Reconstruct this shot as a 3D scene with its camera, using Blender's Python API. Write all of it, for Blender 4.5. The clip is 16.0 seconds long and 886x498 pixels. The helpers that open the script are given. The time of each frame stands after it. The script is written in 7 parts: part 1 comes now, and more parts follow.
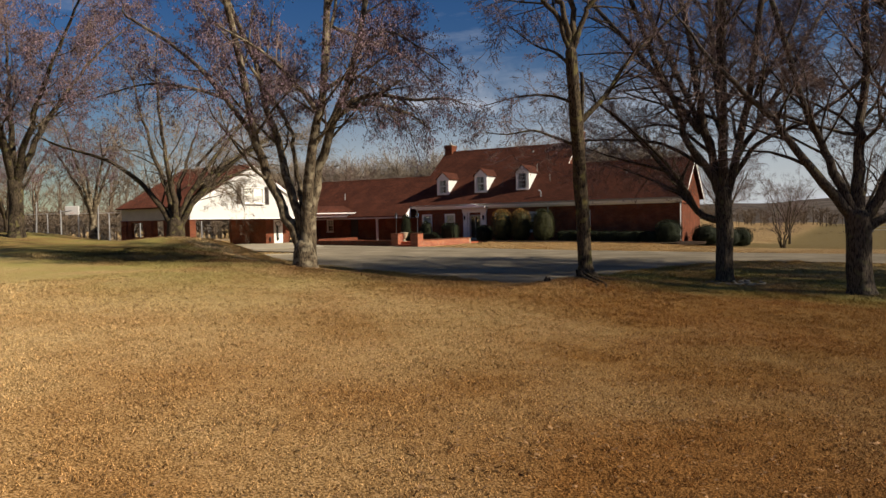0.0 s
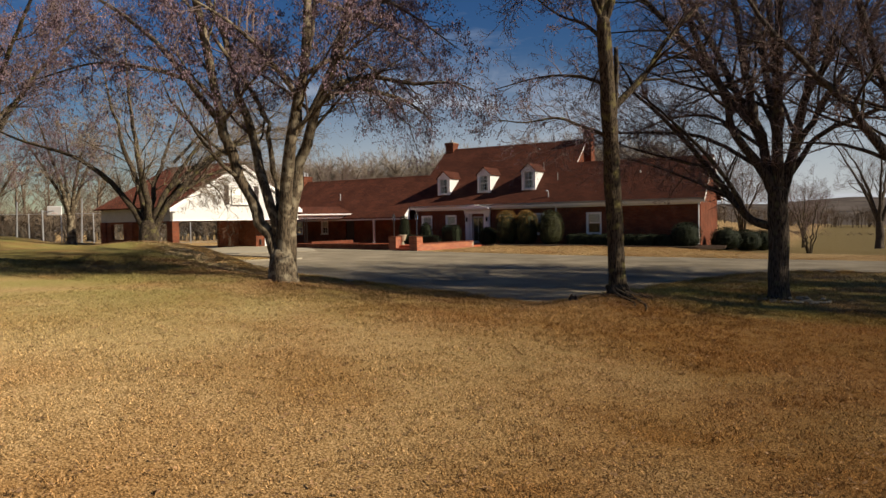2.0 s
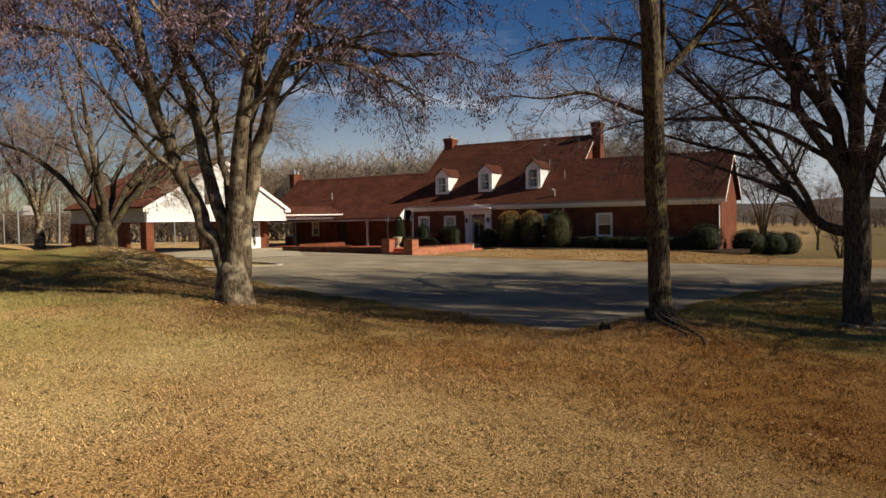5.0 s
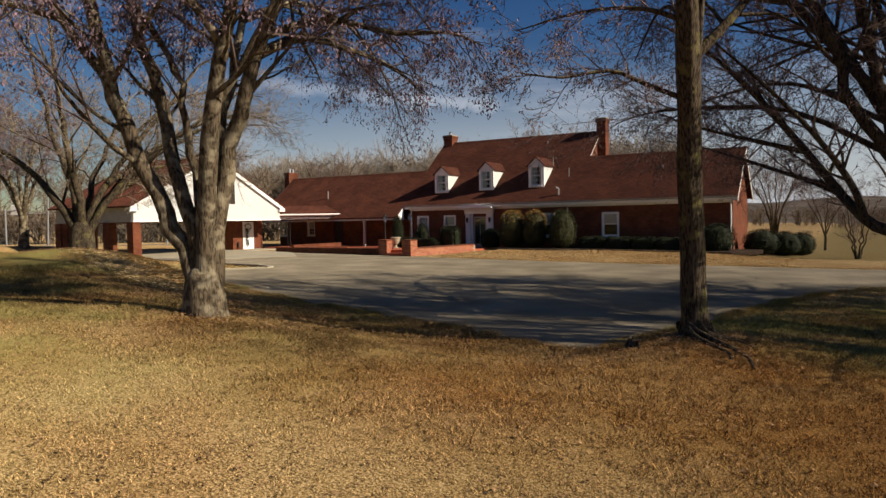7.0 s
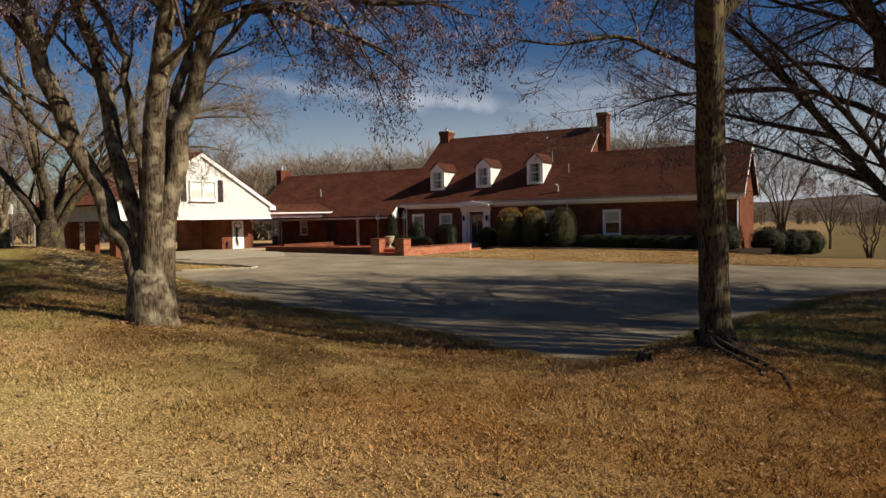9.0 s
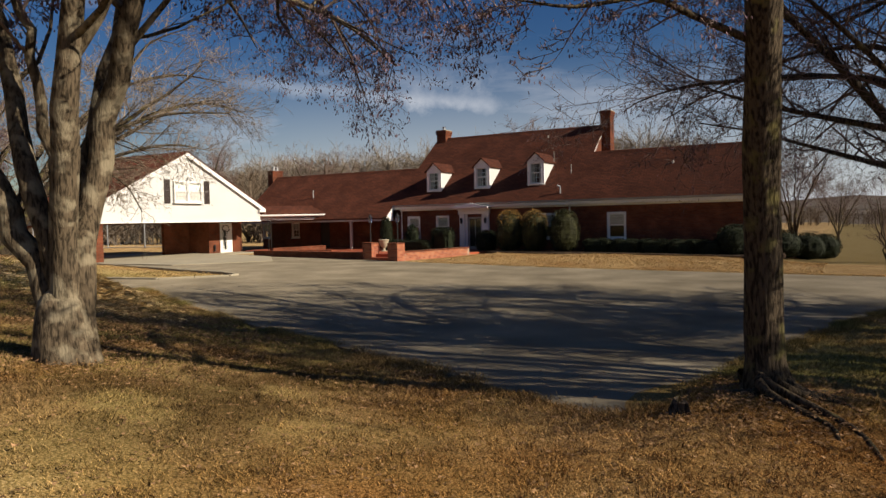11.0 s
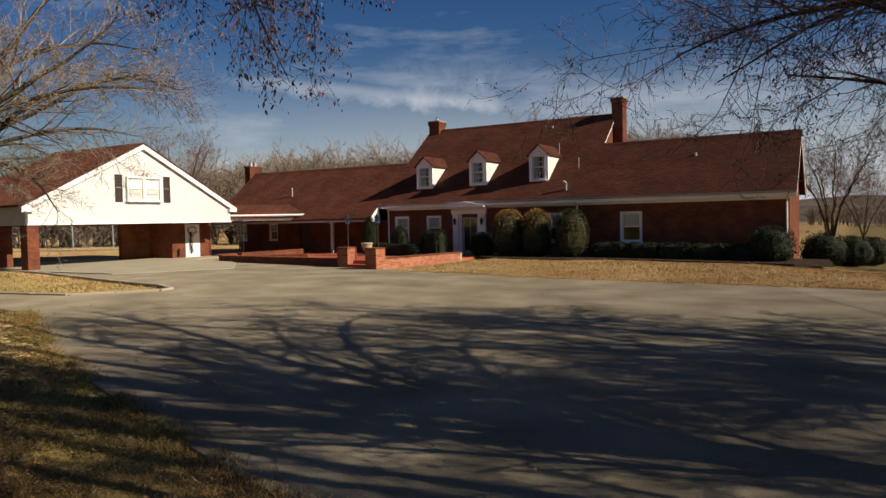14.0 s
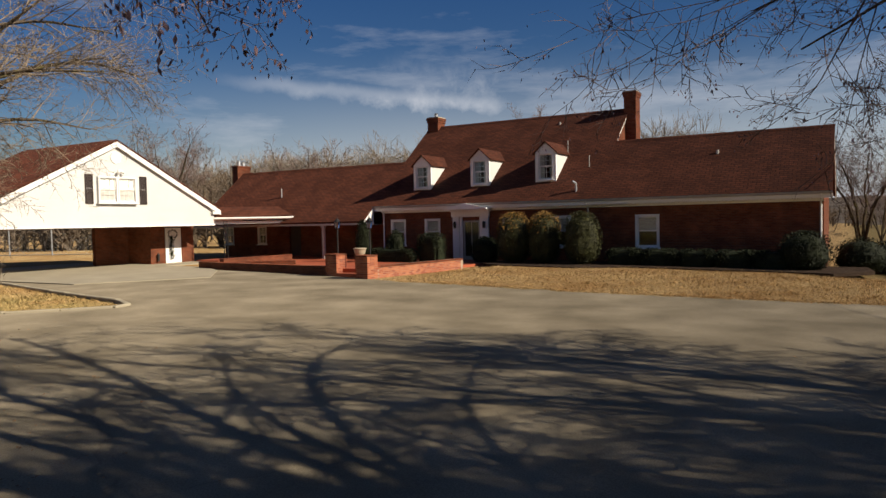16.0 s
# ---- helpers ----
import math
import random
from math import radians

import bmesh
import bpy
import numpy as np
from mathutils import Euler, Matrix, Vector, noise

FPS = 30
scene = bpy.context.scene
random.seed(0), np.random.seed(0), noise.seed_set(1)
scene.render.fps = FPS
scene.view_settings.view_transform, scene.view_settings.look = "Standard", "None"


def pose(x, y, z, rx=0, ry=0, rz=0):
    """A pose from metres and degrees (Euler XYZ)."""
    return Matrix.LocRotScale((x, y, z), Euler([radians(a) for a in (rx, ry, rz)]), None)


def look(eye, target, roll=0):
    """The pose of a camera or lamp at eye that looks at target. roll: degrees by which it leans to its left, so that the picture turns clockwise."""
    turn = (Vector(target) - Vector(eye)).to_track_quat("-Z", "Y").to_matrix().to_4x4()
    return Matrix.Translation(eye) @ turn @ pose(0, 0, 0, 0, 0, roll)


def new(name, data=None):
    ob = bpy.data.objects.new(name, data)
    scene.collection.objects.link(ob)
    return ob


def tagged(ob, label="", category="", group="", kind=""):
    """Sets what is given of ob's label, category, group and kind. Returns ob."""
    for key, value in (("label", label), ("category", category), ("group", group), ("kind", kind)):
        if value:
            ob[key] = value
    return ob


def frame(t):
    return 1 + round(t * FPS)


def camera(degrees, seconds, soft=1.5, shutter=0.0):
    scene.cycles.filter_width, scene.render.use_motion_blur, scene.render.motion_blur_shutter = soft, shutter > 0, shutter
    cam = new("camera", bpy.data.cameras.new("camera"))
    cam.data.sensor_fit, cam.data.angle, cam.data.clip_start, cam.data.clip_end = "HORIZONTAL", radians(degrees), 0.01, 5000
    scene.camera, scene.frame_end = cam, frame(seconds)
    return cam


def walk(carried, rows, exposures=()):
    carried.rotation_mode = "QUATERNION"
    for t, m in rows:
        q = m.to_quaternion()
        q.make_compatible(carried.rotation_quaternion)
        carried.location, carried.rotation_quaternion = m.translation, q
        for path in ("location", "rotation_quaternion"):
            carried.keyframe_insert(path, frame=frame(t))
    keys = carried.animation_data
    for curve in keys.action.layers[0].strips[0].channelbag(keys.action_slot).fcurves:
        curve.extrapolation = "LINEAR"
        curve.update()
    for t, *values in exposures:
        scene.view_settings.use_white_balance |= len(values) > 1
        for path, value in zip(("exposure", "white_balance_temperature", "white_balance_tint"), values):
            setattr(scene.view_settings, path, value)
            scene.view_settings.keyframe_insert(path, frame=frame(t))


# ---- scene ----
cam = camera(63.8, 16.0)
PATH = [
    (0, (27.466, -50.367, 1.606), (26.473, -48.633, 1.53), -1.2),
    (0.5, (27.011, -49.66, 1.624), (26.019, -47.925, 1.549), -1.2),
    (1, (26.556, -48.961, 1.665), (25.563, -47.226, 1.589), -1.2),
    (1.5, (26.113, -48.256, 1.71), (25.122, -46.521, 1.634), -1.2),
    (2, (25.722, -47.55, 1.748), (24.731, -45.815, 1.672), -1.1),
    (2.5, (25.406, -46.9, 1.769), (24.415, -45.165, 1.693), -1.1),
    (3, (25.109, -46.302, 1.757), (24.117, -44.567, 1.68), -1.1),
    (3.5, (24.778, -45.717, 1.785), (23.787, -43.981, 1.707), -1.1),
    (4, (24.486, -45.191, 1.811), (23.495, -43.455, 1.733), -1.1),
    (6.3, (23.382, -43.262, 1.899), (22.392, -41.526, 1.822), -1.0),
    (6.5, (23.29, -43.116, 1.898), (22.301, -41.38, 1.819), -1.1),
    (7, (23.095, -42.773, 1.87), (22.106, -41.036, 1.791), -1.1),
    (7.5, (22.933, -42.429, 1.835), (21.944, -40.693, 1.757), -1.1),
    (8, (22.811, -42.068, 1.791), (21.822, -40.331, 1.712), -1.2),
    (8.5, (22.682, -41.704, 1.776), (21.693, -39.967, 1.697), -1.2),
    (8.7, (22.635, -41.539, 1.77), (21.647, -39.802, 1.69), -1.2),
    (11, (21.75, -39.461, 1.897), (20.762, -37.724, 1.819), -1.2),
    (11.5, (21.544, -38.749, 1.875), (20.553, -37.014, 1.796), -1.2),
    (12, (21.232, -38.025, 1.901), (20.24, -36.29, 1.821), -1.2),
    (12.5, (20.959, -37.268, 1.882), (19.967, -35.533, 1.803), -1.2),
    (13, (20.628, -36.385, 1.893), (19.634, -34.651, 1.815), -1.2),
    (13.5, (20.261, -35.57, 1.918), (19.266, -33.836, 1.841), -1.2),
    (14, (19.888, -34.767, 1.952), (18.891, -33.035, 1.873), -1.2),
    (14.5, (19.481, -34.031, 1.985), (18.485, -32.299, 1.906), -1.2),
    (15, (19.129, -33.33, 2.024), (18.132, -31.598, 1.946), -1.2),
    (15.5, (18.811, -32.7, 2.065), (17.813, -30.969, 1.986), -1.2),
    (16, (18.492, -32.215, 2.086), (17.494, -30.483, 2.009), -1.2),
]
walk(cam, [(t, look(eye, target, roll)) for t, eye, target, roll in PATH], [(0.0, 0.35, 6550, 12), (16.0, 0.35, 6550, 12)])

# ---- world, sun, exposure ----
SUN_DIR = Vector((0.985 * 0.857, 0.17 * 0.857, 0.515)).normalized()   # towards the sun
world = bpy.data.worlds.new("sky")
scene.world = world
world.use_nodes = True
wn, wl = world.node_tree.nodes, world.node_tree.links
wbg = wn["Background"]
sky = wn.new("ShaderNodeTexSky")
sky.sky_type = "NISHITA"
sky.sun_disc = False
sky.sun_elevation = math.asin(SUN_DIR.z)
sky.sun_rotation = math.atan2(SUN_DIR.x, SUN_DIR.y)
sky.air_density, sky.dust_density, sky.ozone_density = 1.15, 0.25, 3.5
geo = wn.new("ShaderNodeTexCoord")
# thin high cloud, long wisps that thicken towards the horizon
mp = wn.new("ShaderNodeMapping")
mp.inputs["Scale"].default_value = (1.3, 1.6, 7.0)
mp.inputs["Rotation"].default_value = (0.12, 0.08, 0.5)
cn = wn.new("ShaderNodeTexNoise")
cn.inputs["Scale"].default_value, cn.inputs["Detail"].default_value, cn.inputs["Roughness"].default_value = 1.7, 7.0, 0.6
cr = wn.new("ShaderNodeValToRGB")
cr.color_ramp.elements[0].position, cr.color_ramp.elements[1].position = 0.54, 0.84
cr.color_ramp.elements[0].color, cr.color_ramp.elements[1].color = (0, 0, 0, 1), (0.7, 0.7, 0.7, 1)
cm = wn.new("ShaderNodeMix")
cm.data_type = "RGBA"
cm.inputs["B"].default_value = (11.6, 12.2, 13.2, 1)
wl.new(geo.outputs["Generated"], mp.inputs["Vector"])
wl.new(mp.outputs["Vector"], cn.inputs["Vector"])
wl.new(cn.outputs["Fac"], cr.inputs["Fac"])
# a veil of cirrus that lies low in the north-west
dt = wn.new("ShaderNodeVectorMath")
dt.operation = "DOT_PRODUCT"
dt.inputs[1].default_value = (-0.2, 0.97, 0.1)
wl.new(geo.outputs["Generated"], dt.inputs[0])
d1 = wn.new("ShaderNodeMapRange")
d1.interpolation_type = "SMOOTHSTEP"
d1.inputs["From Min"].default_value, d1.inputs["From Max"].default_value = 0.62, 1.0
wl.new(dt.outputs["Value"], d1.inputs["Value"])
el = wn.new("ShaderNodeSeparateXYZ")
wl.new(geo.outputs["Generated"], el.inputs[0])
d2 = wn.new("ShaderNodeMapRange")
d2.interpolation_type = "SMOOTHSTEP"
d2.inputs["From Min"].default_value, d2.inputs["From Max"].default_value = 0.24, 0.0
d2.inputs["To Min"].default_value, d2.inputs["To Max"].default_value = 0.0, 0.72
wl.new(el.outputs["Z"], d2.inputs["Value"])
mu = wn.new("ShaderNodeMath")
mu.operation = "MULTIPLY"
wl.new(d1.outputs["Result"], mu.inputs[0])
wl.new(d2.outputs["Result"], mu.inputs[1])
ad = wn.new("ShaderNodeMath")
ad.operation, ad.use_clamp = "ADD", True
wl.new(mu.outputs[0], ad.inputs[0])
wl.new(cr.outputs["Color"], ad.inputs[1])


def sky_math(op, a, b=None, clamp=False):
    m_ = wn.new("ShaderNodeMath")
    m_.operation, m_.use_clamp = op, clamp
    for k_, v_ in enumerate((a, b)):
        if v_ is None:
            continue
        if isinstance(v_, (int, float)):
            m_.inputs[k_].default_value = v_
        else:
            wl.new(v_, m_.inputs[k_])
    return m_.outputs[0]


def sky_step(v_, lo_, hi_):
    r_ = wn.new("ShaderNodeMapRange")
    r_.interpolation_type = "SMOOTHSTEP"
    r_.inputs["From Min"].default_value, r_.inputs["From Max"].default_value = lo_, hi_
    wl.new(v_, r_.inputs["Value"])
    return r_.outputs["Result"]


# one long bright wisp over the roof, with a thin torn veil about it
az, elv = sky_math("ARCTAN2", el.outputs["X"], el.outputs["Y"]), sky_math("ARCSINE", el.outputs["Z"])
tear = wn.new("ShaderNodeTexNoise")
tear.inputs["Scale"].default_value, tear.inputs["Detail"].default_value, tear.inputs["Roughness"].default_value = 9.0, 7.0, 0.65
wl.new(geo.outputs["Generated"], tear.inputs["Vector"])
mid = sky_math("ADD", sky_math("MULTIPLY", sky_math("ADD", az, 0.65), -0.085), 0.176)
off_mid = sky_math("ADD", sky_math("SUBTRACT", elv, mid), sky_math("MULTIPLY", sky_math("SUBTRACT", tear.outputs["Fac"], 0.5), 0.035))
line = sky_math("MULTIPLY", sky_step(sky_math("ABSOLUTE", off_mid), 0.017, 0.0), sky_math("MULTIPLY", sky_step(az, -0.86, -0.72), sky_step(az, -0.36, -0.5)))
veil = sky_math("MULTIPLY", sky_step(sky_math("ABSOLUTE", sky_math("SUBTRACT", elv, 0.168)), 0.075, 0.0), sky_math("MULTIPLY", sky_step(az, -0.8, -0.55), sky_step(az, -0.3, -0.5)))
veil = sky_math("MULTIPLY", veil, sky_step(tear.outputs["Fac"], 0.38, 0.72))
wisp = sky_math("ADD", sky_math("MULTIPLY", line, 0.38), sky_math("MULTIPLY", veil, 0.6), True)
wl.new(sky_math("MAXIMUM", ad.outputs[0], wisp), cm.inputs["Factor"])
hs = wn.new("ShaderNodeHueSaturation")
hs.inputs["Saturation"].default_value, hs.inputs["Hue"].default_value = 1.36, 0.516
wl.new(sky.outputs["Color"], hs.inputs["Color"])
wl.new(hs.outputs["Color"], cm.inputs["A"])
wl.new(cm.outputs["Result"], wbg.inputs["Color"])
wbg.inputs["Strength"].default_value = 0.040

sun = new("sun", bpy.data.lights.new("sun", "SUN"))
sun.data.energy, sun.data.angle, sun.data.color = 5.8, radians(0.5), (1.0, 0.9, 0.73)
sun.matrix_world = look((0, 0, 60), Vector((0, 0, 60)) - SUN_DIR)


# ---- materials ----
def material(name, colour, rough=0.8, metal=0.0, spread=0.15, scale=3.0, fine=40.0, bump=0.2, bump_dist=0.01, spec=0.3, island=0.0):
    """A surface with colour that varies at two scales and a fine relief, in metres of the world."""
    m = bpy.data.materials.new(name)
    m.use_nodes = True
    n, l = m.node_tree.nodes, m.node_tree.links
    b = n["Principled BSDF"]
    b.inputs["Roughness"].default_value, b.inputs["Metallic"].default_value = rough, metal
    b.inputs["Specular IOR Level"].default_value = spec
    g = n.new("ShaderNodeNewGeometry")
    a, c = n.new("ShaderNodeTexNoise"), n.new("ShaderNodeTexNoise")
    for t, sc in ((a, scale), (c, fine)):
        t.inputs["Scale"].default_value, t.inputs["Detail"].default_value = sc, 4.0
        l.new(g.outputs["Position"], t.inputs["Vector"])
    add = n.new("ShaderNodeMath")
    add.operation = "ADD"
    l.new(a.outputs["Fac"], add.inputs[0])
    l.new(c.outputs["Fac"], add.inputs[1])
    r = n.new("ShaderNodeValToRGB")
    lo, hi = [max(0.0, v * (1 - spread * 2)) for v in colour], [min(1.0, v * (1 + spread * 2)) for v in colour]
    r.color_ramp.elements[0].color, r.color_ramp.elements[1].color = (*lo, 1), (*hi, 1)
    r.color_ramp.elements[0].position, r.color_ramp.elements[1].position = 0.3, 0.7
    half = n.new("ShaderNodeMath")
    half.operation = "MULTIPLY"
    half.inputs[1].default_value = 0.5
    l.new(add.outputs[0], half.inputs[0])
    l.new(half.outputs[0], r.inputs["Fac"])
    out = r.outputs["Color"]
    if island:
        hs = n.new("ShaderNodeHueSaturation")
        mr = n.new("ShaderNodeMapRange")
        mr.inputs["To Min"].default_value, mr.inputs["To Max"].default_value = 1 - island, 1 + island
        l.new(g.outputs["Random Per Island"], mr.inputs["Value"])
        l.new(mr.outputs["Result"], hs.inputs["Value"])
        l.new(out, hs.inputs["Color"])
        out = hs.outputs["Color"]
    l.new(out, b.inputs["Base Color"])
    if bump:
        bp = n.new("ShaderNodeBump")
        bp.inputs["Strength"].default_value, bp.inputs["Distance"].default_value = bump, bump_dist
        l.new(c.outputs["Fac"], bp.inputs["Height"])
        l.new(bp.outputs["Normal"], b.inputs["Normal"])
    return m


def wall_vector(n, l):
    """(run along the wall, height): the run is x on walls that face y and y on walls that face x."""
    g = n.new("ShaderNodeNewGeometry")
    sp, sn = n.new("ShaderNodeSeparateXYZ"), n.new("ShaderNodeSeparateXYZ")
    l.new(g.outputs["Position"], sp.inputs[0])
    l.new(g.outputs["True Normal"], sn.inputs[0])
    ab = n.new("ShaderNodeMath")
    ab.operation = "ABSOLUTE"
    l.new(sn.outputs["X"], ab.inputs[0])
    gt = n.new("ShaderNodeMath")
    gt.operation = "GREATER_THAN"
    gt.inputs[1].default_value = 0.6
    l.new(ab.outputs[0], gt.inputs[0])
    mx = n.new("ShaderNodeMix")
    l.new(gt.outputs[0], mx.inputs["Factor"])
    l.new(sp.outputs["X"], mx.inputs["A"])
    l.new(sp.outputs["Y"], mx.inputs["B"])
    cb = n.new("ShaderNodeCombineXYZ")
    l.new(mx.outputs["Result"], cb.inputs["X"])
    l.new(sp.outputs["Z"], cb.inputs["Y"])
    return g, cb.outputs[0]


def brick_material(name, a, b_, mortar):
    m = bpy.data.materials.new(name)
    m.use_nodes = True
    n, l = m.node_tree.nodes, m.node_tree.links
    b = n["Principled BSDF"]
    b.inputs["Roughness"].default_value, b.inputs["Diffuse Roughness"].default_value = 0.85, 0.9
    b.inputs["Specular IOR Level"].default_value = 0.1
    g, v = wall_vector(n, l)
    t = n.new("ShaderNodeTexBrick")
    l.new(v, t.inputs["Vector"])
    t.inputs["Scale"].default_value = 1.0
    t.inputs["Brick Width"].default_value, t.inputs["Row Height"].default_value = 0.205, 0.068
    t.inputs["Mortar Size"].default_value, t.inputs["Mortar Smooth"].default_value = 0.006, 0.3
    t.inputs["Color1"].default_value, t.inputs["Color2"].default_value = (*a, 1), (*b_, 1)
    t.inputs["Mortar"].default_value = (*mortar, 1)
    no = n.new("ShaderNodeTexNoise")
    no.inputs["Scale"].default_value, no.inputs["Detail"].default_value = 1.3, 6.0
    l.new(g.outputs["Position"], no.inputs["Vector"])
    hs = n.new("ShaderNodeHueSaturation")
    mr = n.new("ShaderNodeMapRange")
    mr.inputs["From Min"].default_value, mr.inputs["From Max"].default_value = 0.3, 0.7
    mr.inputs["To Min"].default_value, mr.inputs["To Max"].default_value = 0.72, 1.25
    l.new(no.outputs["Fac"], mr.inputs["Value"])
    l.new(mr.outputs["Result"], hs.inputs["Value"])
    l.new(t.outputs["Color"], hs.inputs["Color"])
    l.new(hs.outputs["Color"], b.inputs["Base Color"])
    bp = n.new("ShaderNodeBump")
    bp.invert = True
    bp.inputs["Strength"].default_value, bp.inputs["Distance"].default_value = 0.8, 0.008
    l.new(t.outputs["Fac"], bp.inputs["Height"])
    l.new(bp.outputs["Normal"], b.inputs["Normal"])
    return m


def shingle_material():
    m = bpy.data.materials.new("roof_shingles")
    m.use_nodes = True
    n, l = m.node_tree.nodes, m.node_tree.links
    b = n["Principled BSDF"]
    b.inputs["Roughness"].default_value, b.inputs["Diffuse Roughness"].default_value = 0.9, 1.0
    b.inputs["Specular IOR Level"].default_value = 0.08
    g = n.new("ShaderNodeNewGeometry")
    # along the eave and up the slope: height over the sine of the pitch
    sp = n.new("ShaderNodeSeparateXYZ")
    l.new(g.outputs["Position"], sp.inputs[0])
    _, v = wall_vector(n, l)
    sv = n.new("ShaderNodeVectorMath")
    sv.operation = "MULTIPLY"
    sv.inputs[1].default_value = (1.0, 1.65, 1.0)
    l.new(v, sv.inputs[0])
    t = n.new("ShaderNodeTexBrick")
    l.new(sv.outputs[0], t.inputs["Vector"])
    t.inputs["Scale"].default_value = 1.0
    t.inputs["Brick Width"].default_value, t.inputs["Row Height"].default_value = 0.33, 0.145
    t.inputs["Mortar Size"].default_value, t.inputs["Mortar Smooth"].default_value = 0.017, 0.4
    t.inputs["Color1"].default_value, t.inputs["Color2"].default_value = (0.12, 0.041, 0.023, 1), (0.078, 0.029, 0.018, 1)
    t.inputs["Mortar"].default_value = (0.034, 0.014, 0.011, 1)
    no = n.new("ShaderNodeTexNoise")
    no.inputs["Scale"].default_value, no.inputs["Detail"].default_value = 0.7, 6.0
    l.new(g.outputs["Position"], no.inputs["Vector"])
    hs = n.new("ShaderNodeHueSaturation")
    mr = n.new("ShaderNodeMapRange")
    mr.inputs["From Min"].default_value, mr.inputs["From Max"].default_value = 0.3, 0.7
    mr.inputs["To Min"].default_value, mr.inputs["To Max"].default_value = 0.75, 1.2
    l.new(no.outputs["Fac"], mr.inputs["Value"])
    l.new(mr.outputs["Result"], hs.inputs["Value"])
    l.new(t.outputs["Color"], hs.inputs["Color"])
    l.new(hs.outputs["Color"], b.inputs["Base Color"])
    bp = n.new("ShaderNodeBump")
    bp.invert = True
    bp.inputs["Strength"].default_value, bp.inputs["Distance"].default_value = 0.6, 0.012
    l.new(t.outputs["Fac"], bp.inputs["Height"])
    l.new(bp.outputs["Normal"], b.inputs["Normal"])
    return m


def ramp(n, stops):
    r = n.new("ShaderNodeValToRGB")
    e = r.color_ramp.elements
    while len(e) < len(stops):
        e.new(0.5)
    for k, (p, c) in zip(e, stops):
        k.position, k.color = p, (*c, 1)
    return r


def lawn_material(name="dormant_grass", island=0.0, shade=1.0):
    """Winter lawn: straw-coloured dormant grass with green and rusty patches."""
    m = bpy.data.materials.new(name)
    m.use_nodes = True
    n, l = m.node_tree.nodes, m.node_tree.links
    b = n["Principled BSDF"]
    b.inputs["Roughness"].default_value, b.inputs["Diffuse Roughness"].default_value = 0.95, 0.8
    b.inputs["Specular IOR Level"].default_value = 0.05
    g = n.new("ShaderNodeNewGeometry")

    def tex(scale, detail=5.0):
        t = n.new("ShaderNodeTexNoise")
        t.inputs["Scale"].default_value, t.inputs["Detail"].default_value = scale, detail
        l.new(g.outputs["Position"], t.inputs["Vector"])
        return t.outputs["Fac"]
    base = ramp(n, [(p, tuple(c * shade for c in k)) for p, k in [(0.36, (0.135, 0.084, 0.036)), (0.5, (0.43, 0.282, 0.118)), (0.63, (0.68, 0.5, 0.262))]])
    l.new(tex(46, 7), base.inputs["Fac"])
    rust = ramp(n, [(0.42, (0, 0, 0)), (0.7, (0.5, 0.5, 0.5))])
    l.new(tex(0.35, 3), rust.inputs["Fac"])
    mr = n.new("ShaderNodeMix")
    mr.data_type = "RGBA"
    mr.blend_type = "MULTIPLY"
    mr.inputs["B"].default_value = (0.58, 0.4, 0.25, 1)
    spx = n.new("ShaderNodeSeparateXYZ")
    l.new(g.outputs["Position"], spx.inputs[0])
    east = n.new("ShaderNodeMapRange")
    east.inputs["From Min"].default_value, east.inputs["From Max"].default_value = 17.0, 30.0
    east.inputs["To Min"].default_value, east.inputs["To Max"].default_value = 0.0, 1.0
    l.new(spx.outputs["X"], east.inputs["Value"])
    ra = n.new("ShaderNodeMath")
    ra.operation, ra.use_clamp = "ADD", True
    l.new(rust.outputs["Color"], ra.inputs[0])
    south = n.new("ShaderNodeMapRange")
    south.inputs["From Min"].default_value, south.inputs["From Max"].default_value = -28.5, -32.0
    l.new(spx.outputs["Y"], south.inputs["Value"])
    es = n.new("ShaderNodeMath")
    es.operation = "MULTIPLY"
    l.new(east.outputs["Result"], es.inputs[0])
    l.new(south.outputs["Result"], es.inputs[1])
    l.new(es.outputs[0], ra.inputs[1])
    # rank rusty growth along the drive
    rank, past = n.new("ShaderNodeMapRange"), n.new("ShaderNodeMapRange")
    rank.inputs["From Min"].default_value, rank.inputs["From Max"].default_value = -38.5, -34.5
    rank.inputs["To Max"].default_value = 0.4
    past.inputs["From Min"].default_value, past.inputs["From Max"].default_value = -22.0, -26.0
    l.new(spx.outputs["Y"], rank.inputs["Value"])
    l.new(spx.outputs["Y"], past.inputs["Value"])
    rp = n.new("ShaderNodeMath")
    rp.operation = "MULTIPLY_ADD"
    rp.use_clamp = True
    l.new(rank.outputs["Result"], rp.inputs[0])
    l.new(past.outputs["Result"], rp.inputs[1])
    l.new(ra.outputs[0], rp.inputs[2])
    l.new(rp.outputs[0], mr.inputs["Factor"])
    l.new(base.outputs["Color"], mr.inputs["A"])
    # green where the tree shade keeps the soil damp
    sp = n.new("ShaderNodeSeparateXYZ")
    l.new(g.outputs["Position"], sp.inputs[0])
    band = n.new("ShaderNodeMapRange")
    band.inputs["From Min"].default_value, band.inputs["From Max"].default_value = -44.5, -38.5
    l.new(sp.outputs["Y"], band.inputs["Value"])
    gn = ramp(n, [(0.34, (0.1, 0.1, 0.1)), (0.56, (0.85, 0.85, 0.85))])
    l.new(tex(0.45, 5), gn.inputs["Fac"])
    gm = n.new("ShaderNodeMath")
    gm.operation = "MULTIPLY"
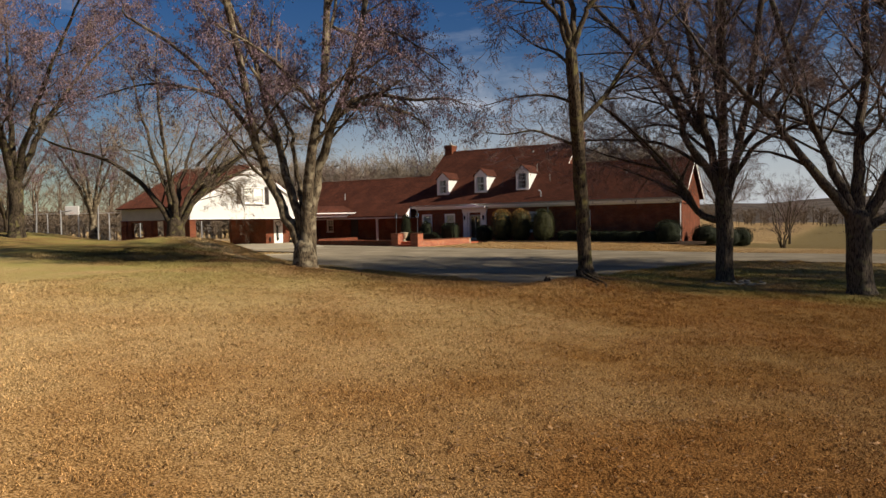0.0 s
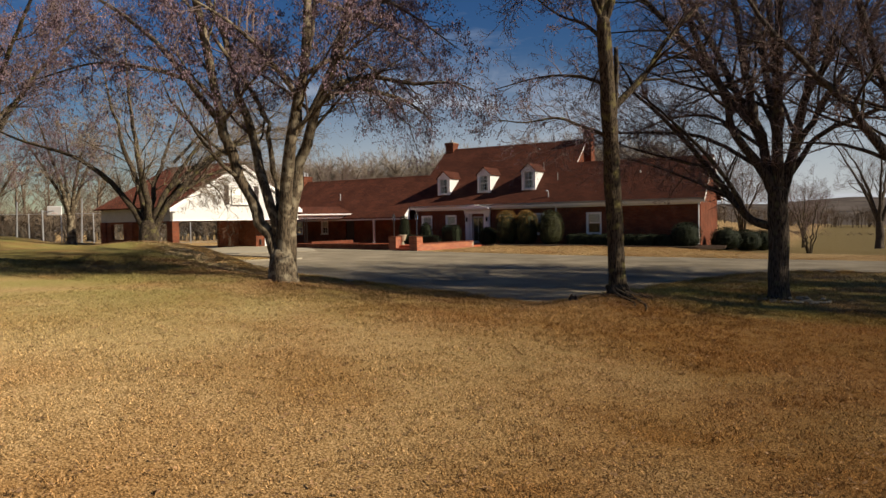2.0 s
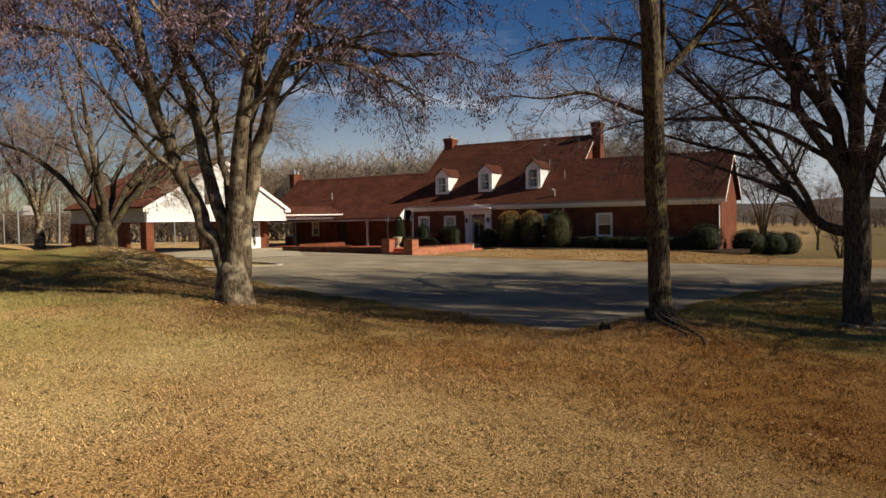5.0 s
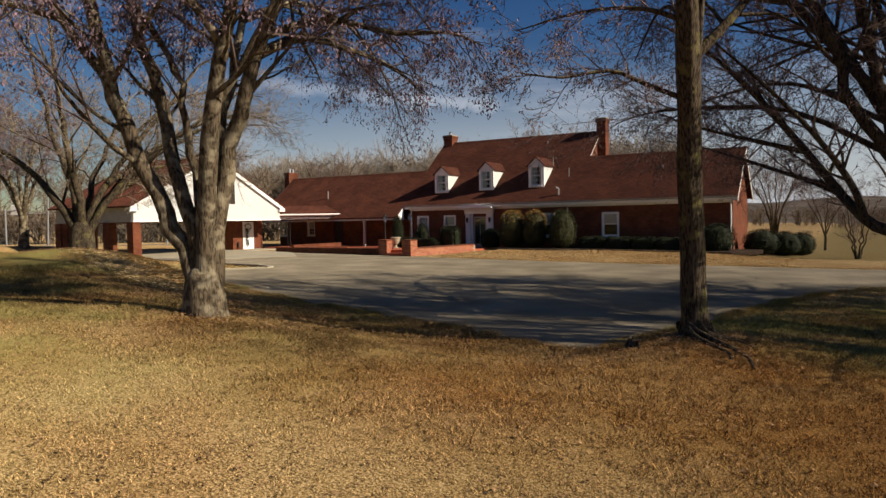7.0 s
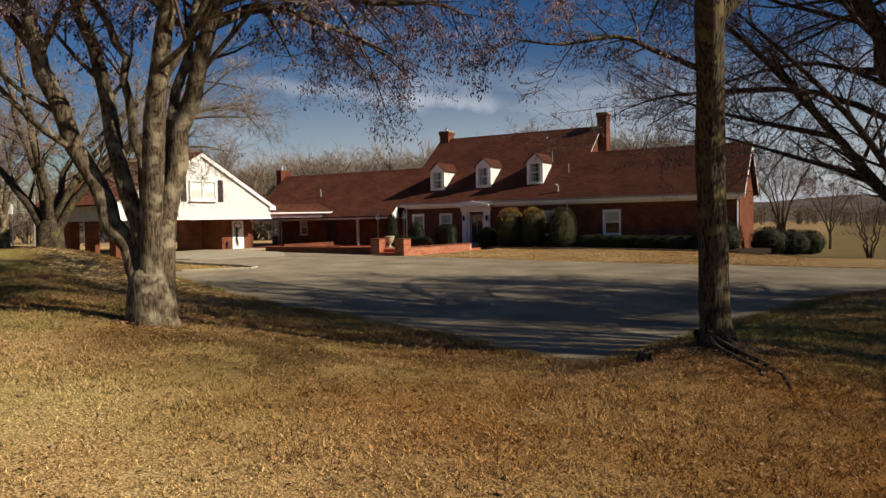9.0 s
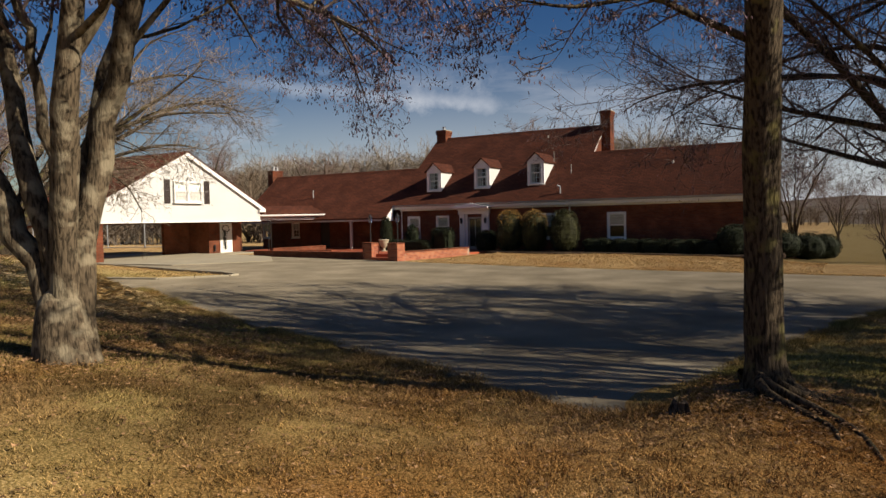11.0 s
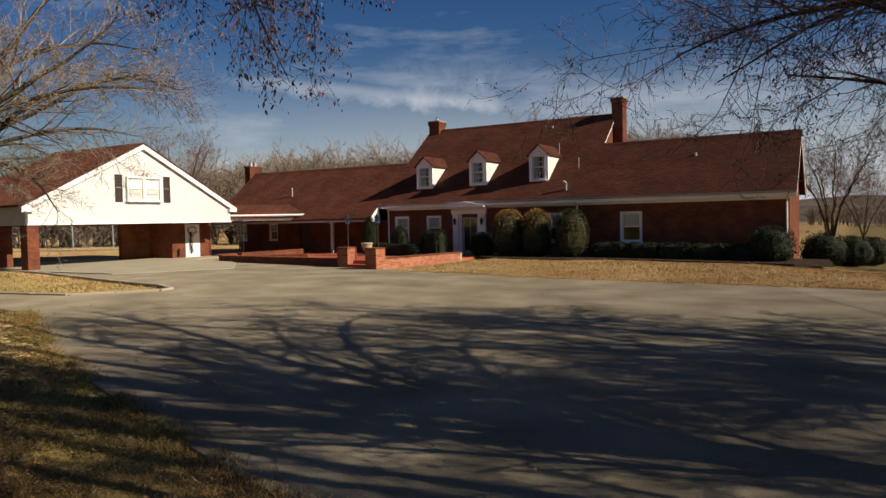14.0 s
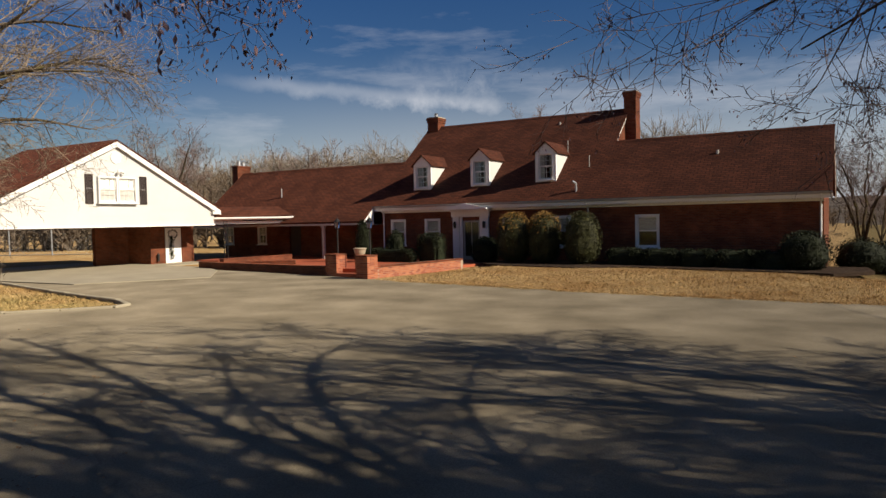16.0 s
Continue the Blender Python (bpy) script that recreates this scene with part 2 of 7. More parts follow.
    west = n.new("ShaderNodeMapRange")
    west.inputs["From Min"].default_value, west.inputs["From Max"].default_value = 19.5, 12.5
    west.inputs["To Min"].default_value, west.inputs["To Max"].default_value = 0.12, 0.85
    l.new(sp.outputs["X"], west.inputs["Value"])
    wm = n.new("ShaderNodeMath")
    wm.operation = "MULTIPLY"
    north = n.new("ShaderNodeMapRange")
    north.inputs["From Min"].default_value, north.inputs["From Max"].default_value = -17.0, -24.0
    l.new(sp.outputs["Y"], north.inputs["Value"])
    nm = n.new("ShaderNodeMath")
    nm.operation = "MULTIPLY"
    l.new(band.outputs["Result"], nm.inputs[0])
    l.new(north.outputs["Result"], nm.inputs[1])
    l.new(nm.outputs[0], wm.inputs[0])
    damp = n.new("ShaderNodeMapRange")
    damp.inputs["From Min"].default_value, damp.inputs["From Max"].default_value = -32.5, -29.5
    damp.inputs["To Max"].default_value = 0.95
    l.new(sp.outputs["Y"], damp.inputs["Value"])
    wd = n.new("ShaderNodeMath")
    wd.operation = "MAXIMUM"
    l.new(west.outputs["Result"], wd.inputs[0])
    l.new(damp.outputs["Result"], wd.inputs[1])
    l.new(wd.outputs[0], wm.inputs[1])
    l.new(wm.outputs[0], gm.inputs[0])
    l.new(gn.outputs["Color"], gm.inputs[1])
    mg = n.new("ShaderNodeMix")
    mg.data_type = "RGBA"
    mg.inputs["B"].default_value = (0.205, 0.192, 0.056, 1)
    l.new(gm.outputs[0], mg.inputs["Factor"])
    l.new(mr.outputs["Result"], mg.inputs["A"])
    fy, fx = n.new("ShaderNodeMapRange"), n.new("ShaderNodeMapRange")
    fy.inputs["From Min"].default_value, fy.inputs["From Max"].default_value = -5.0, 1.0
    fx.inputs["From Min"].default_value, fx.inputs["From Max"].default_value = 17.0, 20.0
    fx.inputs["To Max"].default_value = 0.8
    l.new(sp.outputs["Y"], fy.inputs["Value"])
    l.new(sp.outputs["X"], fx.inputs["Value"])
    fm_ = n.new("ShaderNodeMath")
    fm_.operation = "MULTIPLY"
    l.new(fy.outputs["Result"], fm_.inputs[0])
    l.new(fx.outputs["Result"], fm_.inputs[1])
    mf = n.new("ShaderNodeMix")
    mf.data_type = "RGBA"
    mf.inputs["B"].default_value = (0.15, 0.115, 0.045, 1)
    l.new(fm_.outputs[0], mf.inputs["Factor"])
    l.new(mg.outputs["Result"], mf.inputs["A"])
    # dappled shade painted under the many-stemmed tree, over thin turf brown with trodden litter
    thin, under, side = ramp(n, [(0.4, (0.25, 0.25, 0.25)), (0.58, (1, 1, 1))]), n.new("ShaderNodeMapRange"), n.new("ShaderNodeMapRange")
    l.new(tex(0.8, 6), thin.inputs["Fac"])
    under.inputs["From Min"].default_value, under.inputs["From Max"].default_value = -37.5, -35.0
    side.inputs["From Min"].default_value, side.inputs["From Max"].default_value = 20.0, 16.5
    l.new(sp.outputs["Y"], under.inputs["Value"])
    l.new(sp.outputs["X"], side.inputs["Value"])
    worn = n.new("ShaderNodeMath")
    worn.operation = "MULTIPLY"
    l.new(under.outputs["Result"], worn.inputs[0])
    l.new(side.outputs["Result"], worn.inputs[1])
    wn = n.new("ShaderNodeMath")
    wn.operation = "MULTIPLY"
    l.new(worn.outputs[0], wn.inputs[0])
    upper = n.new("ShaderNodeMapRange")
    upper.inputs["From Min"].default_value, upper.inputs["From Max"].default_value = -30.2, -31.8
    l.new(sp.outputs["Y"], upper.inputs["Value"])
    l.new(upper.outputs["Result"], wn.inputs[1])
    worn_shade = n.new("ShaderNodeMath")
    worn_shade.operation = "MULTIPLY"
    l.new(wn.outputs[0], worn_shade.inputs[0])
    l.new(thin.outputs["Color"], worn_shade.inputs[1])
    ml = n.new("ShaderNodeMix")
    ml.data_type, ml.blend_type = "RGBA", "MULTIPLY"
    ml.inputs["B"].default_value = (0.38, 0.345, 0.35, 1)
    l.new(worn_shade.outputs[0], ml.inputs["Factor"])
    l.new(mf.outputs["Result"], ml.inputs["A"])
    out = ml.outputs["Result"]
    if island:
        hs = n.new("ShaderNodeHueSaturation")
        vr = n.new("ShaderNodeMapRange")
        vr.inputs["To Min"].default_value, vr.inputs["To Max"].default_value = 1 - island, 1 + island
        l.new(g.outputs["Random Per Island"], vr.inputs["Value"])
        l.new(vr.outputs["Result"], hs.inputs["Value"])
        l.new(out, hs.inputs["Color"])
        out = hs.outputs["Color"]
    l.new(out, b.inputs["Base Color"])
    bp = n.new("ShaderNodeBump")
    bp.inputs["Strength"].default_value, bp.inputs["Distance"].default_value = 0.9, 0.03
    l.new(tex(45, 4), bp.inputs["Height"])
    l.new(bp.outputs["Normal"], b.inputs["Normal"])
    return m


def asphalt_material():
    m = bpy.data.materials.new("weathered_asphalt")
    m.use_nodes = True
    n, l = m.node_tree.nodes, m.node_tree.links
    b = n["Principled BSDF"]
    b.inputs["Roughness"].default_value, b.inputs["Diffuse Roughness"].default_value = 0.9, 0.7
    b.inputs["Specular IOR Level"].default_value = 0.1
    g = n.new("ShaderNodeNewGeometry")

    def tex(scale, detail=5.0):
        t = n.new("ShaderNodeTexNoise")
        t.inputs["Scale"].default_value, t.inputs["Detail"].default_value = scale, detail
        l.new(g.outputs["Position"], t.inputs["Vector"])
        return t.outputs["Fac"]
    base = ramp(n, [(0.3, (0.14, 0.116, 0.078)), (0.5, (0.2, 0.167, 0.115)), (0.75, (0.285, 0.24, 0.168))])
    l.new(tex(0.6, 8), base.inputs["Fac"])
    fine = ramp(n, [(0.35, (0.72, 0.72, 0.72)), (0.65, (1.2, 1.2, 1.2))])
    l.new(tex(60, 3), fine.inputs["Fac"])
    mx = n.new("ShaderNodeMix")
    mx.data_type, mx.blend_type = "RGBA", "MULTIPLY"
    mx.inputs["Factor"].default_value = 0.7
    l.new(base.outputs["Color"], mx.inputs["A"])
    l.new(fine.outputs["Color"], mx.inputs["B"])
    # cracks
    vo = n.new("ShaderNodeTexVoronoi")
    vo.feature = "DISTANCE_TO_EDGE"
    vo.inputs["Scale"].default_value = 0.4
    wv = n.new("ShaderNodeTexNoise")
    wv.inputs["Scale"].default_value, wv.inputs["Detail"].default_value = 0.9, 5.0
    l.new(g.outputs["Position"], wv.inputs["Vector"])
    av = n.new("ShaderNodeMix")
    av.data_type = "VECTOR"
    av.inputs["Factor"].default_value = 0.35
    l.new(g.outputs["Position"], av.inputs["A"])
    l.new(wv.outputs["Color"], av.inputs["B"])
    l.new(av.outputs["Result"], vo.inputs["Vector"])
    ck = ramp(n, [(0.0, (0.6, 0.6, 0.6)), (0.003, (1, 1, 1))])
    l.new(vo.outputs["Distance"], ck.inputs["Fac"])
    mc = n.new("ShaderNodeMix")
    mc.data_type, mc.blend_type = "RGBA", "MULTIPLY"
    mc.inputs["Factor"].default_value = 0.5
    l.new(mx.outputs["Result"], mc.inputs["A"])
    l.new(ck.outputs["Color"], mc.inputs["B"])
    l.new(mc.outputs["Result"], b.inputs["Base Color"])
    bp = n.new("ShaderNodeBump")
    bp.inputs["Strength"].default_value, bp.inputs["Distance"].default_value = 0.5, 0.006
    l.new(tex(90, 2), bp.inputs["Height"])
    l.new(bp.outputs["Normal"], b.inputs["Normal"])
    return m


BRICK = brick_material("red_brick", (0.225, 0.066, 0.03), (0.135, 0.039, 0.02), (0.17, 0.115, 0.08))
SHINGLE = shingle_material()
LAWN = lawn_material(shade=0.76)
BLADE = lawn_material("grass_blades", 0.62, 1.2)
ASPHALT = asphalt_material()
CONCRETE = material("concrete", (0.33, 0.285, 0.2), 0.9, spread=0.1, scale=0.8, fine=60)
TILE = material("red_clay_tile", (0.36, 0.09, 0.04), 0.6, spread=0.12, scale=1.5, fine=30)
WHITE = material("white_painted_wood", (0.78, 0.76, 0.72), 0.55, spread=0.04, scale=1.2, fine=30, bump=0.1)
SIDING = material("white_vinyl_siding", (0.57, 0.56, 0.53), 0.5, spread=0.03, scale=0.7, fine=20, bump=0.05)
PALE_TWIG = material("pale_grey_twigs", (0.21, 0.165, 0.12), 0.95, spread=0.25, scale=1, fine=12, bump=0, spec=0.05)
GREYPAINT = material("grey_painted_boards", (0.36, 0.34, 0.31), 0.7, spread=0.08)
SHUTTER = material("dark_brown_paint", (0.04, 0.028, 0.024), 0.5, spread=0.1)
METAL = material("galvanised_metal", (0.45, 0.45, 0.45), 0.45, metal=0.8, spread=0.1)
BLACK = material("black_iron", (0.025, 0.024, 0.023), 0.5, metal=0.3, spread=0.1)
DARKROOM = material("dim_room_wall", (0.12, 0.1, 0.08), 0.9)
CURTAIN = material("pale_curtain", (0.55, 0.53, 0.48), 0.9, spread=0.1, scale=6)
def bark_material(name, dark, pale, lichen, share, depth=0.03):
    """Bark with furrows that run up the stem and patches of lichen."""
    m = bpy.data.materials.new(name)
    m.use_nodes = True
    n, l = m.node_tree.nodes, m.node_tree.links
    b = n["Principled BSDF"]
    b.inputs["Roughness"].default_value, b.inputs["Specular IOR Level"].default_value = 0.95, 0.05
    g = n.new("ShaderNodeNewGeometry")
    mp_ = n.new("ShaderNodeMapping")
    mp_.inputs["Scale"].default_value = (1, 1, 0.22)
    l.new(g.outputs["Position"], mp_.inputs["Vector"])

    def tex(scale, detail, long):
        t = n.new("ShaderNodeTexNoise")
        t.inputs["Scale"].default_value, t.inputs["Detail"].default_value = scale, detail
        l.new(mp_.outputs["Vector"] if long else g.outputs["Position"], t.inputs["Vector"])
        return t.outputs["Fac"]
    furrow = tex(32, 6, True)
    base = ramp(n, [(0.38, dark), (0.56, pale)])
    l.new(furrow, base.inputs["Fac"])
    patch = ramp(n, [(0.57 - share, (0, 0, 0)), (0.69 - share, (0.75, 0.75, 0.75))])
    l.new(tex(4.5, 10, False), patch.inputs["Fac"])
    mx = n.new("ShaderNodeMix")
    mx.data_type = "RGBA"
    mx.inputs["B"].default_value = (*lichen, 1)
    l.new(patch.outputs["Color"], mx.inputs["Factor"])
    l.new(base.outputs["Color"], mx.inputs["A"])
    l.new(mx.outputs["Result"], b.inputs["Base Color"])
    bp = n.new("ShaderNodeBump")
    bp.inputs["Strength"].default_value, bp.inputs["Distance"].default_value = 0.9, depth
    l.new(furrow, bp.inputs["Height"])
    l.new(bp.outputs["Normal"], b.inputs["Normal"])
    return m


BARK_A = bark_material("grey_lichen_bark", (0.035, 0.027, 0.018), (0.12, 0.09, 0.058), (0.27, 0.225, 0.15), 0.08, 0.02)
BARK_B = bark_material("furrowed_brown_bark", (0.022, 0.017, 0.012), (0.09, 0.068, 0.045), (0.15, 0.13, 0.05), 0.02)
BARK_C = bark_material("dark_bark", (0.025, 0.02, 0.016), (0.095, 0.075, 0.058), (0.12, 0.11, 0.06), 0.0)
TWIG = material("grey_brown_twigs", (0.16, 0.115, 0.098), 0.95, spread=0.25, scale=1, fine=12, bump=0, spec=0.05)
SEEDS = material("dry_maroon_seeds", (0.16, 0.108, 0.125), 0.9, spread=0.3, scale=2, fine=20, bump=0, spec=0.05, island=0.35)
LEAF_LITTER = material("fallen_leaves", (0.24, 0.14, 0.07), 0.9, spread=0.4, scale=3, fine=25, bump=0, spec=0.05, island=0.5)
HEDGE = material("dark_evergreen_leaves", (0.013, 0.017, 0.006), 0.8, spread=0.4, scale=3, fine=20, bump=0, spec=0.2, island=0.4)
# lighter copy for the topiary: sunlight on the leaves is put into the colour
HEDGE_LIT = material("sunlit_evergreen_leaves", (0.032, 0.032, 0.009), 0.7, spread=0.4, scale=3, fine=20, bump=0, spec=0.2, island=0.45)
HEDGE_DRY = material("yellowed_evergreen_leaves", (0.2, 0.105, 0.022), 0.7, spread=0.4, scale=3, fine=20, bump=0, spec=0.2, island=0.4)
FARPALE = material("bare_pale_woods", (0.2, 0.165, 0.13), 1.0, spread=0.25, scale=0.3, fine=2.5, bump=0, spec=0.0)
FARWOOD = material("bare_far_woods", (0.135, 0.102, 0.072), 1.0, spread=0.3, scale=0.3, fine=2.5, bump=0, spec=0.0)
STRAW = material("straw_blades", (0.62, 0.45, 0.22), 0.9, spread=0.25, scale=0.7, fine=9, bump=0, spec=0.05, island=0.45)

gl = bpy.data.materials.new("window_glass")
gl.use_nodes = True
gb = gl.node_tree.nodes["Principled BSDF"]
gb.inputs["Base Color"].default_value = (0.9, 0.95, 0.95, 1)
gb.inputs["Roughness"].default_value, gb.inputs["Transmission Weight"].default_value, gb.inputs["IOR"].default_value = 0.03, 1.0, 1.45
GLASS = gl


# ---- building helpers ----
def link(name, bm, mat, parent=None, label="", smooth=False):
    me = bpy.data.meshes.new(name)
    bm.normal_update()
    bm.to_mesh(me)
    bm.free()
    me.materials.append(mat)
    if smooth:
        me.shade_smooth()
    ob = new(name, me)
    if parent is not None:
        ob.parent = parent
    if label:
        ob["label"] = label
    return ob


part = link


def raw(name, verts, faces, mat, parent=None, label="", smooth=False):
    me = bpy.data.meshes.new(name)
    me.from_pydata(verts, [], faces)
    me.materials.append(mat)
    if smooth:
        me.shade_smooth()
    ob = new(name, me)
    if parent is not None:
        ob.parent = parent
    if label:
        ob["label"] = label
    return ob


def root(name, place, label, category, group="", kind=""):
    e = new(name)
    e.location = place
    bpy.context.view_layer.update()
    return tagged(e, label, category, group, kind)


def box(bm, x0, y0, z0, x1, y1, z1, bevel=0.0):
    r = bmesh.ops.create_cube(bm, size=1.0)
    vs = r["verts"]
    for v in vs:
        v.co = Vector((x0 + (v.co.x + 0.5) * (x1 - x0), y0 + (v.co.y + 0.5) * (y1 - y0), z0 + (v.co.z + 0.5) * (z1 - z0)))
    if bevel:
        es = list({e for v in vs for e in v.link_edges})
        bmesh.ops.bevel(bm, geom=es, offset=bevel, segments=1, affect="EDGES")
    return bm


def boxes(*bs, bevel=0.0):
    bm = bmesh.new()
    for b in bs:
        box(bm, *b, bevel=bevel)
    return bm


def prism(bm, outline, axis, a, b):
    """A flat outline of (u, v), swept from a to b along x (u, v = y, z) or y (u, v = x, z) or z."""
    def at(u, v, w):
        return {"x": (w, u, v), "y": (u, w, v), "z": (u, v, w)}[axis]
    lo = [bm.verts.new(at(u, v, a)) for u, v in outline]
    hi = [bm.verts.new(at(u, v, b)) for u, v in outline]
    k = len(outline)
    bm.faces.new(lo)
    bm.faces.new(hi[::-1])
    for i in range(k):
        bm.faces.new((lo[i], hi[i], hi[(i + 1) % k], lo[(i + 1) % k]))
    bmesh.ops.recalc_face_normals(bm, faces=bm.faces)
    return bm


def tube(bm, a, b, r, sides=10, r2=None):
    a, b = Vector(a), Vector(b)
    q = (b - a).to_track_quat("Z", "Y")
    rings = []
    for p, rr in ((a, r), (b, r if r2 is None else r2)):
        rings.append([bm.verts.new(p + q @ Vector((rr * math.cos(2 * math.pi * i / sides), rr * math.sin(2 * math.pi * i / sides), 0))) for i in range(sides)])
    for i in range(sides):
        bm.faces.new((rings[0][i], rings[0][(i + 1) % sides], rings[1][(i + 1) % sides], rings[1][i]))
    bm.faces.new(rings[0][::-1])
    bm.faces.new(rings[1])
    return bm


def smooth01(a, b, v):
    k = min(1.0, max(0.0, (v - a) / (b - a)))
    return k * k * (3 - 2 * k)


# ---- ground ----
# the near edge of the driveway, from far west round the tip beside the tree to far east
NEAR_EDGE = [(-60, -31), (-20, -27.5), (-6, -25.8), (3, -25.2), (8.2, -27.8), (11.4, -29.1), (13.8, -30.0), (16.3, -30.8), (18.3, -31.65), (19.5, -32.2),
             (19.95, -31.95), (20.15, -30.6), (20.5, -28.6), (21.1, -26.2), (22.1, -22.4), (23.4, -19.8), (26, -18.5), (30, -18.0), (60, -16), (160, -14)]


def edge_y(x):
    """Y of the southern lawn's edge at x (the tip taken as a step)."""
    best = -99.0
    for (ax, ay), (bx, by) in zip(NEAR_EDGE, NEAR_EDGE[1:]):
        if ax <= x <= bx and bx > ax:
            best = ay + (by - ay) * (x - ax) / (bx - ax)
    return best if best > -98 else -31


def paving_z(x, y):
    return -0.015 * (x - 5) if x > 5 else -0.005 * (x - 5)


def ground_z(x, y):
    x_, y_ = min(60, max(-60, x)), y
    z = paving_z(x_, y_)
    out = edge_y(min(150, max(-59, x))) - y_
    west = smooth01(9.0, 0.0, x_)                      # the bank steepens and rises to the west
    off = smooth01(0.2, 6.0, out) * (1 - west) + smooth01(0.1, 2.1, out) * west
    z += off * (0.62 * smooth01(25.0, 12.0, x_) + 0.3 * west) + off * -0.025 * max(0.0, min(14.0, x_ - 20))
    z += 0.55 * smooth01(-3.0, -11.0, x_) * smooth01(-17.5, -21.5, y_)
    z += 0.62 * smooth01(-19.5, -23.0, x_) * smooth01(-9, -16, y_)
    if x_ > 4.5 and y_ > -11.5:
        z += 0.1 * smooth01(-11.4, -8.0, y_)
    z += 0.12 * math.exp(-((x - 20.95) ** 2 + (y + 31.2) ** 2) / 2.0)
    z += 0.28 * math.exp(-(((x - 1.5) / 4.0) ** 2 + ((y + 28.3) / 1.3) ** 2))
    z -= 0.45 * smooth01(15.5, 21.0, x) * smooth01(-9.0, 2.0, y)
    fall = 12 - 0.13 * max(0.0, y - 4)                 # the field drops away past the gable end
    z -= 2.0 * smooth01(4, 60, y) * smooth01(fall, fall + 10, x)
    return z


def grid_axis(lo, hi, fine_lo, fine_hi, step, far):
    v, out = fine_lo, []
    while v <= fine_hi:
        out.append(v)
        v += step
    s, v = step, fine_lo
    while v > lo:
        s *= far
        v -= s
        out.insert(0, max(v, lo))
    s, v = step, out[-1]
    while v < hi:
        s *= far
        v += s
        out.append(min(v, hi))
    return out


gx, gy = grid_axis(-2500, 2500, -30, 40, 0.5, 1.25), grid_axis(-400, 3000, -56, 2, 0.5, 1.25)


def on_paving(x, y):
    """Whether the driveway lies there: south edge to the strip before the house."""
    return -9 < x < 60 and edge_y(x) < y < -11.4


gv = [(x, y, ground_z(x, y) - 0.03 + (0 if on_paving(x, y) else 0.022 + 0.025 * noise.noise((x * 0.5, y * 0.5, 0)) + 0.012 * noise.noise((x * 1.9, y * 1.9, 3)))) for y in gy for x in gx]
W = len(gx)
gf = [(j * W + i, j * W + i + 1, (j + 1) * W + i + 1, (j + 1) * W + i) for j in range(len(gy) - 1) for i in range(W - 1)]
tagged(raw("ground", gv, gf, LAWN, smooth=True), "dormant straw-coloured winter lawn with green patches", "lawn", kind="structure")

# driveway: strips between the far edge and the near edge, a thin slab on the ground
drive_outline = NEAR_EDGE + [(160, -6), (40, -4), (30, -8.0), (27.4, -11.3), (24.3, -11.5), (19.2, -11.7), (15.8, -11.85), (11, -11.9), (8, -11.5), (4.7, -11.4),
                             (1.4, -10.4), (-8.8, -8.6), (-11.6, -8.2), (-11.6, -17.0), (-9, -17.5), (0.4, -19.4), (2.0, -20.3), (0.3, -22.6), (-4, -23.3), (-20, -24.5), (-60, -28)]


def slab(name, outline, lift, mat, label, category, step=0.7):
    """A sheet over the ground within an outline, with a short skirt, cut into small squares so that it follows the slope."""
    bm = bmesh.new()
    face = bm.faces.new([bm.verts.new((x, y, 0)) for x, y in outline])
    xs, ys = [p[0] for p in outline], [p[1] for p in outline]
    for axis, lo, hi in ((0, max(-30, min(xs)), min(45, max(xs))), (1, min(ys), max(ys))):
        v = lo + step
        while v < hi:
            no = Vector((1, 0, 0)) if axis == 0 else Vector((0, 1, 0))
            bmesh.ops.bisect_plane(bm, geom=bm.verts[:] + bm.edges[:] + bm.faces[:], plane_co=no * v, plane_no=no)
            v += step if axis == 0 else step * 1.5
    for v in bm.verts:
        v.co.z = paving_z(max(-60, min(60, v.co.x)), v.co.y) + lift + 0.008 * noise.noise((v.co.x * 0.4, v.co.y * 0.4, 9))
    bmesh.ops.recalc_face_normals(bm, faces=bm.faces)
    if sum(f.normal.z for f in bm.faces) < 0:
        bmesh.ops.reverse_faces(bm, faces=bm.faces)
    r = bmesh.ops.extrude_edge_only(bm, edges=[e for e in bm.edges if e.is_boundary])
    for v in r["geom"]:
        if isinstance(v, bmesh.types.BMVert):
            v.co.z -= 0.12
    return tagged(link(name, bm, mat), label, category, kind="structure")


slab("road", drive_outline, 0.014, ASPHALT, "weathered grey asphalt driveway with fine cracks", "driveway")


# ---- house ----
def shell(bm, us, zs, solid, put):
    """One connected wall of cells: us and zs are the cuts, solid(i, k) says which cells stand, put(u, side, z) gives a place."""
    made = {}

    def at(u, side, z):
        key = (u, side, z)
        if key not in made:
            made[key] = bm.verts.new(put(u, side, z))
        return made[key]
    nu, nz = len(us) - 1, len(zs) - 1
    full = {(i, k) for i in range(nu) for k in range(nz) if solid(i, k)}
    for i, k in sorted(full):
        a, b, c, d = us[i], us[i + 1], zs[k], zs[k + 1]
        bm.faces.new((at(a, 0, c), at(b, 0, c), at(b, 0, d), at(a, 0, d)))
        bm.faces.new((at(a, 1, d), at(b, 1, d), at(b, 1, c), at(a, 1, c)))
        for j, p, q in (((i - 1, k), (a, c), (a, d)), ((i + 1, k), (b, c), (b, d)), ((i, k - 1), (a, c), (b, c)), ((i, k + 1), (a, d), (b, d))):
            if j not in full:
                bm.faces.new((at(p[0], 0, p[1]), at(q[0], 0, q[1]), at(q[0], 1, q[1]), at(p[0], 1, p[1])))
    bmesh.ops.recalc_face_normals(bm, faces=bm.faces)
    return bm


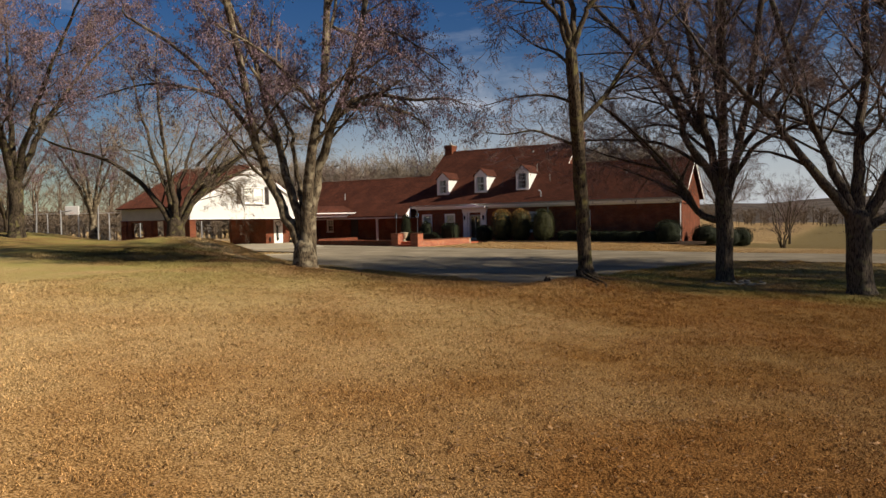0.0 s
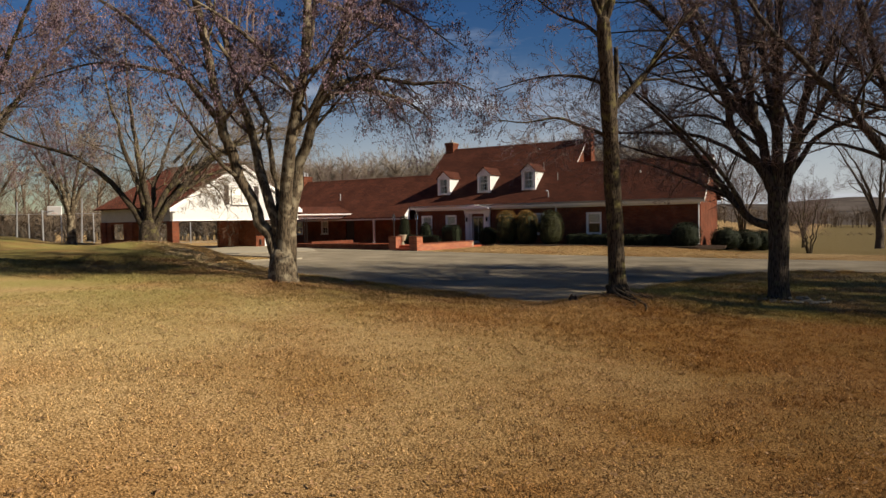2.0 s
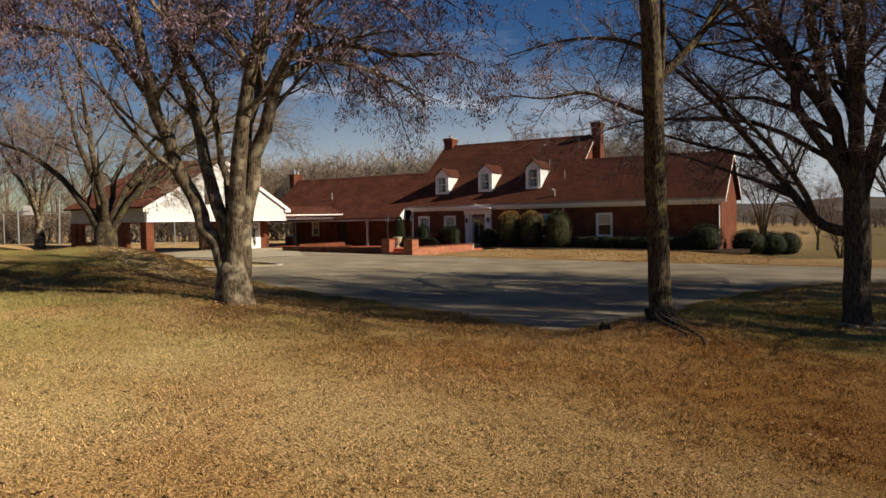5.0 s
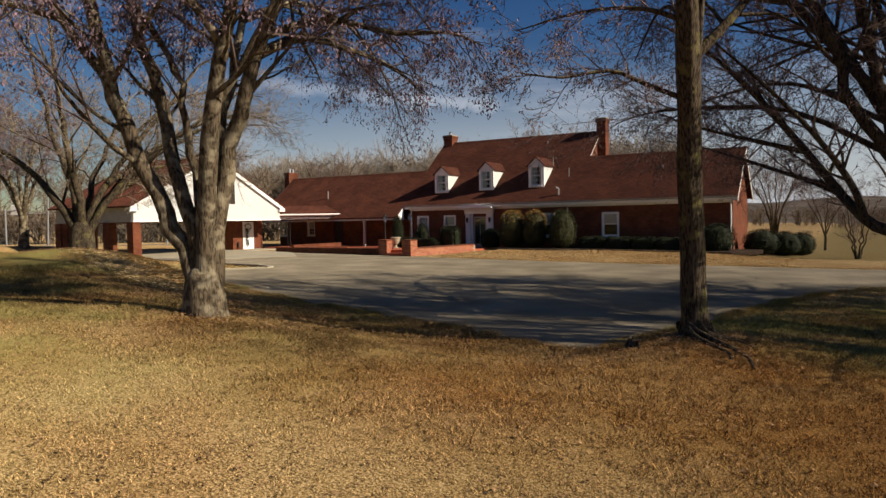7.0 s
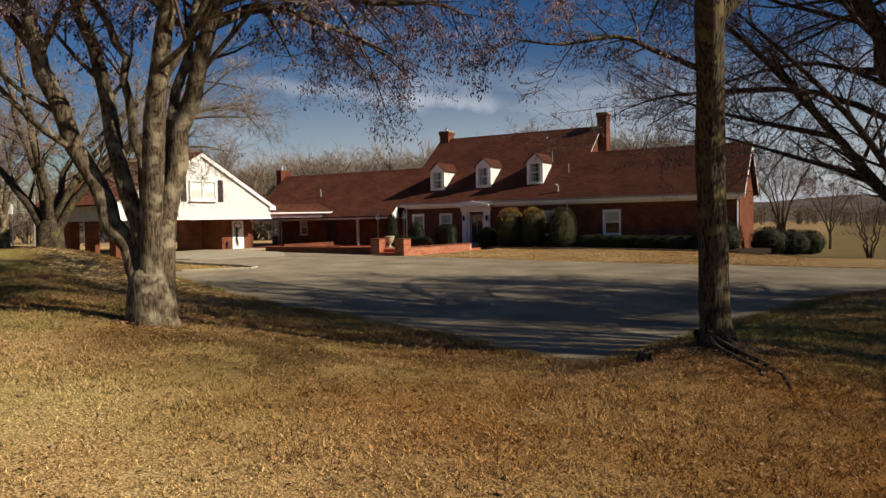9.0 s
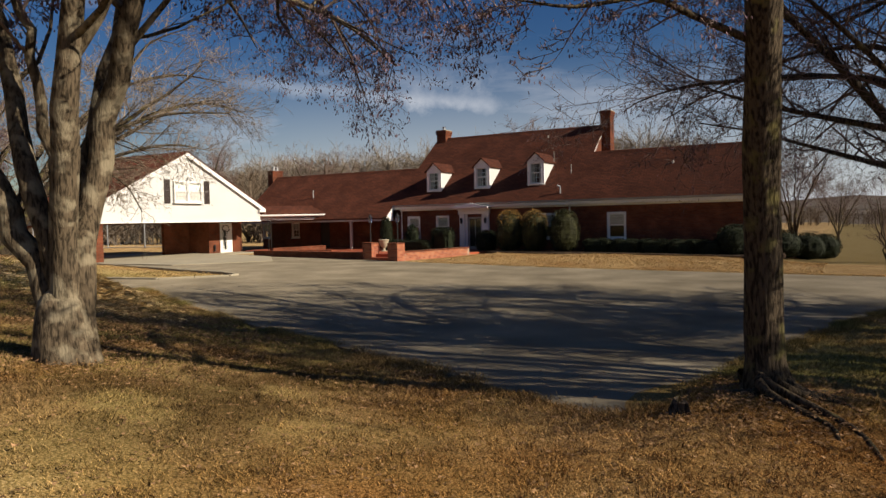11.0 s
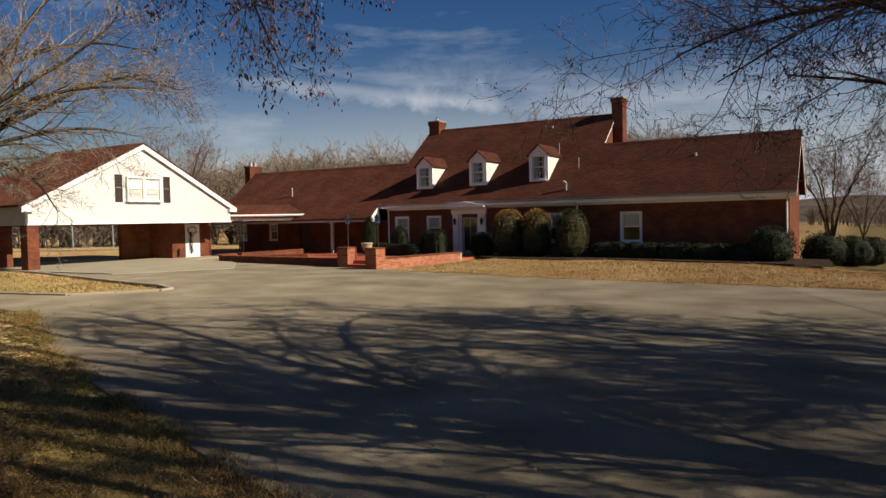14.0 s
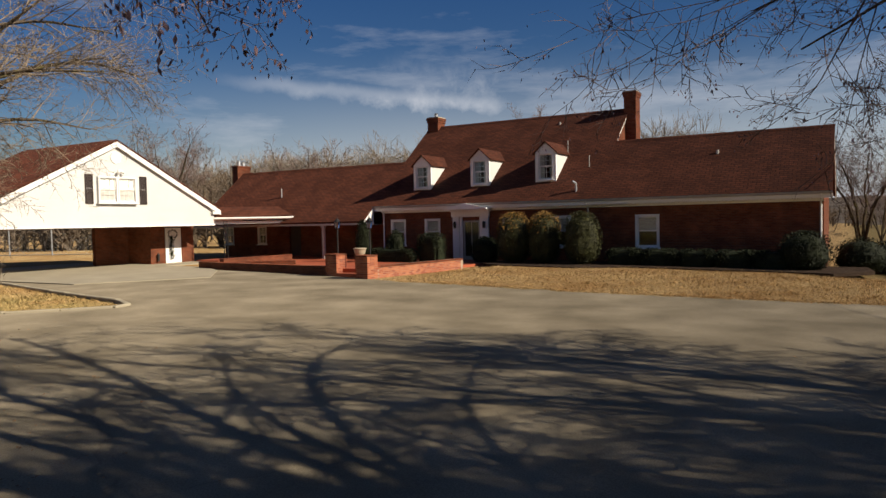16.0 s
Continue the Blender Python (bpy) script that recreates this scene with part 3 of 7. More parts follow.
def cells(lo, hi, z0, z1, holes):
    us = sorted({lo, hi, *[h[0] for h in holes], *[h[1] for h in holes]})
    zs = sorted({z0, z1, *[h[2] for h in holes], *[h[3] for h in holes]})

    def solid(i, k):
        u, z = (us[i] + us[i + 1]) / 2, (zs[k] + zs[k + 1]) / 2
        return not any(h[0] < u < h[1] and h[2] < z < h[3] for h in holes)
    return us, zs, solid


def wall_y(bm, y0, y1, x0, x1, z0, z1, holes=()):
    """A wall that runs along x, with openings (xa, xb, za, zb) through it."""
    us, zs, solid = cells(x0, x1, z0, z1, holes)
    return shell(bm, us, zs, solid, lambda u, side, z: (u, (y0, y1)[side], z))


def wall_x(bm, x0, x1, y0, y1, z0, z1, holes=()):
    """A wall that runs along y, with openings (ya, yb, za, zb) through it."""
    us, zs, solid = cells(y0, y1, z0, z1, holes)
    return shell(bm, us, zs, solid, lambda u, side, z: ((x0, x1)[side], u, z))


def turned(bm, m):
    bm.transform(m)
    return bm


def window(parent, m, w, h, trim=0.09, grid=(3, 2), sill=True, label="white-framed double-hung sash window", drape=None, blind=False, low=0.42):
    """A double-hung window in the opening w x h; m puts its lower middle on the wall's face, looking along -y."""
    f = part("window", turned(boxes((-w / 2, -0.03, 0, -w / 2 + trim, 0.12, h), (w / 2 - trim, -0.03, 0, w / 2, 0.12, h), (-w / 2 + trim, -0.03, h - trim, w / 2 - trim, 0.12, h),
                                    (-w / 2 + trim, -0.03, 0, w / 2 - trim, 0.12, trim * 0.7), bevel=0.006), m), WHITE, parent, label)
    iw, mid = w / 2 - trim, h * 0.5
    for lo, hi, y in ((mid, h - trim, 0.04), (trim * 0.7, mid + 0.03, 0.08)):
        bars = [(-iw, y, lo, -iw + 0.045, y + 0.035, hi), (iw - 0.045, y, lo, iw, y + 0.035, hi), (-iw + 0.045, y, lo, iw - 0.045, y + 0.035, lo + 0.05), (-iw + 0.045, y, hi - 0.045, iw - 0.045, y + 0.035, hi)]
        nx, nz = grid
        for i in range(1, nx):
            cx = -iw + 0.045 + (2 * iw - 0.09) * i / nx
            bars.append((cx - 0.009, y + 0.006, lo + 0.05, cx + 0.009, y + 0.026, hi - 0.045))
        for i in range(1, nz):
            cz = lo + 0.05 + (hi - lo - 0.095) * i / nz
            bars.append((-iw + 0.045, y + 0.008, cz - 0.009, iw - 0.045, y + 0.024, cz + 0.009))
        part("sash", turned(boxes(*bars), m), WHITE, f)
        g = part("pane", turned(boxes((-iw + 0.04, y + 0.014, lo + 0.04, iw - 0.04, y + 0.018, hi - 0.04)), m), GLASS, f)
        g.visible_shadow = False
    if sill:
        part("sill", turned(boxes((-w / 2 - 0.05, -0.09, -0.06, w / 2 + 0.05, 0.1, -0.002), bevel=0.008), m), WHITE, f)
    if blind:
        rows = [(-iw + 0.01, 0.088, 0.08 + k * 0.05, iw - 0.01, 0.094, 0.08 + k * 0.05 + 0.044) for k in range(int((h - 0.2) / 0.05)) if k * 0.05 > low * h]
        part("blind", turned(boxes(*rows), m), CURTAIN, f, "pale slatted blind")
        return f
    # curtains that hang inside, parted
    bm = bmesh.new()
    for s in (-1, 1):
        k = 14
        pts = [(s * (iw * (1.0 - 0.62 * i / k)), 0.2 + 0.018 * math.sin(i * 2.4)) for i in range(k + 1)]
        lo = [bm.verts.new((x, y, 0.05)) for x, y in pts]
        hi = [bm.verts.new((x, y, h - 0.08)) for x, y in pts]
        for i in range(k):
            bm.faces.new((lo[i], lo[i + 1], hi[i + 1], hi[i]))
    part("curtain", turned(bm, m), drape or CURTAIN, f)
    return f


X0, X1, XG, XL = -3.85, 17.5, 8.1, -17.1        # main left corner, right corner, gable wall, far left end
EZ, SL = 3.0, 0.785                               # eave edge height and slope of the main roof
EY = -0.45
RW_Y, RW_Z = 3.3, EZ + SL * 3.75                  # ridge of the low right wing
MR_Y = 5.75
MR_Z = EZ + SL * (MR_Y - EY)                      # main ridge
house = root("house", (7, 3, 0), "long red-brick house with brown shingle roof, white trim and three dormers", "house")


def hpart(name, bm, mat, parent=None, label="", smooth=False):
    """A mesh in world places under a part of the house."""
    p = parent or house
    ob = link(name, bm, mat, p, label, smooth)
    ob.matrix_parent_inverse = p.matrix_world.inverted()
    return ob


FRONT_HOLES = [(-3.3, -2.35, 0.85, 2.25), (-1.15, -0.2, 0.85, 2.25), (1.14, 2.12, 0.05, 2.12), (3.38, 4.35, 0.75, 2.25), (5.9, 6.98, 0.75, 2.25), (9.98, 11.05, 0.72, 2.22)]
hpart("wall", wall_y(bmesh.new(), 0, 0.25, X0, X1, -0.7, 2.86, FRONT_HOLES), BRICK, label="red brick front wall in running bond")
hpart("wall", prism(bmesh.new(), [(0.252, -0.9), (6.6, -0.9), (6.6, 2.86), (RW_Y, RW_Z - 0.22), (0.252, 3.23)], "x", X1 - 0.25, X1), BRICK, label="sunlit red brick gable end wall")
for b_ in ((X0 + 0.002, 11.3, -0.7, XG, 11.5, 2.86), (XG, 6.35, -0.7, X1 - 0.252, 6.6, 2.86), (X0, 0.252, -0.7, X0 + 0.25, 11.298, 2.86), (XG - 0.25, 6.6, -0.7, XG, 11.298, 2.86)):
    hpart("wall", boxes(b_), BRICK, label="red brick back wall")
for a, b in ((XG - 0.25, XG - 0.01), (X0 + 0.01, X0 + 0.25)):
    hpart("gable", prism(bmesh.new(), [(-0.1, 2.88), (11.6, 2.88), (MR_Y, MR_Z - 0.2)], "x", a, b), BRICK, label="red brick gable above the low roofs")
hpart("inner_floor", boxes((X0 + 0.26, 0.26, 0.0, X1 - 0.26, 6.3, 0.05), (X0 + 0.26, 2.4, 0.05, X1 - 0.26, 2.5, 2.7), (X0 + 0.26, 0.26, 2.7, X1 - 0.26, 6.3, 2.75)), DARKROOM)


def roof_sheet(parent, name, pts, thick=0.09, mat=None, label=""):
    """A flat sloping slab from its upper corner points."""
    bm = bmesh.new()
    a = [bm.verts.new(p) for p in pts]
    b = [bm.verts.new((p[0], p[1], p[2] - thick)) for p in pts]
    k = len(pts)
    bm.faces.new(a)
    bm.faces.new(b[::-1])
    for i in range(k):
        bm.faces.new((a[i], b[i], b[(i + 1) % k], a[(i + 1) % k]))
    bmesh.ops.recalc_face_normals(bm, faces=bm.faces)
    ob = link(name, bm, mat or SHINGLE, parent, label)
    ob.matrix_parent_inverse = parent.matrix_world.inverted()
    return ob


XR = X1 + 0.32
roof_sheet(house, "roof", [(X0 - 0.3, EY, EZ), (XR, EY, EZ), (XR, RW_Y, RW_Z), (XG + 0.1, RW_Y, RW_Z), (XG + 0.1, MR_Y, MR_Z), (X0 - 0.3, MR_Y, MR_Z)], label="brown asphalt shingle roof slope")
roof_sheet(house, "roof", [(XG + 0.101, RW_Y, RW_Z + 0.001), (XR, RW_Y, RW_Z + 0.001), (XR, 7.05, EZ), (XG + 0.101, 7.05, EZ)])
roof_sheet(house, "roof", [(X0 - 0.3, MR_Y, MR_Z + 0.001), (XG + 0.1, MR_Y, MR_Z + 0.001), (XG + 0.1, 2 * MR_Y - EY, EZ), (X0 - 0.3, 2 * MR_Y - EY, EZ)])
# ridge caps
hpart("ridge_cap", prism(prism(bmesh.new(), [(RW_Y - 0.14, RW_Z - 0.09), (RW_Y, RW_Z + 0.03), (RW_Y + 0.14, RW_Z - 0.09)], "x", XG + 0.1, XR + 0.01),
                         [(MR_Y - 0.14, MR_Z - 0.09), (MR_Y, MR_Z + 0.03), (MR_Y + 0.14, MR_Z - 0.09)], "x", X0 - 0.31, XG + 0.11), SHINGLE)
# fascia, soffit, frieze, gutters and downspouts along the front
hpart("fascia", boxes((X0 - 0.3, EY + 0.03, EZ - 0.28, XR, EY + 0.06, EZ - 0.095)), WHITE, label="weathered white fascia board")
hpart("soffit", boxes((X0 - 0.29, EY + 0.062, EZ - 0.28, XR - 0.01, -0.003, EZ - 0.25)), WHITE)
hpart("frieze", boxes((X0, -0.03, 2.6, X1, -0.004, EZ - 0.283)), WHITE)
gut = bmesh.new()
prism(gut, [(EY + 0.027, EZ - 0.13), (EY - 0.08, EZ - 0.1), (EY - 0.1, EZ - 0.02), (EY - 0.085, EZ - 0.02), (EY - 0.07, EZ - 0.09), (EY + 0.027, EZ - 0.115)], "x", X0 - 0.3, XR)
hpart("gutter", gut, GREYPAINT, label="weathered metal gutter")
for x in (X0 + 0.12, 7.8, X1 - 0.1):
    d = bmesh.new()
    tube(d, (x, EY - 0.04, EZ - 0.12), (x, -0.06, 2.55), 0.04, 8)
    tube(d, (x, -0.06, 2.56), (x, -0.06, 0.0), 0.04, 8)
    hpart("downspout", d, WHITE, label="white metal downspout")
# bargeboards on the right gable
for y0, y1, z0, z1 in ((EY, RW_Y, EZ, RW_Z), (RW_Y, 7.05, RW_Z, EZ)):
    hpart("bargeboard", prism(bmesh.new(), [(y0, z0 - 0.1), (y1, z1 - 0.1), (y1, z1 - 0.34), (y0, z0 - 0.34)], "x", XR - 0.05, XR - 0.012), WHITE)
# step flashing where the gable rises from the low wing
hpart("rake_trim", prism(bmesh.new(), [(RW_Y - 0.05, RW_Z - 0.16), (MR_Y, MR_Z - 0.12), (MR_Y, MR_Z - 0.24), (RW_Y - 0.05, RW_Z - 0.28)], "x", XG + 0.02, XG + 0.06), WHITE)


def chimney(name, x0, y0, x1, y1, zb, zt, label, pots=1):
    c = hpart(name, boxes((x0, y0, zb, x1, y1, zt - 0.34)), BRICK, label=label)
    hpart("corbel", boxes((x0 - 0.04, y0 - 0.04, zt - 0.34, x1 + 0.04, y1 + 0.04, zt - 0.2), (x0 - 0.07, y0 - 0.07, zt - 0.2, x1 + 0.07, y1 + 0.07, zt - 0.06), bevel=0.008), BRICK, c)
    hpart("cap", boxes((x0 - 0.03, y0 - 0.03, zt - 0.06, x1 + 0.03, y1 + 0.03, zt)), CONCRETE, c)
    for i in range(pots):
        cx, cy = (x0 + x1) / 2, y0 + (y1 - y0) * (i + 1) / (pots + 1)
        p = bmesh.new()
        tube(p, (cx, cy, zt - 0.02), (cx, cy, zt + 0.22), 0.1, 12)
        tube(p, (cx, cy, zt + 0.24), (cx, cy, zt + 0.3), 0.15, 12, 0.03)
        hpart("flue", p, METAL, c)
    return c


chimney("chimney", XG - 0.08, MR_Y - 0.38, XG + 0.55, MR_Y + 0.45, -0.4, 8.75, "tall red brick chimney on the gable wall", 0)
chimney("chimney", X0 - 0.2, MR_Y - 0.4, X0 + 0.52, MR_Y + 0.45, -0.4, 8.45, "red brick chimney with a metal flue", 1)


def dormer(cx, y, ze):
    w, zb = 0.54, EZ + SL * (y - EY)
    za = ze + 0.5
    yb, ya = EY + (ze - EZ) / SL, EY + (za - EZ) / SL
    d = hpart("dormer", wall_y(bmesh.new(), y, y + 0.1, cx - w, cx + w, zb - 0.05, ze, [(cx - 0.4, cx + 0.4, zb + 0.1, ze - 0.1)]), WHITE, label="white gabled dormer with a sash window")
    for s in (-1, 1):
        hpart("cheek", prism(bmesh.new(), [(y + 0.1, zb - 0.1), (y + 0.1, ze), (yb + 0.25, ze), (yb + 0.1, ze - 0.25)], "x", cx + s * w, cx + s * (w - 0.08)), SIDING, d)
        o = 0.1
        pts = [(cx, y - o, za), (cx, ya, za), (cx + s * (w + o), EY + (ze - o * 0.87 - EZ) / SL, ze - o * 0.87), (cx + s * (w + o), y - o, ze - o * 0.87)]
        rs = roof_sheet(d, "roof", pts if s > 0 else pts[::-1], 0.06)
    hpart("pediment", prism(bmesh.new(), [(cx - w, ze), (cx + w, ze), (cx, za - 0.08)], "y", y + 0.004, y + 0.08), WHITE, d)
    hpart("backing", boxes((cx - w + 0.1, y + 0.9, zb - 0.1, cx + w - 0.1, y + 0.93, ze)), DARKROOM, d)
    wdw = window(house, Matrix.Translation((cx, y, zb + 0.1)), 0.8, ze - zb - 0.2, 0.05, (2, 2), True)
    for o in (wdw, *wdw.children):
        if o is wdw:
            o.matrix_parent_inverse = house.matrix_world.inverted()
    return d


for cx, y, ze in ((-1.6, 0.58, 5.2), (1.83, 0.66, 5.33), (5.41, 0.75, 5.44)):
    dormer(cx, y, ze)
for xa, xb, za, zb in FRONT_HOLES:
    if zb - za < 1.9:
        wdw = window(house, Matrix.Translation(((xa + xb) / 2, -0.004, za)), xb - xa, zb - za, 0.1, (1, 1), blind=True)
        wdw.matrix_parent_inverse = house.matrix_world.inverted()

# front door with its classical surround
door = hpart("front_door", boxes((1.18, 0.1, 0.05, 2.08, 0.15, 2.1)), SHUTTER, label="dark panelled front door behind a glazed storm door")
hpart("storm_door_frame", boxes((1.15, 0.02, 0.05, 1.24, 0.06, 2.11), (2.02, 0.02, 0.05, 2.11, 0.06, 2.11), (1.24, 0.02, 2.02, 2.02, 0.06, 2.11), (1.24, 0.02, 0.05, 2.02, 0.06, 0.3), (1.61, 0.025, 0.3, 1.65, 0.055, 2.02)), GREYPAINT, door)
sg = hpart("pane", boxes((1.24, 0.035, 0.3, 1.61, 0.04, 2.02), (1.65, 0.035, 0.3, 2.02, 0.04, 2.02)), GLASS, door)
sg.visible_shadow = False
sur = hpart("door_surround", boxes((0.62, -0.16, -0.15, 0.98, -0.003, 2.3), (2.28, -0.16, -0.15, 2.64, -0.003, 2.3), (0.98, -0.06, -0.1, 1.14, -0.003, 2.3), (2.12, -0.06, -0.1, 2.28, -0.003, 2.3), bevel=0.01), WHITE, label="white pilastered door surround with a small pediment")
hpart("entablature", boxes((0.56, -0.2, 2.3, 2.7, -0.003, 2.56), (0.5, -0.28, 2.56, 2.76, -0.003, 2.66), bevel=0.012), WHITE, sur)
hpart("hood", prism(bmesh.new(), [(0.42, 2.663), (2.84, 2.663), (2.84, 2.74), (1.63, 2.98), (0.42, 2.74)], "y", -0.72, -0.05), WHITE, sur)
hpart("step", boxes((0.5, -1.0, -0.2, 2.8, -0.17, -0.02), bevel=0.015), BRICK, sur)
for x in (0.8, 2.46):
    lb = bmesh.new()
    tube(lb, (x, -0.27, 1.72), (x, -0.27, 1.98), 0.06, 6, 0.085)
    tube(lb, (x, -0.27, 1.98), (x, -0.27, 2.08), 0.1, 6, 0.02)
    box(lb, x - 0.02, -0.27, 1.86, x + 0.02, -0.16, 1.9)
    hpart("lantern", lb, BLACK, sur, "black iron wall lantern")

# roof penetrations: service mast, vents, antenna
ms = bmesh.new()
tube(ms, (7.2, 0.05, 2.2), (7.2, 0.05, 3.75), 0.045, 10)
tube(ms, (7.2, 0.05, 3.75), (7.05, -0.02, 3.85), 0.06, 10)
hpart("service_mast", ms, METAL, label="galvanised electric service mast with a weatherhead")
for x, y, h in ((7.35, 1.6, 0.55), (13.2, 2.0, 0.14), (5.9, 2.6, 0.7), (4.6, 5.0, 0.1)):
    z = EZ + SL * (y - EY)
    p = bmesh.new()
    tube(p, (x, y, z - 0.1), (x, y, z + h), 0.022 if h > 0.2 else 0.06, 8)
    hpart("vent_pipe", p, GREYPAINT)

# ---- left wing with its porch ----
LE_Y, LE_Z, LS = -1.47, 2.2, SL                    # its front slope runs on in the plane of the main roof
LR_Y = 2.82
LR_Z = LE_Z + LS * (LR_Y - LE_Y)
LB_Y = 2 * LR_Y - LE_Y
LW_Y = 1.0                                          # front wall behind the porch
left = root("wing", (-13, 4, 0), "low red-brick wing with a porch under a long brown shingle roof", "house wing")


def lpart(name, bm, mat, parent=None, label="", smooth=False):
    p = parent or left
    ob = link(name, bm, mat, p, label, smooth)
    ob.matrix_parent_inverse = p.matrix_world.inverted()
    return ob


roof_sheet(left, "roof", [(XL, LE_Y, LE_Z), (X0 - 0.302, LE_Y, LE_Z), (X0 - 0.302, LR_Y, LR_Z), (XL, LR_Y, LR_Z)], label="brown asphalt shingle roof slope")
roof_sheet(left, "roof", [(XL, LR_Y, LR_Z + 0.001), (X0 - 0.302, LR_Y, LR_Z + 0.001), (X0 - 0.302, LB_Y, LE_Z), (XL, LB_Y, LE_Z)])
lpart("ridge_cap", prism(bmesh.new(), [(LR_Y - 0.14, LR_Z - 0.09), (LR_Y, LR_Z + 0.03), (LR_Y + 0.14, LR_Z - 0.09)], "x", XL - 0.01, X0 - 0.32), SHINGLE)
lpart("fascia", boxes((XL, LE_Y + 0.01, LE_Z - 0.2, X0 - 0.31, LE_Y + 0.04, LE_Z - 0.092)), GREYPAINT, label="weathered porch fascia")
lpart("soffit", boxes((XL, LE_Y + 0.042, LE_Z - 0.2, X0 - 0.312, LW_Y - 0.003, LE_Z - 0.17)), GREYPAINT)
hpart("eave_bracket", prism(bmesh.new(), [(EY - 0.02, EZ - 0.1), (LE_Y + 0.02, LE_Z - 0.1), (LE_Y + 0.02, LE_Z - 0.2), (EY - 0.02, LE_Z - 0.2)], "x", X0 - 0.298, X0 - 0.26), WHITE, label="white triangular board at the end of the eave")
lw_holes = [(-17.0, -16.25, 0.9, 2.02), (-14.15, -13.4, 0.9, 2.02), (-11.5, -10.6, 0.0, 2.0)]
lpart("wall", wall_y(bmesh.new(), LW_Y, LW_Y + 0.25, XL + 0.05, X0, -0.4, 3.0, lw_holes), BRICK, label="red brick wall in the porch's shade")
lpart("wall", boxes((XL + 0.3, 6.502, -0.4, X0, 6.7, 2.9)), BRICK)
lpart("wall", prism(bmesh.new(), [(LW_Y + 0.252, -0.4), (6.5, -0.4), (6.5, 2.4), (LR_Y, LR_Z - 0.2), (LW_Y + 0.252, 4.1)], "x", XL + 0.3, XL + 0.5), BRICK)
lpart("inner_room", boxes((XL + 0.6, 3.5, 0, X0 - 0.1, 3.6, 2.6)), DARKROOM)
for xa, xb, za, zb in lw_holes[:2]:
    wdw = window(left, Matrix.Translation(((xa + xb) / 2, LW_Y - 0.004, za)), xb - xa, zb - za, 0.07, (2, 2), blind=True)
    wdw.matrix_parent_inverse = left.matrix_world.inverted()
lpart("door", boxes((-11.46, LW_Y + 0.08, 0.02, -10.64, LW_Y + 0.13, 1.98)), SHUTTER, label="dark side door in the porch")
px, py = -6.95, LE_Y + 0.1
lpart("post", boxes((px - 0.08, py, 0.0, px + 0.08, py + 0.16, LE_Z - 0.2), (px - 0.12, py - 0.04, 0.0, px + 0.12, py + 0.2, 0.15), (px - 0.12, py - 0.04, LE_Z - 0.3, px + 0.12, py + 0.2, LE_Z - 0.2), bevel=0.01), GREYPAINT, label="pale square porch post")
cc = lpart("chimney", boxes((XL - 0.5, LR_Y - 0.5, -0.4, XL - 0.002, LR_Y + 0.65, 6.0)), BRICK, label="broad red brick chimney with metal flues")
lpart("cap", boxes((XL - 0.55, LR_Y - 0.55, 6.0, XL + 0.05, LR_Y + 0.7, 6.1), bevel=0.01), BRICK, cc)
for dy, h in ((-0.15, 0.32), (0.25, 0.26)):
    p = bmesh.new()
    tube(p, (XL - 0.25, LR_Y + dy, 6.08), (XL - 0.25, LR_Y + dy, 6.1 + h), 0.11, 10)
    tube(p, (XL - 0.25, LR_Y + dy, 6.13 + h), (XL - 0.25, LR_Y + dy, 6.19 + h), 0.15, 10, 0.04)
    lpart("flue", p, METAL, cc)
p = bmesh.new()
vz = LE_Z + LS * (0.5 - LE_Y)
tube(p, (-11.6, 0.5, vz - 0.1), (-11.6, 0.5, vz + 0.55), 0.035, 8)
lpart("vent_pipe", p, METAL)

# ---- garage with carport ----
GX, GY0, GY1, GYM = -11.9, -16.75, -4.35, -10.5      # gable face, south and north eaves, ridge
GZE, GZA, GZB, GXB = 3.1, 6.3, 2.2, -19.2            # eave, apex, underside of the beam, far end
gar = root("garage", (-15, -10.5, 0), "detached garage and carport with a white-sided gable on brick piers", "garage")


def gpart(name, bm, mat, parent=None, label="", smooth=False):
    p = parent or gar
    ob = link(name, bm, mat, p, label, smooth)
    ob.matrix_parent_inverse = p.matrix_world.inverted()
    return ob


# gable face: lap siding boards, each leaning out at its lower edge
gs = (GZA - GZE) / (GYM - GY0)
half = GYM - GY0
sid = bmesh.new()
z = GZB
while z < GZA - 0.15:
    z1 = z + 0.115

    def run(zz):
        inset = max(0.0, (zz - GZE) / gs)
        return GY0 + 0.25 + inset, GY1 - 0.25 - inset
    (a0, b0), (a1, b1) = run(z), run(z1)
    if b1 - a1 > 0.05:
        vs = [sid.verts.new(q) for q in ((GX + 0.03, a0, z), (GX + 0.03, b0, z), (GX + 0.008, b1, z1), (GX + 0.008, a1, z1), (GX, a0, z), (GX, b0, z))]
        sid.faces.new(vs[:4])
        sid.faces.new((vs[4], vs[5], vs[1], vs[0]))
    z = z1
gpart("siding", sid, SIDING, label="white horizontal lap siding")
gpart("gable_core", prism(bmesh.new(), [(GY0 + 0.25, GZB), (GY1 - 0.25, GZB), (GY1 - 0.25, GZE - 0.1), (GYM, GZA - 0.12), (GY0 + 0.25, GZE - 0.1)], "x", GX - 0.2, GX - 0.002), WHITE)
gpart("beam", boxes((GX - 0.22, GY0 + 0.2, GZB - 0.06, GX + 0.05, GY1 - 0.2, GZB + 0.02)), WHITE)
o = 0.2
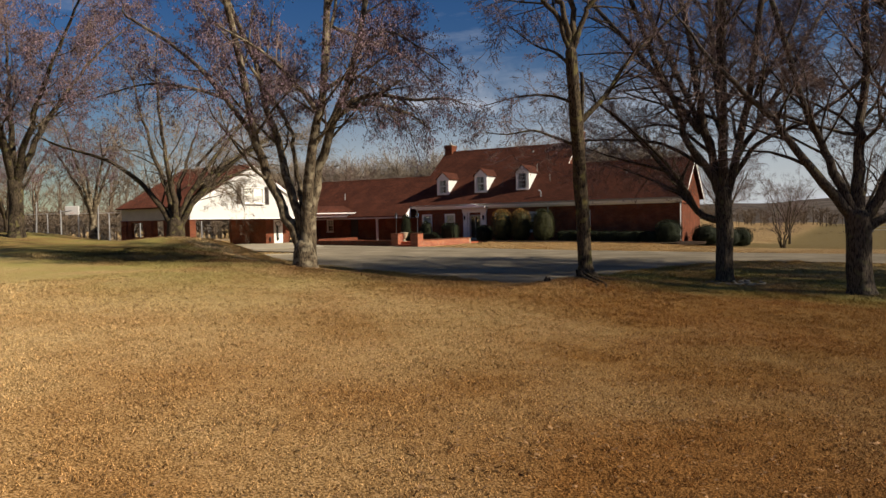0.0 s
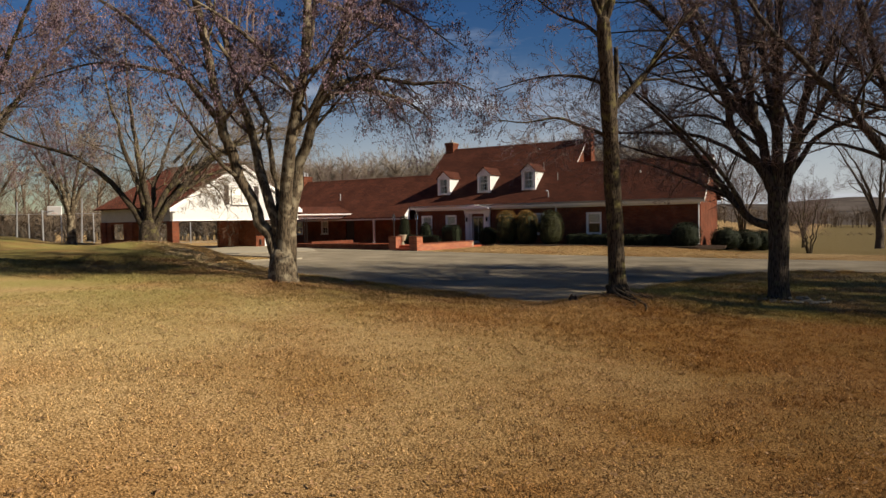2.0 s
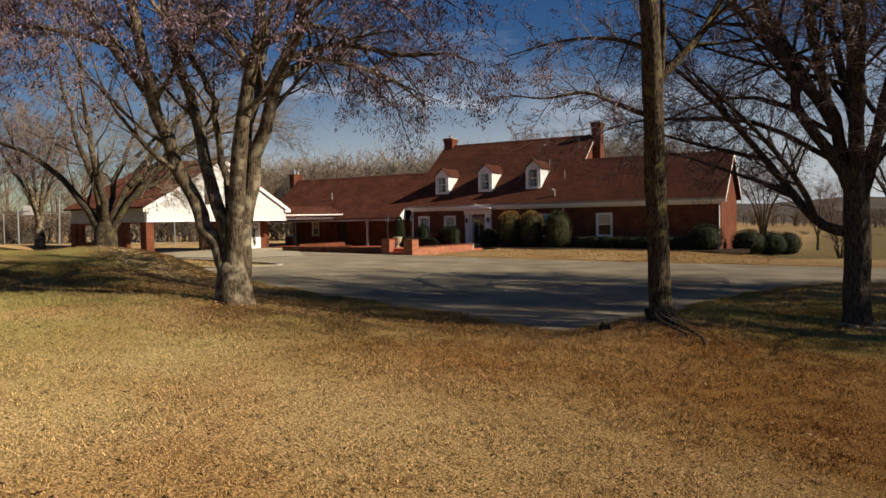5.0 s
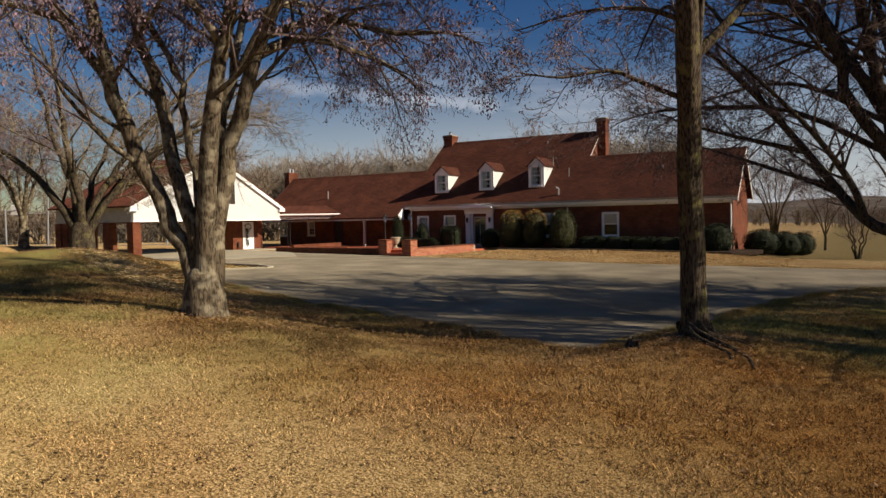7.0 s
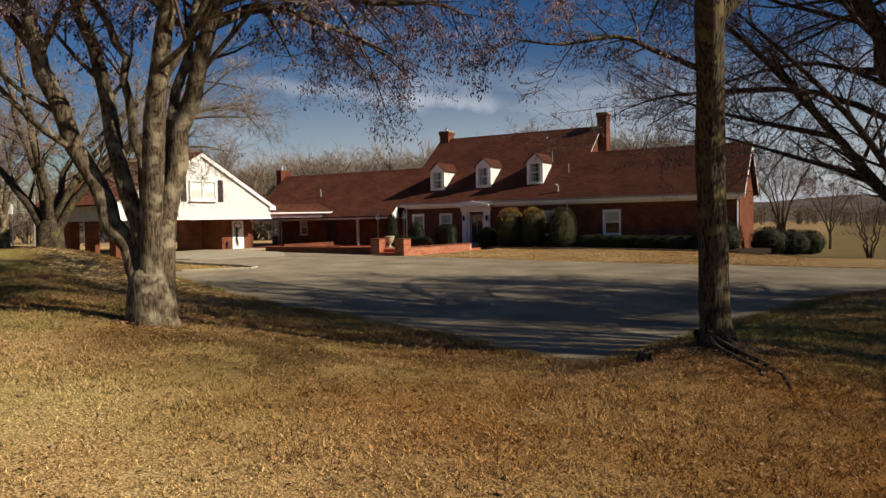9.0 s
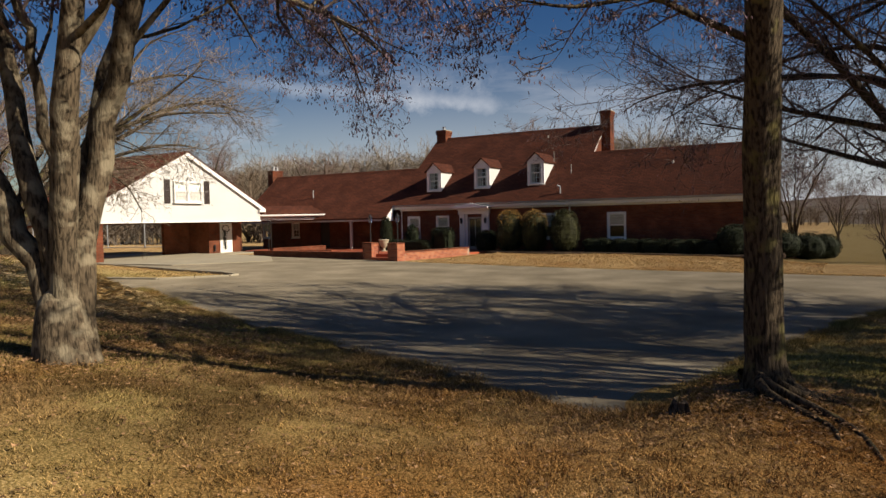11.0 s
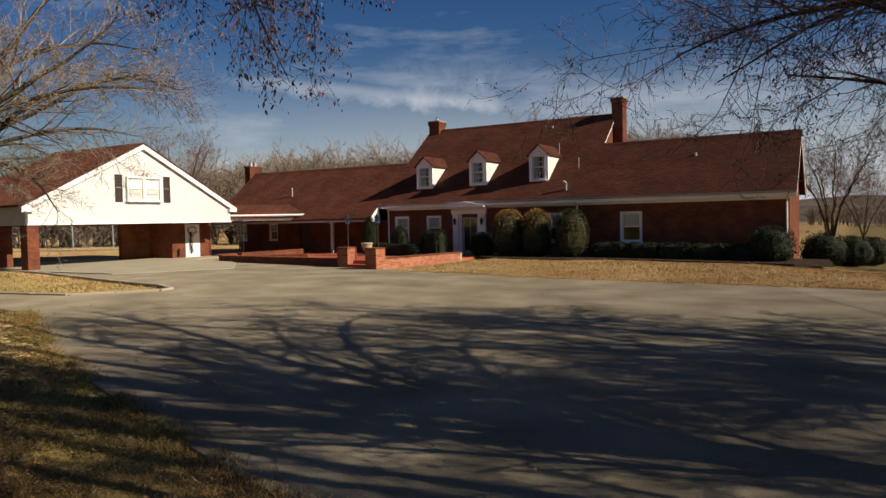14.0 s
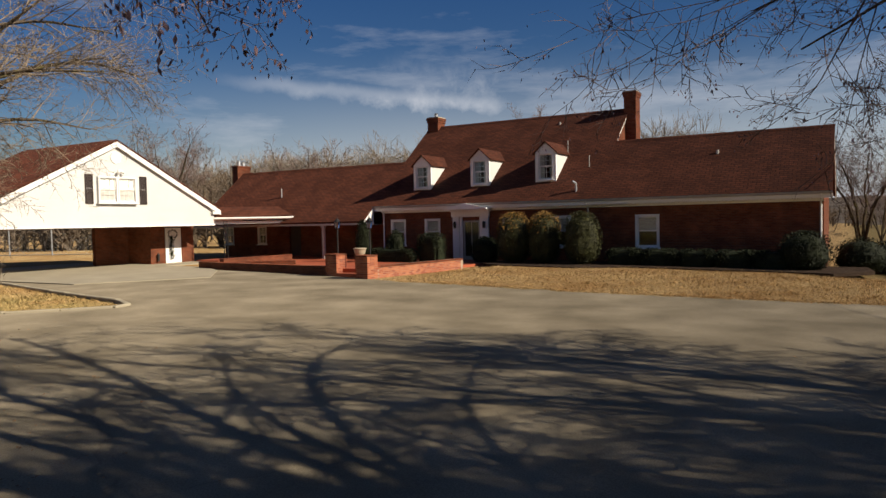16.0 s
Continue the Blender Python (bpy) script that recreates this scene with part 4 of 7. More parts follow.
for y0, y1, s in ((GY0 - 0.1, GYM, 1), (GYM, GY1 + 0.1, -1)):
    za, zb = (GZE - 0.05, GZA) if s > 0 else (GZA, GZE - 0.05)
    roof_sheet(gar, "roof", [(GX + o, y0, za), (GX + o, y1, zb), (GXB - o, y1, zb), (GXB - o, y0, za)] if s < 0 else [(GX + o, y0, za + 0.001), (GXB - o, y0, za + 0.001), (GXB - o, y1, zb + 0.001), (GX + o, y1, zb + 0.001)], label="brown asphalt shingle roof slope")
    gpart("bargeboard", prism(bmesh.new(), [(y0, za - 0.095), (y1, zb - 0.095), (y1, zb - 0.34), (y0, za - 0.34)], "x", GX + o - 0.05, GX + o - 0.01), WHITE)
    gpart("soffit", prism(bmesh.new(), [(y0, za - 0.2), (y1, zb - 0.2), (y1, zb - 0.23), (y0, za - 0.23)], "x", GX + 0.03, GX + o - 0.052), WHITE)
for sgn, ya in ((-1, GY0 + 0.05), (1, GY1 - 0.45)):
    gpart("eave_return", boxes((GX + 0.03, ya, GZE - 0.36, GX + o, ya + 0.4, GZE - 0.2), bevel=0.01), WHITE)
# window pair and shutters in the gable
wdw = None
for cy in (-11.02, -10.0):
    w_ = window(gar, Matrix.Translation((GX + 0.13, cy, 3.3)) @ pose(0, 0, 0, 0, 0, 90), 1.0, 1.22, 0.07, (3, 2), True, "white paired sash window in the gable", None, True, 0.0)
    w_.matrix_parent_inverse = gar.matrix_world.inverted()
for cy in (-11.93, -9.05):
    sh = gpart("shutter", boxes((GX + 0.03, cy - 0.2, 3.24, GX + 0.06, cy - 0.15, 4.6), (GX + 0.03, cy + 0.15, 3.24, GX + 0.06, cy + 0.2, 4.6), (GX + 0.03, cy - 0.15, 3.24, GX + 0.06, cy + 0.15, 3.31), (GX + 0.03, cy - 0.15, 4.53, GX + 0.06, cy + 0.15, 4.6), (GX + 0.03, cy - 0.15, 3.88, GX + 0.06, cy + 0.15, 3.95)), SHUTTER, label="dark brown louvred shutter")
    for k in range(24):
        zz = 3.33 + k * 0.05
        if not 3.84 < zz < 3.95:
            gpart("slat", boxes((GX + 0.034, cy - 0.15, zz, GX + 0.052, cy + 0.15, zz + 0.035)), SHUTTER, sh)
vt = bmesh.new()
tube(vt, (GX + 0.01, GYM, 5.45), (GX + 0.06, GYM, 5.45), 0.3, 8)
gv0 = gpart("gable_vent", vt, WHITE, label="white octagonal louvred gable vent")
for k in range(7):
    zz = 5.26 + k * 0.06
    ww = math.sqrt(max(0.01, 0.27 ** 2 - (zz - 5.45) ** 2))
    gpart("slat", boxes((GX + 0.062, GYM - ww, zz, GX + 0.075, GYM + ww, zz + 0.035)), WHITE, gv0)
lt = bmesh.new()
box(lt, GX + 0.02, -10.42, 4.72, GX + 0.08, -10.28, 4.86)
for s in (-1, 1):
    tube(lt, (GX + 0.08, -10.35 + s * 0.05, 4.78), (GX + 0.24, -10.35 + s * 0.16, 4.7), 0.05, 10, 0.075)
gpart("floodlight", lt, WHITE, label="twin-headed floodlight")
# piers along the front and the south side
for x, y in ((GX - 0.25, GY0 + 0.45), (-14.3, GY0 + 0.45), (-16.1, GY0 + 0.45), (GXB + 0.3, GY0 + 0.45)):
    gpart("pier", boxes((x - 0.27, y - 0.27, 0.0 if x > -13 else 0.2, x + 0.27, y + 0.27, GZB - 0.06), bevel=0.006), BRICK, label="square red brick pier")
# back and side walls
gpart("wall", wall_y(bmesh.new(), GY0 + 0.3, GY0 + 0.55, GXB, -15.8, 0.0, GZB - 0.02, [(-18.2, -16.9, 0.95, 2.0)]), BRICK, label="red brick side wall with an open bay")
gpart("side_panel", boxes((GXB, GY0 + 0.28, GZB - 0.06, GX - 0.22, GY0 + 0.6, GZE - 0.1)), GREYPAINT, label="grey boarded band above the carport bays")
gpart("wall", wall_x(bmesh.new(), GXB, GXB + 0.25, GY0 + 0.6, GY1 - 0.3, 0.0, GZE - 0.1, [(-16.0, -5.4, 0.0, 2.1)]), BRICK)
gpart("wall", wall_x(bmesh.new(), -14.05, -13.8, -7.24, -4.4, -0.1, GZB, [(-6.32, -5.2, 0.0, 2.1)]), BRICK, label="red brick wall with a white door")
gpart("wall", boxes((-16.0, -4.65, -0.1, -14.052, -4.4, GZB)), BRICK)
gpart("wall", boxes((-15.6, -7.24, -0.1, -14.052, -7.0, GZB)), BRICK)
gpart("wall", boxes((-15.85, -9.2, -0.1, -15.602, -7.0, GZB)), BRICK)
gpart("wall", boxes((-16.0, -6.998, -0.1, -15.75, -4.652, GZB)), BRICK)
gpart("side_panel", boxes((GXB, GY1 - 0.6, GZB - 0.06, GX - 0.22, GY1 - 0.28, GZE - 0.1)), GREYPAINT)
gpart("ceiling_boards", boxes((GXB, GY0 + 0.6, GZB - 0.0, GX - 0.23, GY1 - 0.3, GZB + 0.05)), GREYPAINT)
gd = gpart("door", boxes((-13.86, -6.28, 0.0, -13.81, -5.24, 2.06), bevel=0.004), WHITE, label="white panelled door hung with a dark garland")
gpart("panel", boxes((-13.81, -6.1, 0.25, -13.8, -5.82, 0.9), (-13.81, -5.7, 0.25, -13.8, -5.42, 0.9), (-13.81, -6.1, 1.05, -13.8, -5.82, 1.85), (-13.81, -5.7, 1.05, -13.8, -5.42, 1.85), bevel=0.004), WHITE, gd)
kb = bmesh.new()
bmesh.ops.create_icosphere(kb, subdivisions=2, radius=0.04, matrix=Matrix.Translation((-13.76, -5.36, 0.98)))
gpart("knob", kb, METAL, gd)
# link roof between garage and wing
LKA, LKB = Vector((GX - 0.05, GY1 - 0.25, 0)), Vector((-9.1, -0.55, 0))
lkd = LKB - LKA
LKM = Matrix.Translation(LKA) @ Matrix.Rotation(math.atan2(lkd.y, lkd.x), 4, "Z")      # x along the link, y into it
roof_sheet(gar, "link_roof", [LKM @ Vector(p) for p in ((0, 0, 2.62), (lkd.length, 0, 2.62), (lkd.length, 2.0, 3.2), (0, 2.0, 3.2))], label="brown shingled roof of the covered link")
gpart("link_fascia", turned(boxes((0, 0.0, 2.42, lkd.length, 0.04, 2.525), (0, 0.22, 2.2, lkd.length - 0.25, 0.27, 2.35)), LKM), WHITE, label="white double fascia of the link")
gpart("link_gutter", turned(boxes((0, -0.11, 2.47, lkd.length + 0.05, -0.002, 2.57), bevel=0.02), LKM), WHITE)
gpart("link_ceiling", turned(boxes((0, 0.28, 2.3, lkd.length - 0.3, 2.0, 2.34)), LKM), GREYPAINT)

slab("pavement", [(-11.9, -8.0), (-8.9, -7.9), (-6.5, -9.4), (-3.5, -12.5), (-6.0, -16.6), (-11.9, -16.9), (-19.2, -16.4), (-19.2, -4.6), (-13.8, -4.6), (-11.9, -4.6)], 0.05, CONCRETE, "pale concrete apron before the carport", "pavement")
slab("pavement", [(1.0, -9.9), (2.6, -10.3), (3.4, -4.8), (3.4, -0.05), (-3.86, -0.05), (-3.86, 0.99), (-14.5, 0.99), (-13.6, -4.4), (-11.8, -4.4), (-8.4, -8.3)], 0.1, TILE, "red clay tile courtyard floor", "courtyard")

# mulch sheet under the hedges; the house's shade is put into its dark colour
MULCH_SHADED = material("shaded_bark_mulch", (0.04, 0.027, 0.019), 0.95, spread=0.35, scale=4, fine=70, bump=0.8, bump_dist=0.03, spec=0.05, island=0.0)
slab("mulch_bed", [(3.9, -0.03), (3.9, -3.3), (5.2, -4.0), (8.6, -4.1), (10.2, -3.0), (15.6, -3.2), (17.9, -3.4), (19.2, -1.8), (19.0, 0.4), (17.6, 0.4), (17.6, -0.03)], 0.142, MULCH_SHADED, "bark mulch bed along the front wall, dark with painted house shade", "flower bed")

# ---- courtyard walls ----


def low_wall(a, b, h, t, label, base=-0.15):
    """A low brick wall from a to b with a brick-on-edge coping."""
    d = Vector((b[0] - a[0], b[1] - a[1], 0))
    m = Matrix.Translation((a[0], a[1], 0)) @ Matrix.Rotation(math.atan2(d.y, d.x), 4, "Z")
    w = root("low_wall", (a[0], a[1], 0), label, "garden wall", "low courtyard walls")
    body = link("body", turned(boxes((0, -t / 2, base, d.length, t / 2, h - 0.07)), m), BRICK, w)
    body.matrix_parent_inverse = w.matrix_world.inverted()
    n, i = max(2, int(d.length / 0.075)), 0
    cb = bmesh.new()
    for i in range(n):
        x = d.length * i / n
        box(cb, x + 0.003, -t / 2 - 0.015, h - 0.068, x + d.length / n - 0.003, t / 2 + 0.015, h + 0.004 * random.uniform(-1, 1))
    c = link("coping", turned(cb, m), BRICK, w, "brick-on-edge coping")
    c.matrix_parent_inverse = w.matrix_world.inverted()
    return w


low_wall((2.85, -10.3), (3.6, -4.9), 0.47, 0.3, "low sunlit red brick wall beside the lawn")
low_wall((0.4, -9.85), (-8.7, -8.35), 0.4, 0.3, "low shaded red brick wall along the driveway")
low_wall((-8.15, -7.6), (-7.9, -3.0), 0.5, 0.3, "low red brick planter wall in the courtyard")
low_wall((-7.9, -7.5), (-5.2, -5.6), 0.36, 0.3, "low red brick planter wall in the courtyard")


def pier(x, y, turn):
    p = root("gate_pier", (x, y, 0), "square red brick gate pier with a flat cap", "pier", "gate piers")
    m = Matrix.Translation((x, y, 0)) @ pose(0, 0, 0, 0, 0, turn)
    for nm, bm, mat in (("shaft", boxes((-0.28, -0.28, -0.2, 0.28, 0.28, 0.84), bevel=0.006), BRICK), ("cap", boxes((-0.31, -0.31, 0.84, 0.31, 0.31, 0.9), bevel=0.01), BRICK)):
        ob = link(nm, turned(bm, m), mat, p)
        ob.matrix_parent_inverse = p.matrix_world.inverted()


pier(0.72, -9.9, -6)
pier(2.75, -10.65, -6)
st = root("steps", (1.6, -10.0, 0), "two red tiled steps between the gate piers", "steps")
for k, (a, b, zt) in enumerate(((-10.25, -9.6, 0.16), (-9.85, -8.9, 0.32))):
    ob = link("step", turned(boxes((0.98, a, -0.1, 2.5, b, zt), bevel=0.01), Matrix()), TILE, st)
    ob.matrix_parent_inverse = st.matrix_world.inverted()


def lamp_post(x, y, base):
    p = root("lamp_post", (x, y, base), "black iron lamp post with a glazed lantern", "lamp post", "courtyard lamp posts")
    bm = bmesh.new()
    tube(bm, (0, 0, 0), (0, 0, 0.3), 0.075, 10, 0.05)
    tube(bm, (0, 0, 0.3), (0, 0, 1.75), 0.035, 10, 0.028)
    part("post", bm, BLACK, p)
    bm = bmesh.new()
    tube(bm, (0, 0, 1.75), (0, 0, 1.8), 0.05, 6, 0.1)
    tube(bm, (0, 0, 2.08), (0, 0, 2.22), 0.15, 6, 0.02)
    tube(bm, (0, 0, 2.22), (0, 0, 2.3), 0.02, 6, 0.008)
    for i in range(6):
        a = i * math.pi / 3
        tube(bm, (0.1 * math.cos(a), 0.1 * math.sin(a), 1.79), (0.135 * math.cos(a), 0.135 * math.sin(a), 2.09), 0.009, 4)
    part("lantern_frame", bm, BLACK, p)
    bm = bmesh.new()
    tube(bm, (0, 0, 1.8), (0, 0, 2.08), 0.09, 6, 0.125)
    part("lantern_glass", bm, GLASS, p).visible_shadow = False


lamp_post(-0.2, -8.6, 0.1)
lamp_post(2.1, -9.5, 0.1)


# ---- trees ----
class Wood:
    """Collects tapering tubes as one mesh."""

    def __init__(self):
        self.v, self.f = [], []

    def limb(self, pts, radii, sides, lumps=0.0):
        base = len(self.v)
        n = len(pts)
        a = None
        for i, (p, r) in enumerate(zip(pts, radii)):
            d = (pts[min(i + 1, n - 1)] - pts[max(i - 1, 0)]).normalized()
            a = d.orthogonal().normalized() if a is None else (a - d * a.dot(d)).normalized()
            b = d.cross(a)
            for k in range(sides):
                t = 2 * math.pi * k / sides
                q = r * (1 + lumps * noise.noise((p.x * 1.3 + math.cos(t) * 1.6, p.y * 1.3 + math.sin(t) * 1.6, p.z * 0.9))) if lumps else r
                self.v.append(p + a * (q * math.cos(t)) + b * (q * math.sin(t)))
        if sides == 3:
            del self.v[-2:]
        for i in range(n - 1 if sides > 3 else n - 2):
            for k in range(sides):
                k2 = (k + 1) % sides
                self.f.append((base + i * sides + k, base + i * sides + k2, base + (i + 1) * sides + k2, base + (i + 1) * sides + k))
        if sides == 3:
            tip = len(self.v) - 1
            self.f += [(tip - 3, tip - 2, tip), (tip - 2, tip - 1, tip), (tip - 1, tip - 3, tip)]
        elif radii[-1] > 0.012:
            self.f.append(tuple(base + (n - 1) * sides + k for k in range(sides)))


def spike(self, a, b, r):
    """A last twig: a three-sided point."""
    k = len(self.v)
    d = (b - a).normalized()
    u = d.orthogonal().normalized() * r
    w = d.cross(u)
    self.v += [a + u, a - u * 0.5 + w * 0.866, a - u * 0.5 - w * 0.866, b]
    self.f += [(k, k + 1, k + 3), (k + 1, k + 2, k + 3), (k + 2, k, k + 3)]


Wood.spike = spike


def spline(pts, n):
    """A smooth line through a few points."""
    pts = [Vector(p) for p in pts]
    if len(pts) == 2:
        return [pts[0].lerp(pts[1], i / n) for i in range(n + 1)]
    out = []
    ext = [2 * pts[0] - pts[1]] + pts + [2 * pts[-1] - pts[-2]]
    segs = len(pts) - 1
    for i in range(n + 1):
        u = i / n * segs
        k = min(segs - 1, int(u))
        t = u - k
        p0, p1, p2, p3 = ext[k:k + 4]
        out.append(0.5 * ((2 * p1) + (p2 - p0) * t + (2 * p0 - 5 * p1 + 4 * p2 - p3) * t * t + (3 * p1 - p0 - 3 * p2 + p3) * t * t * t))
    return out


def grow(rng, wood, twigs, ends, p, d, r, length, level, depth, up, droop, kids, spread, fine=0.005):
    """One branch and what it bears."""
    n = 5 if level < 2 else (3 if level < depth - 1 else (2 if level < depth else 1))
    pts, radii = [p.copy()], [r]
    q, dirn = p.copy(), d.normalized()
    bow = Vector((rng.uniform(-1, 1), rng.uniform(-1, 1), rng.uniform(-0.6, 0.6))) * 0.13
    for i in range(n):
        lift = up * (1 - 0.5 * level / depth) - droop * (i / n) * level / depth
        dirn = (dirn + bow + Vector((rng.gauss(0, 0.12), rng.gauss(0, 0.12), rng.gauss(0, 0.1) + lift * 0.3))).normalized()
        q = q + dirn * (length / n)
        pts.append(q.copy())
        radii.append(max(fine * 0.75, r * (1 - 0.8 * (i + 1) / n)))
    if n == 1:
        twigs.spike(pts[0], pts[1], r)
    else:
        (wood if r > 0.03 else twigs).limb(pts, radii, 7 if r > 0.06 else (5 if r > 0.025 else 3))
    if level >= depth:
        ends.append((pts[-1], dirn))
        ends.append((pts[-2], dirn))
        return
    k = kids[min(level, len(kids) - 1)]
    for j in range(k):
        f = 0.22 + 0.78 * (j + rng.random()) / k
        i = min(n - 1, int(f * n))
        t = f * n - i
        at = pts[i].lerp(pts[i + 1], min(1, t))
        axis = (pts[i + 1] - pts[i]).normalized()
        side = axis.orthogonal().normalized()
        side.rotate(Matrix.Rotation(rng.uniform(0, 2 * math.pi), 3, axis))
        ang = rng.uniform(0.5, 1.0) * spread
        nd = axis * math.cos(ang) + side * math.sin(ang)
        rr = max(fine, r * (1 - 0.75 * f) * rng.uniform(0.45, 0.7))
        grow(rng, wood, twigs, ends, at, nd, rr, length * rng.uniform(0.38, 0.68) * (1 - 0.25 * f), level + 1, depth, up, droop, kids, spread, fine)
    ends.append((pts[-1], dirn))


def seed_mesh(rng, ends, share, size, hang=1.0):
    """Small dry winged seeds and curled leaves that hang at the twig ends."""
    v, f = [], []
    for p, d in ends:
        if rng.random() > share:
            continue
        for _ in range(rng.choice((1, 2, 3))):
            a = Vector((rng.gauss(0, 0.5), rng.gauss(0, 0.5), -hang + rng.gauss(0, 0.3))).normalized()
            b = a.orthogonal().normalized()
            b.rotate(Matrix.Rotation(rng.uniform(0, 6.28), 3, a))
            o = p + Vector((rng.gauss(0, 0.05), rng.gauss(0, 0.05), rng.gauss(0, 0.05)))
            s = size * rng.uniform(0.6, 1.3)
            k = len(v)
            v += [o, o + a * s * 0.5 + b * s * 0.22, o + a * s, o + a * s * 0.5 - b * s * 0.22]
            f.append((k, k + 1, k + 2, k + 3))
    return v, f


def tree(name, base, stems, seed, bark, label, height_hint=0, depth=4, kids=(8, 7, 5, 4), up=0.35, droop=0.4, spread=1.0, seeds=0.0, seed_size=0.09, flare=1.5, branches=(), trunk=None, group="lawn trees", fine=0.0055, twig=TWIG, bough=1.0, hang=1.5, shoots=14, bare=0.28):
    """A bare deciduous tree. trunk: (points, radii) up to the fork; stems: lists of (points, foot radius, top radius) from the trunk; branches: further limbs by hand. Places are relative to the base."""
    rng = random.Random(seed)
    t = root(name, base, label, "tree", group)
    wood, twigs, ends = Wood(), Wood(), []
    trunkwood = Wood()
    if trunk:
        pts, radii = trunk
        line = spline(pts, 20)
        rr = [radii[0] + (radii[1] - radii[0]) * i / 20 for i in range(21)]
        rr = [r * (1 + (flare - 1) * math.exp(-3.2 * (p.z - line[0].z) / max(0.3, radii[0] * 1.6))) for r, p in zip(rr, line)]
        axis = (line[-1] - line[-2]).normalized() * rr[-1]
        line += [line[-1] + axis * k for k in (0.35, 0.7, 1.0, 1.15)]
        rr += [rr[-1] * k for k in (0.93, 0.72, 0.4, 0.08)]
        trunkwood.limb([line[0] - Vector((0, 0, 0.35))] + line, [rr[0] * 1.12] + rr, 22, 0.22)
    for pts, r0, r1 in stems:
        n = 14
        line = spline(pts, n)
        line = [p + Vector((rng.gauss(0, 0.035), rng.gauss(0, 0.035), 0)) * min(1, i / 3) for i, p in enumerate(line)]
        rad = [r0 + (r1 - r0) * (i / n) ** 0.8 for i in range(n + 1)]
        trunkwood.limb(line, rad, 12, 0.14)
        total = sum((b - a).length for a, b in zip(line, line[1:]))
        k = kids[0]
        for j in range(k):
            f = bare + (1 - bare) * (j + rng.random()) / k
            i = min(n - 1, int(f * n))
            at = line[i].lerp(line[i + 1], f * n - i) if i + 1 <= n else line[-1]
            axis = (line[i + 1] - line[i]).normalized()
            side = axis.orthogonal().normalized()
            side.rotate(Matrix.Rotation(rng.uniform(0, 2 * math.pi), 3, axis))
            ang = rng.uniform(0.45, 1.05) * spread
            nd = axis * math.cos(ang) + side * math.sin(ang)
            grow(rng, wood, twigs, ends, at, nd, rad[i] * bough * rng.uniform(0.24, 0.42), total * rng.uniform(0.25, 0.45) * (1.15 - 0.5 * f), 1, depth, up, droop, kids, spread, fine)
        grow(rng, wood, twigs, ends, line[-1], (line[-1] - line[-2]), rad[-1], total * 0.3, 1, depth, up, droop, kids, spread, fine)
    for pts, r0, r1, *own in branches:
        n, many = 12, own[0] if own else kids[0] + shoots
        line = spline(pts, n)
        rad = [r0 + (r1 - r0) * i / n for i in range(n + 1)]
        wood.limb(line, rad, 8)
        total = sum((b - a).length for a, b in zip(line, line[1:]))
        for j in range(many):
            f = 0.2 + 0.8 * (j + rng.random()) / many
            i = min(n - 1, int(f * n))
            at = line[i].lerp(line[i + 1], f * n - i)
            axis = (line[i + 1] - line[i]).normalized()
            side = axis.orthogonal().normalized()
            side.rotate(Matrix.Rotation(rng.uniform(0, 2 * math.pi), 3, axis))
            ang = rng.uniform(0.5, 1.1) * spread
            if line[0].z < 2:
                side.z = abs(side.z)
            grow(rng, wood, twigs, ends, at, axis * math.cos(ang) + side * math.sin(ang), rad[i] * 0.5, total * rng.uniform(0.18, 0.34), 2, depth, up * 0.5, droop * hang, kids, spread, fine * 0.8)
    raw("trunk", trunkwood.v, trunkwood.f, bark, t, smooth=True)
    if wood.v:
        raw("limb_crown", wood.v, wood.f, bark, t, smooth=True)["kind"] = "stuff"
    raw("twig_crown", twigs.v, twigs.f, twig, t)["kind"] = "stuff"
    if seeds:
        v, f = seed_mesh(rng, ends, seeds, seed_size)
        raw("seed_crown", v, f, SEEDS, t, "dry maroon winged seeds")["kind"] = "stuff"
    return t


RT = Vector((0.867, 0.498, 0))      # across the walk, to its right
FW = Vector((-0.498, 0.867, 0))     # along the walk


def rel(r, f, z):
    return RT * r + FW * f + Vector((0, 0, z))


def gz(x, y, dz=0.0):
    return (x, y, ground_z(x, y) + dz)


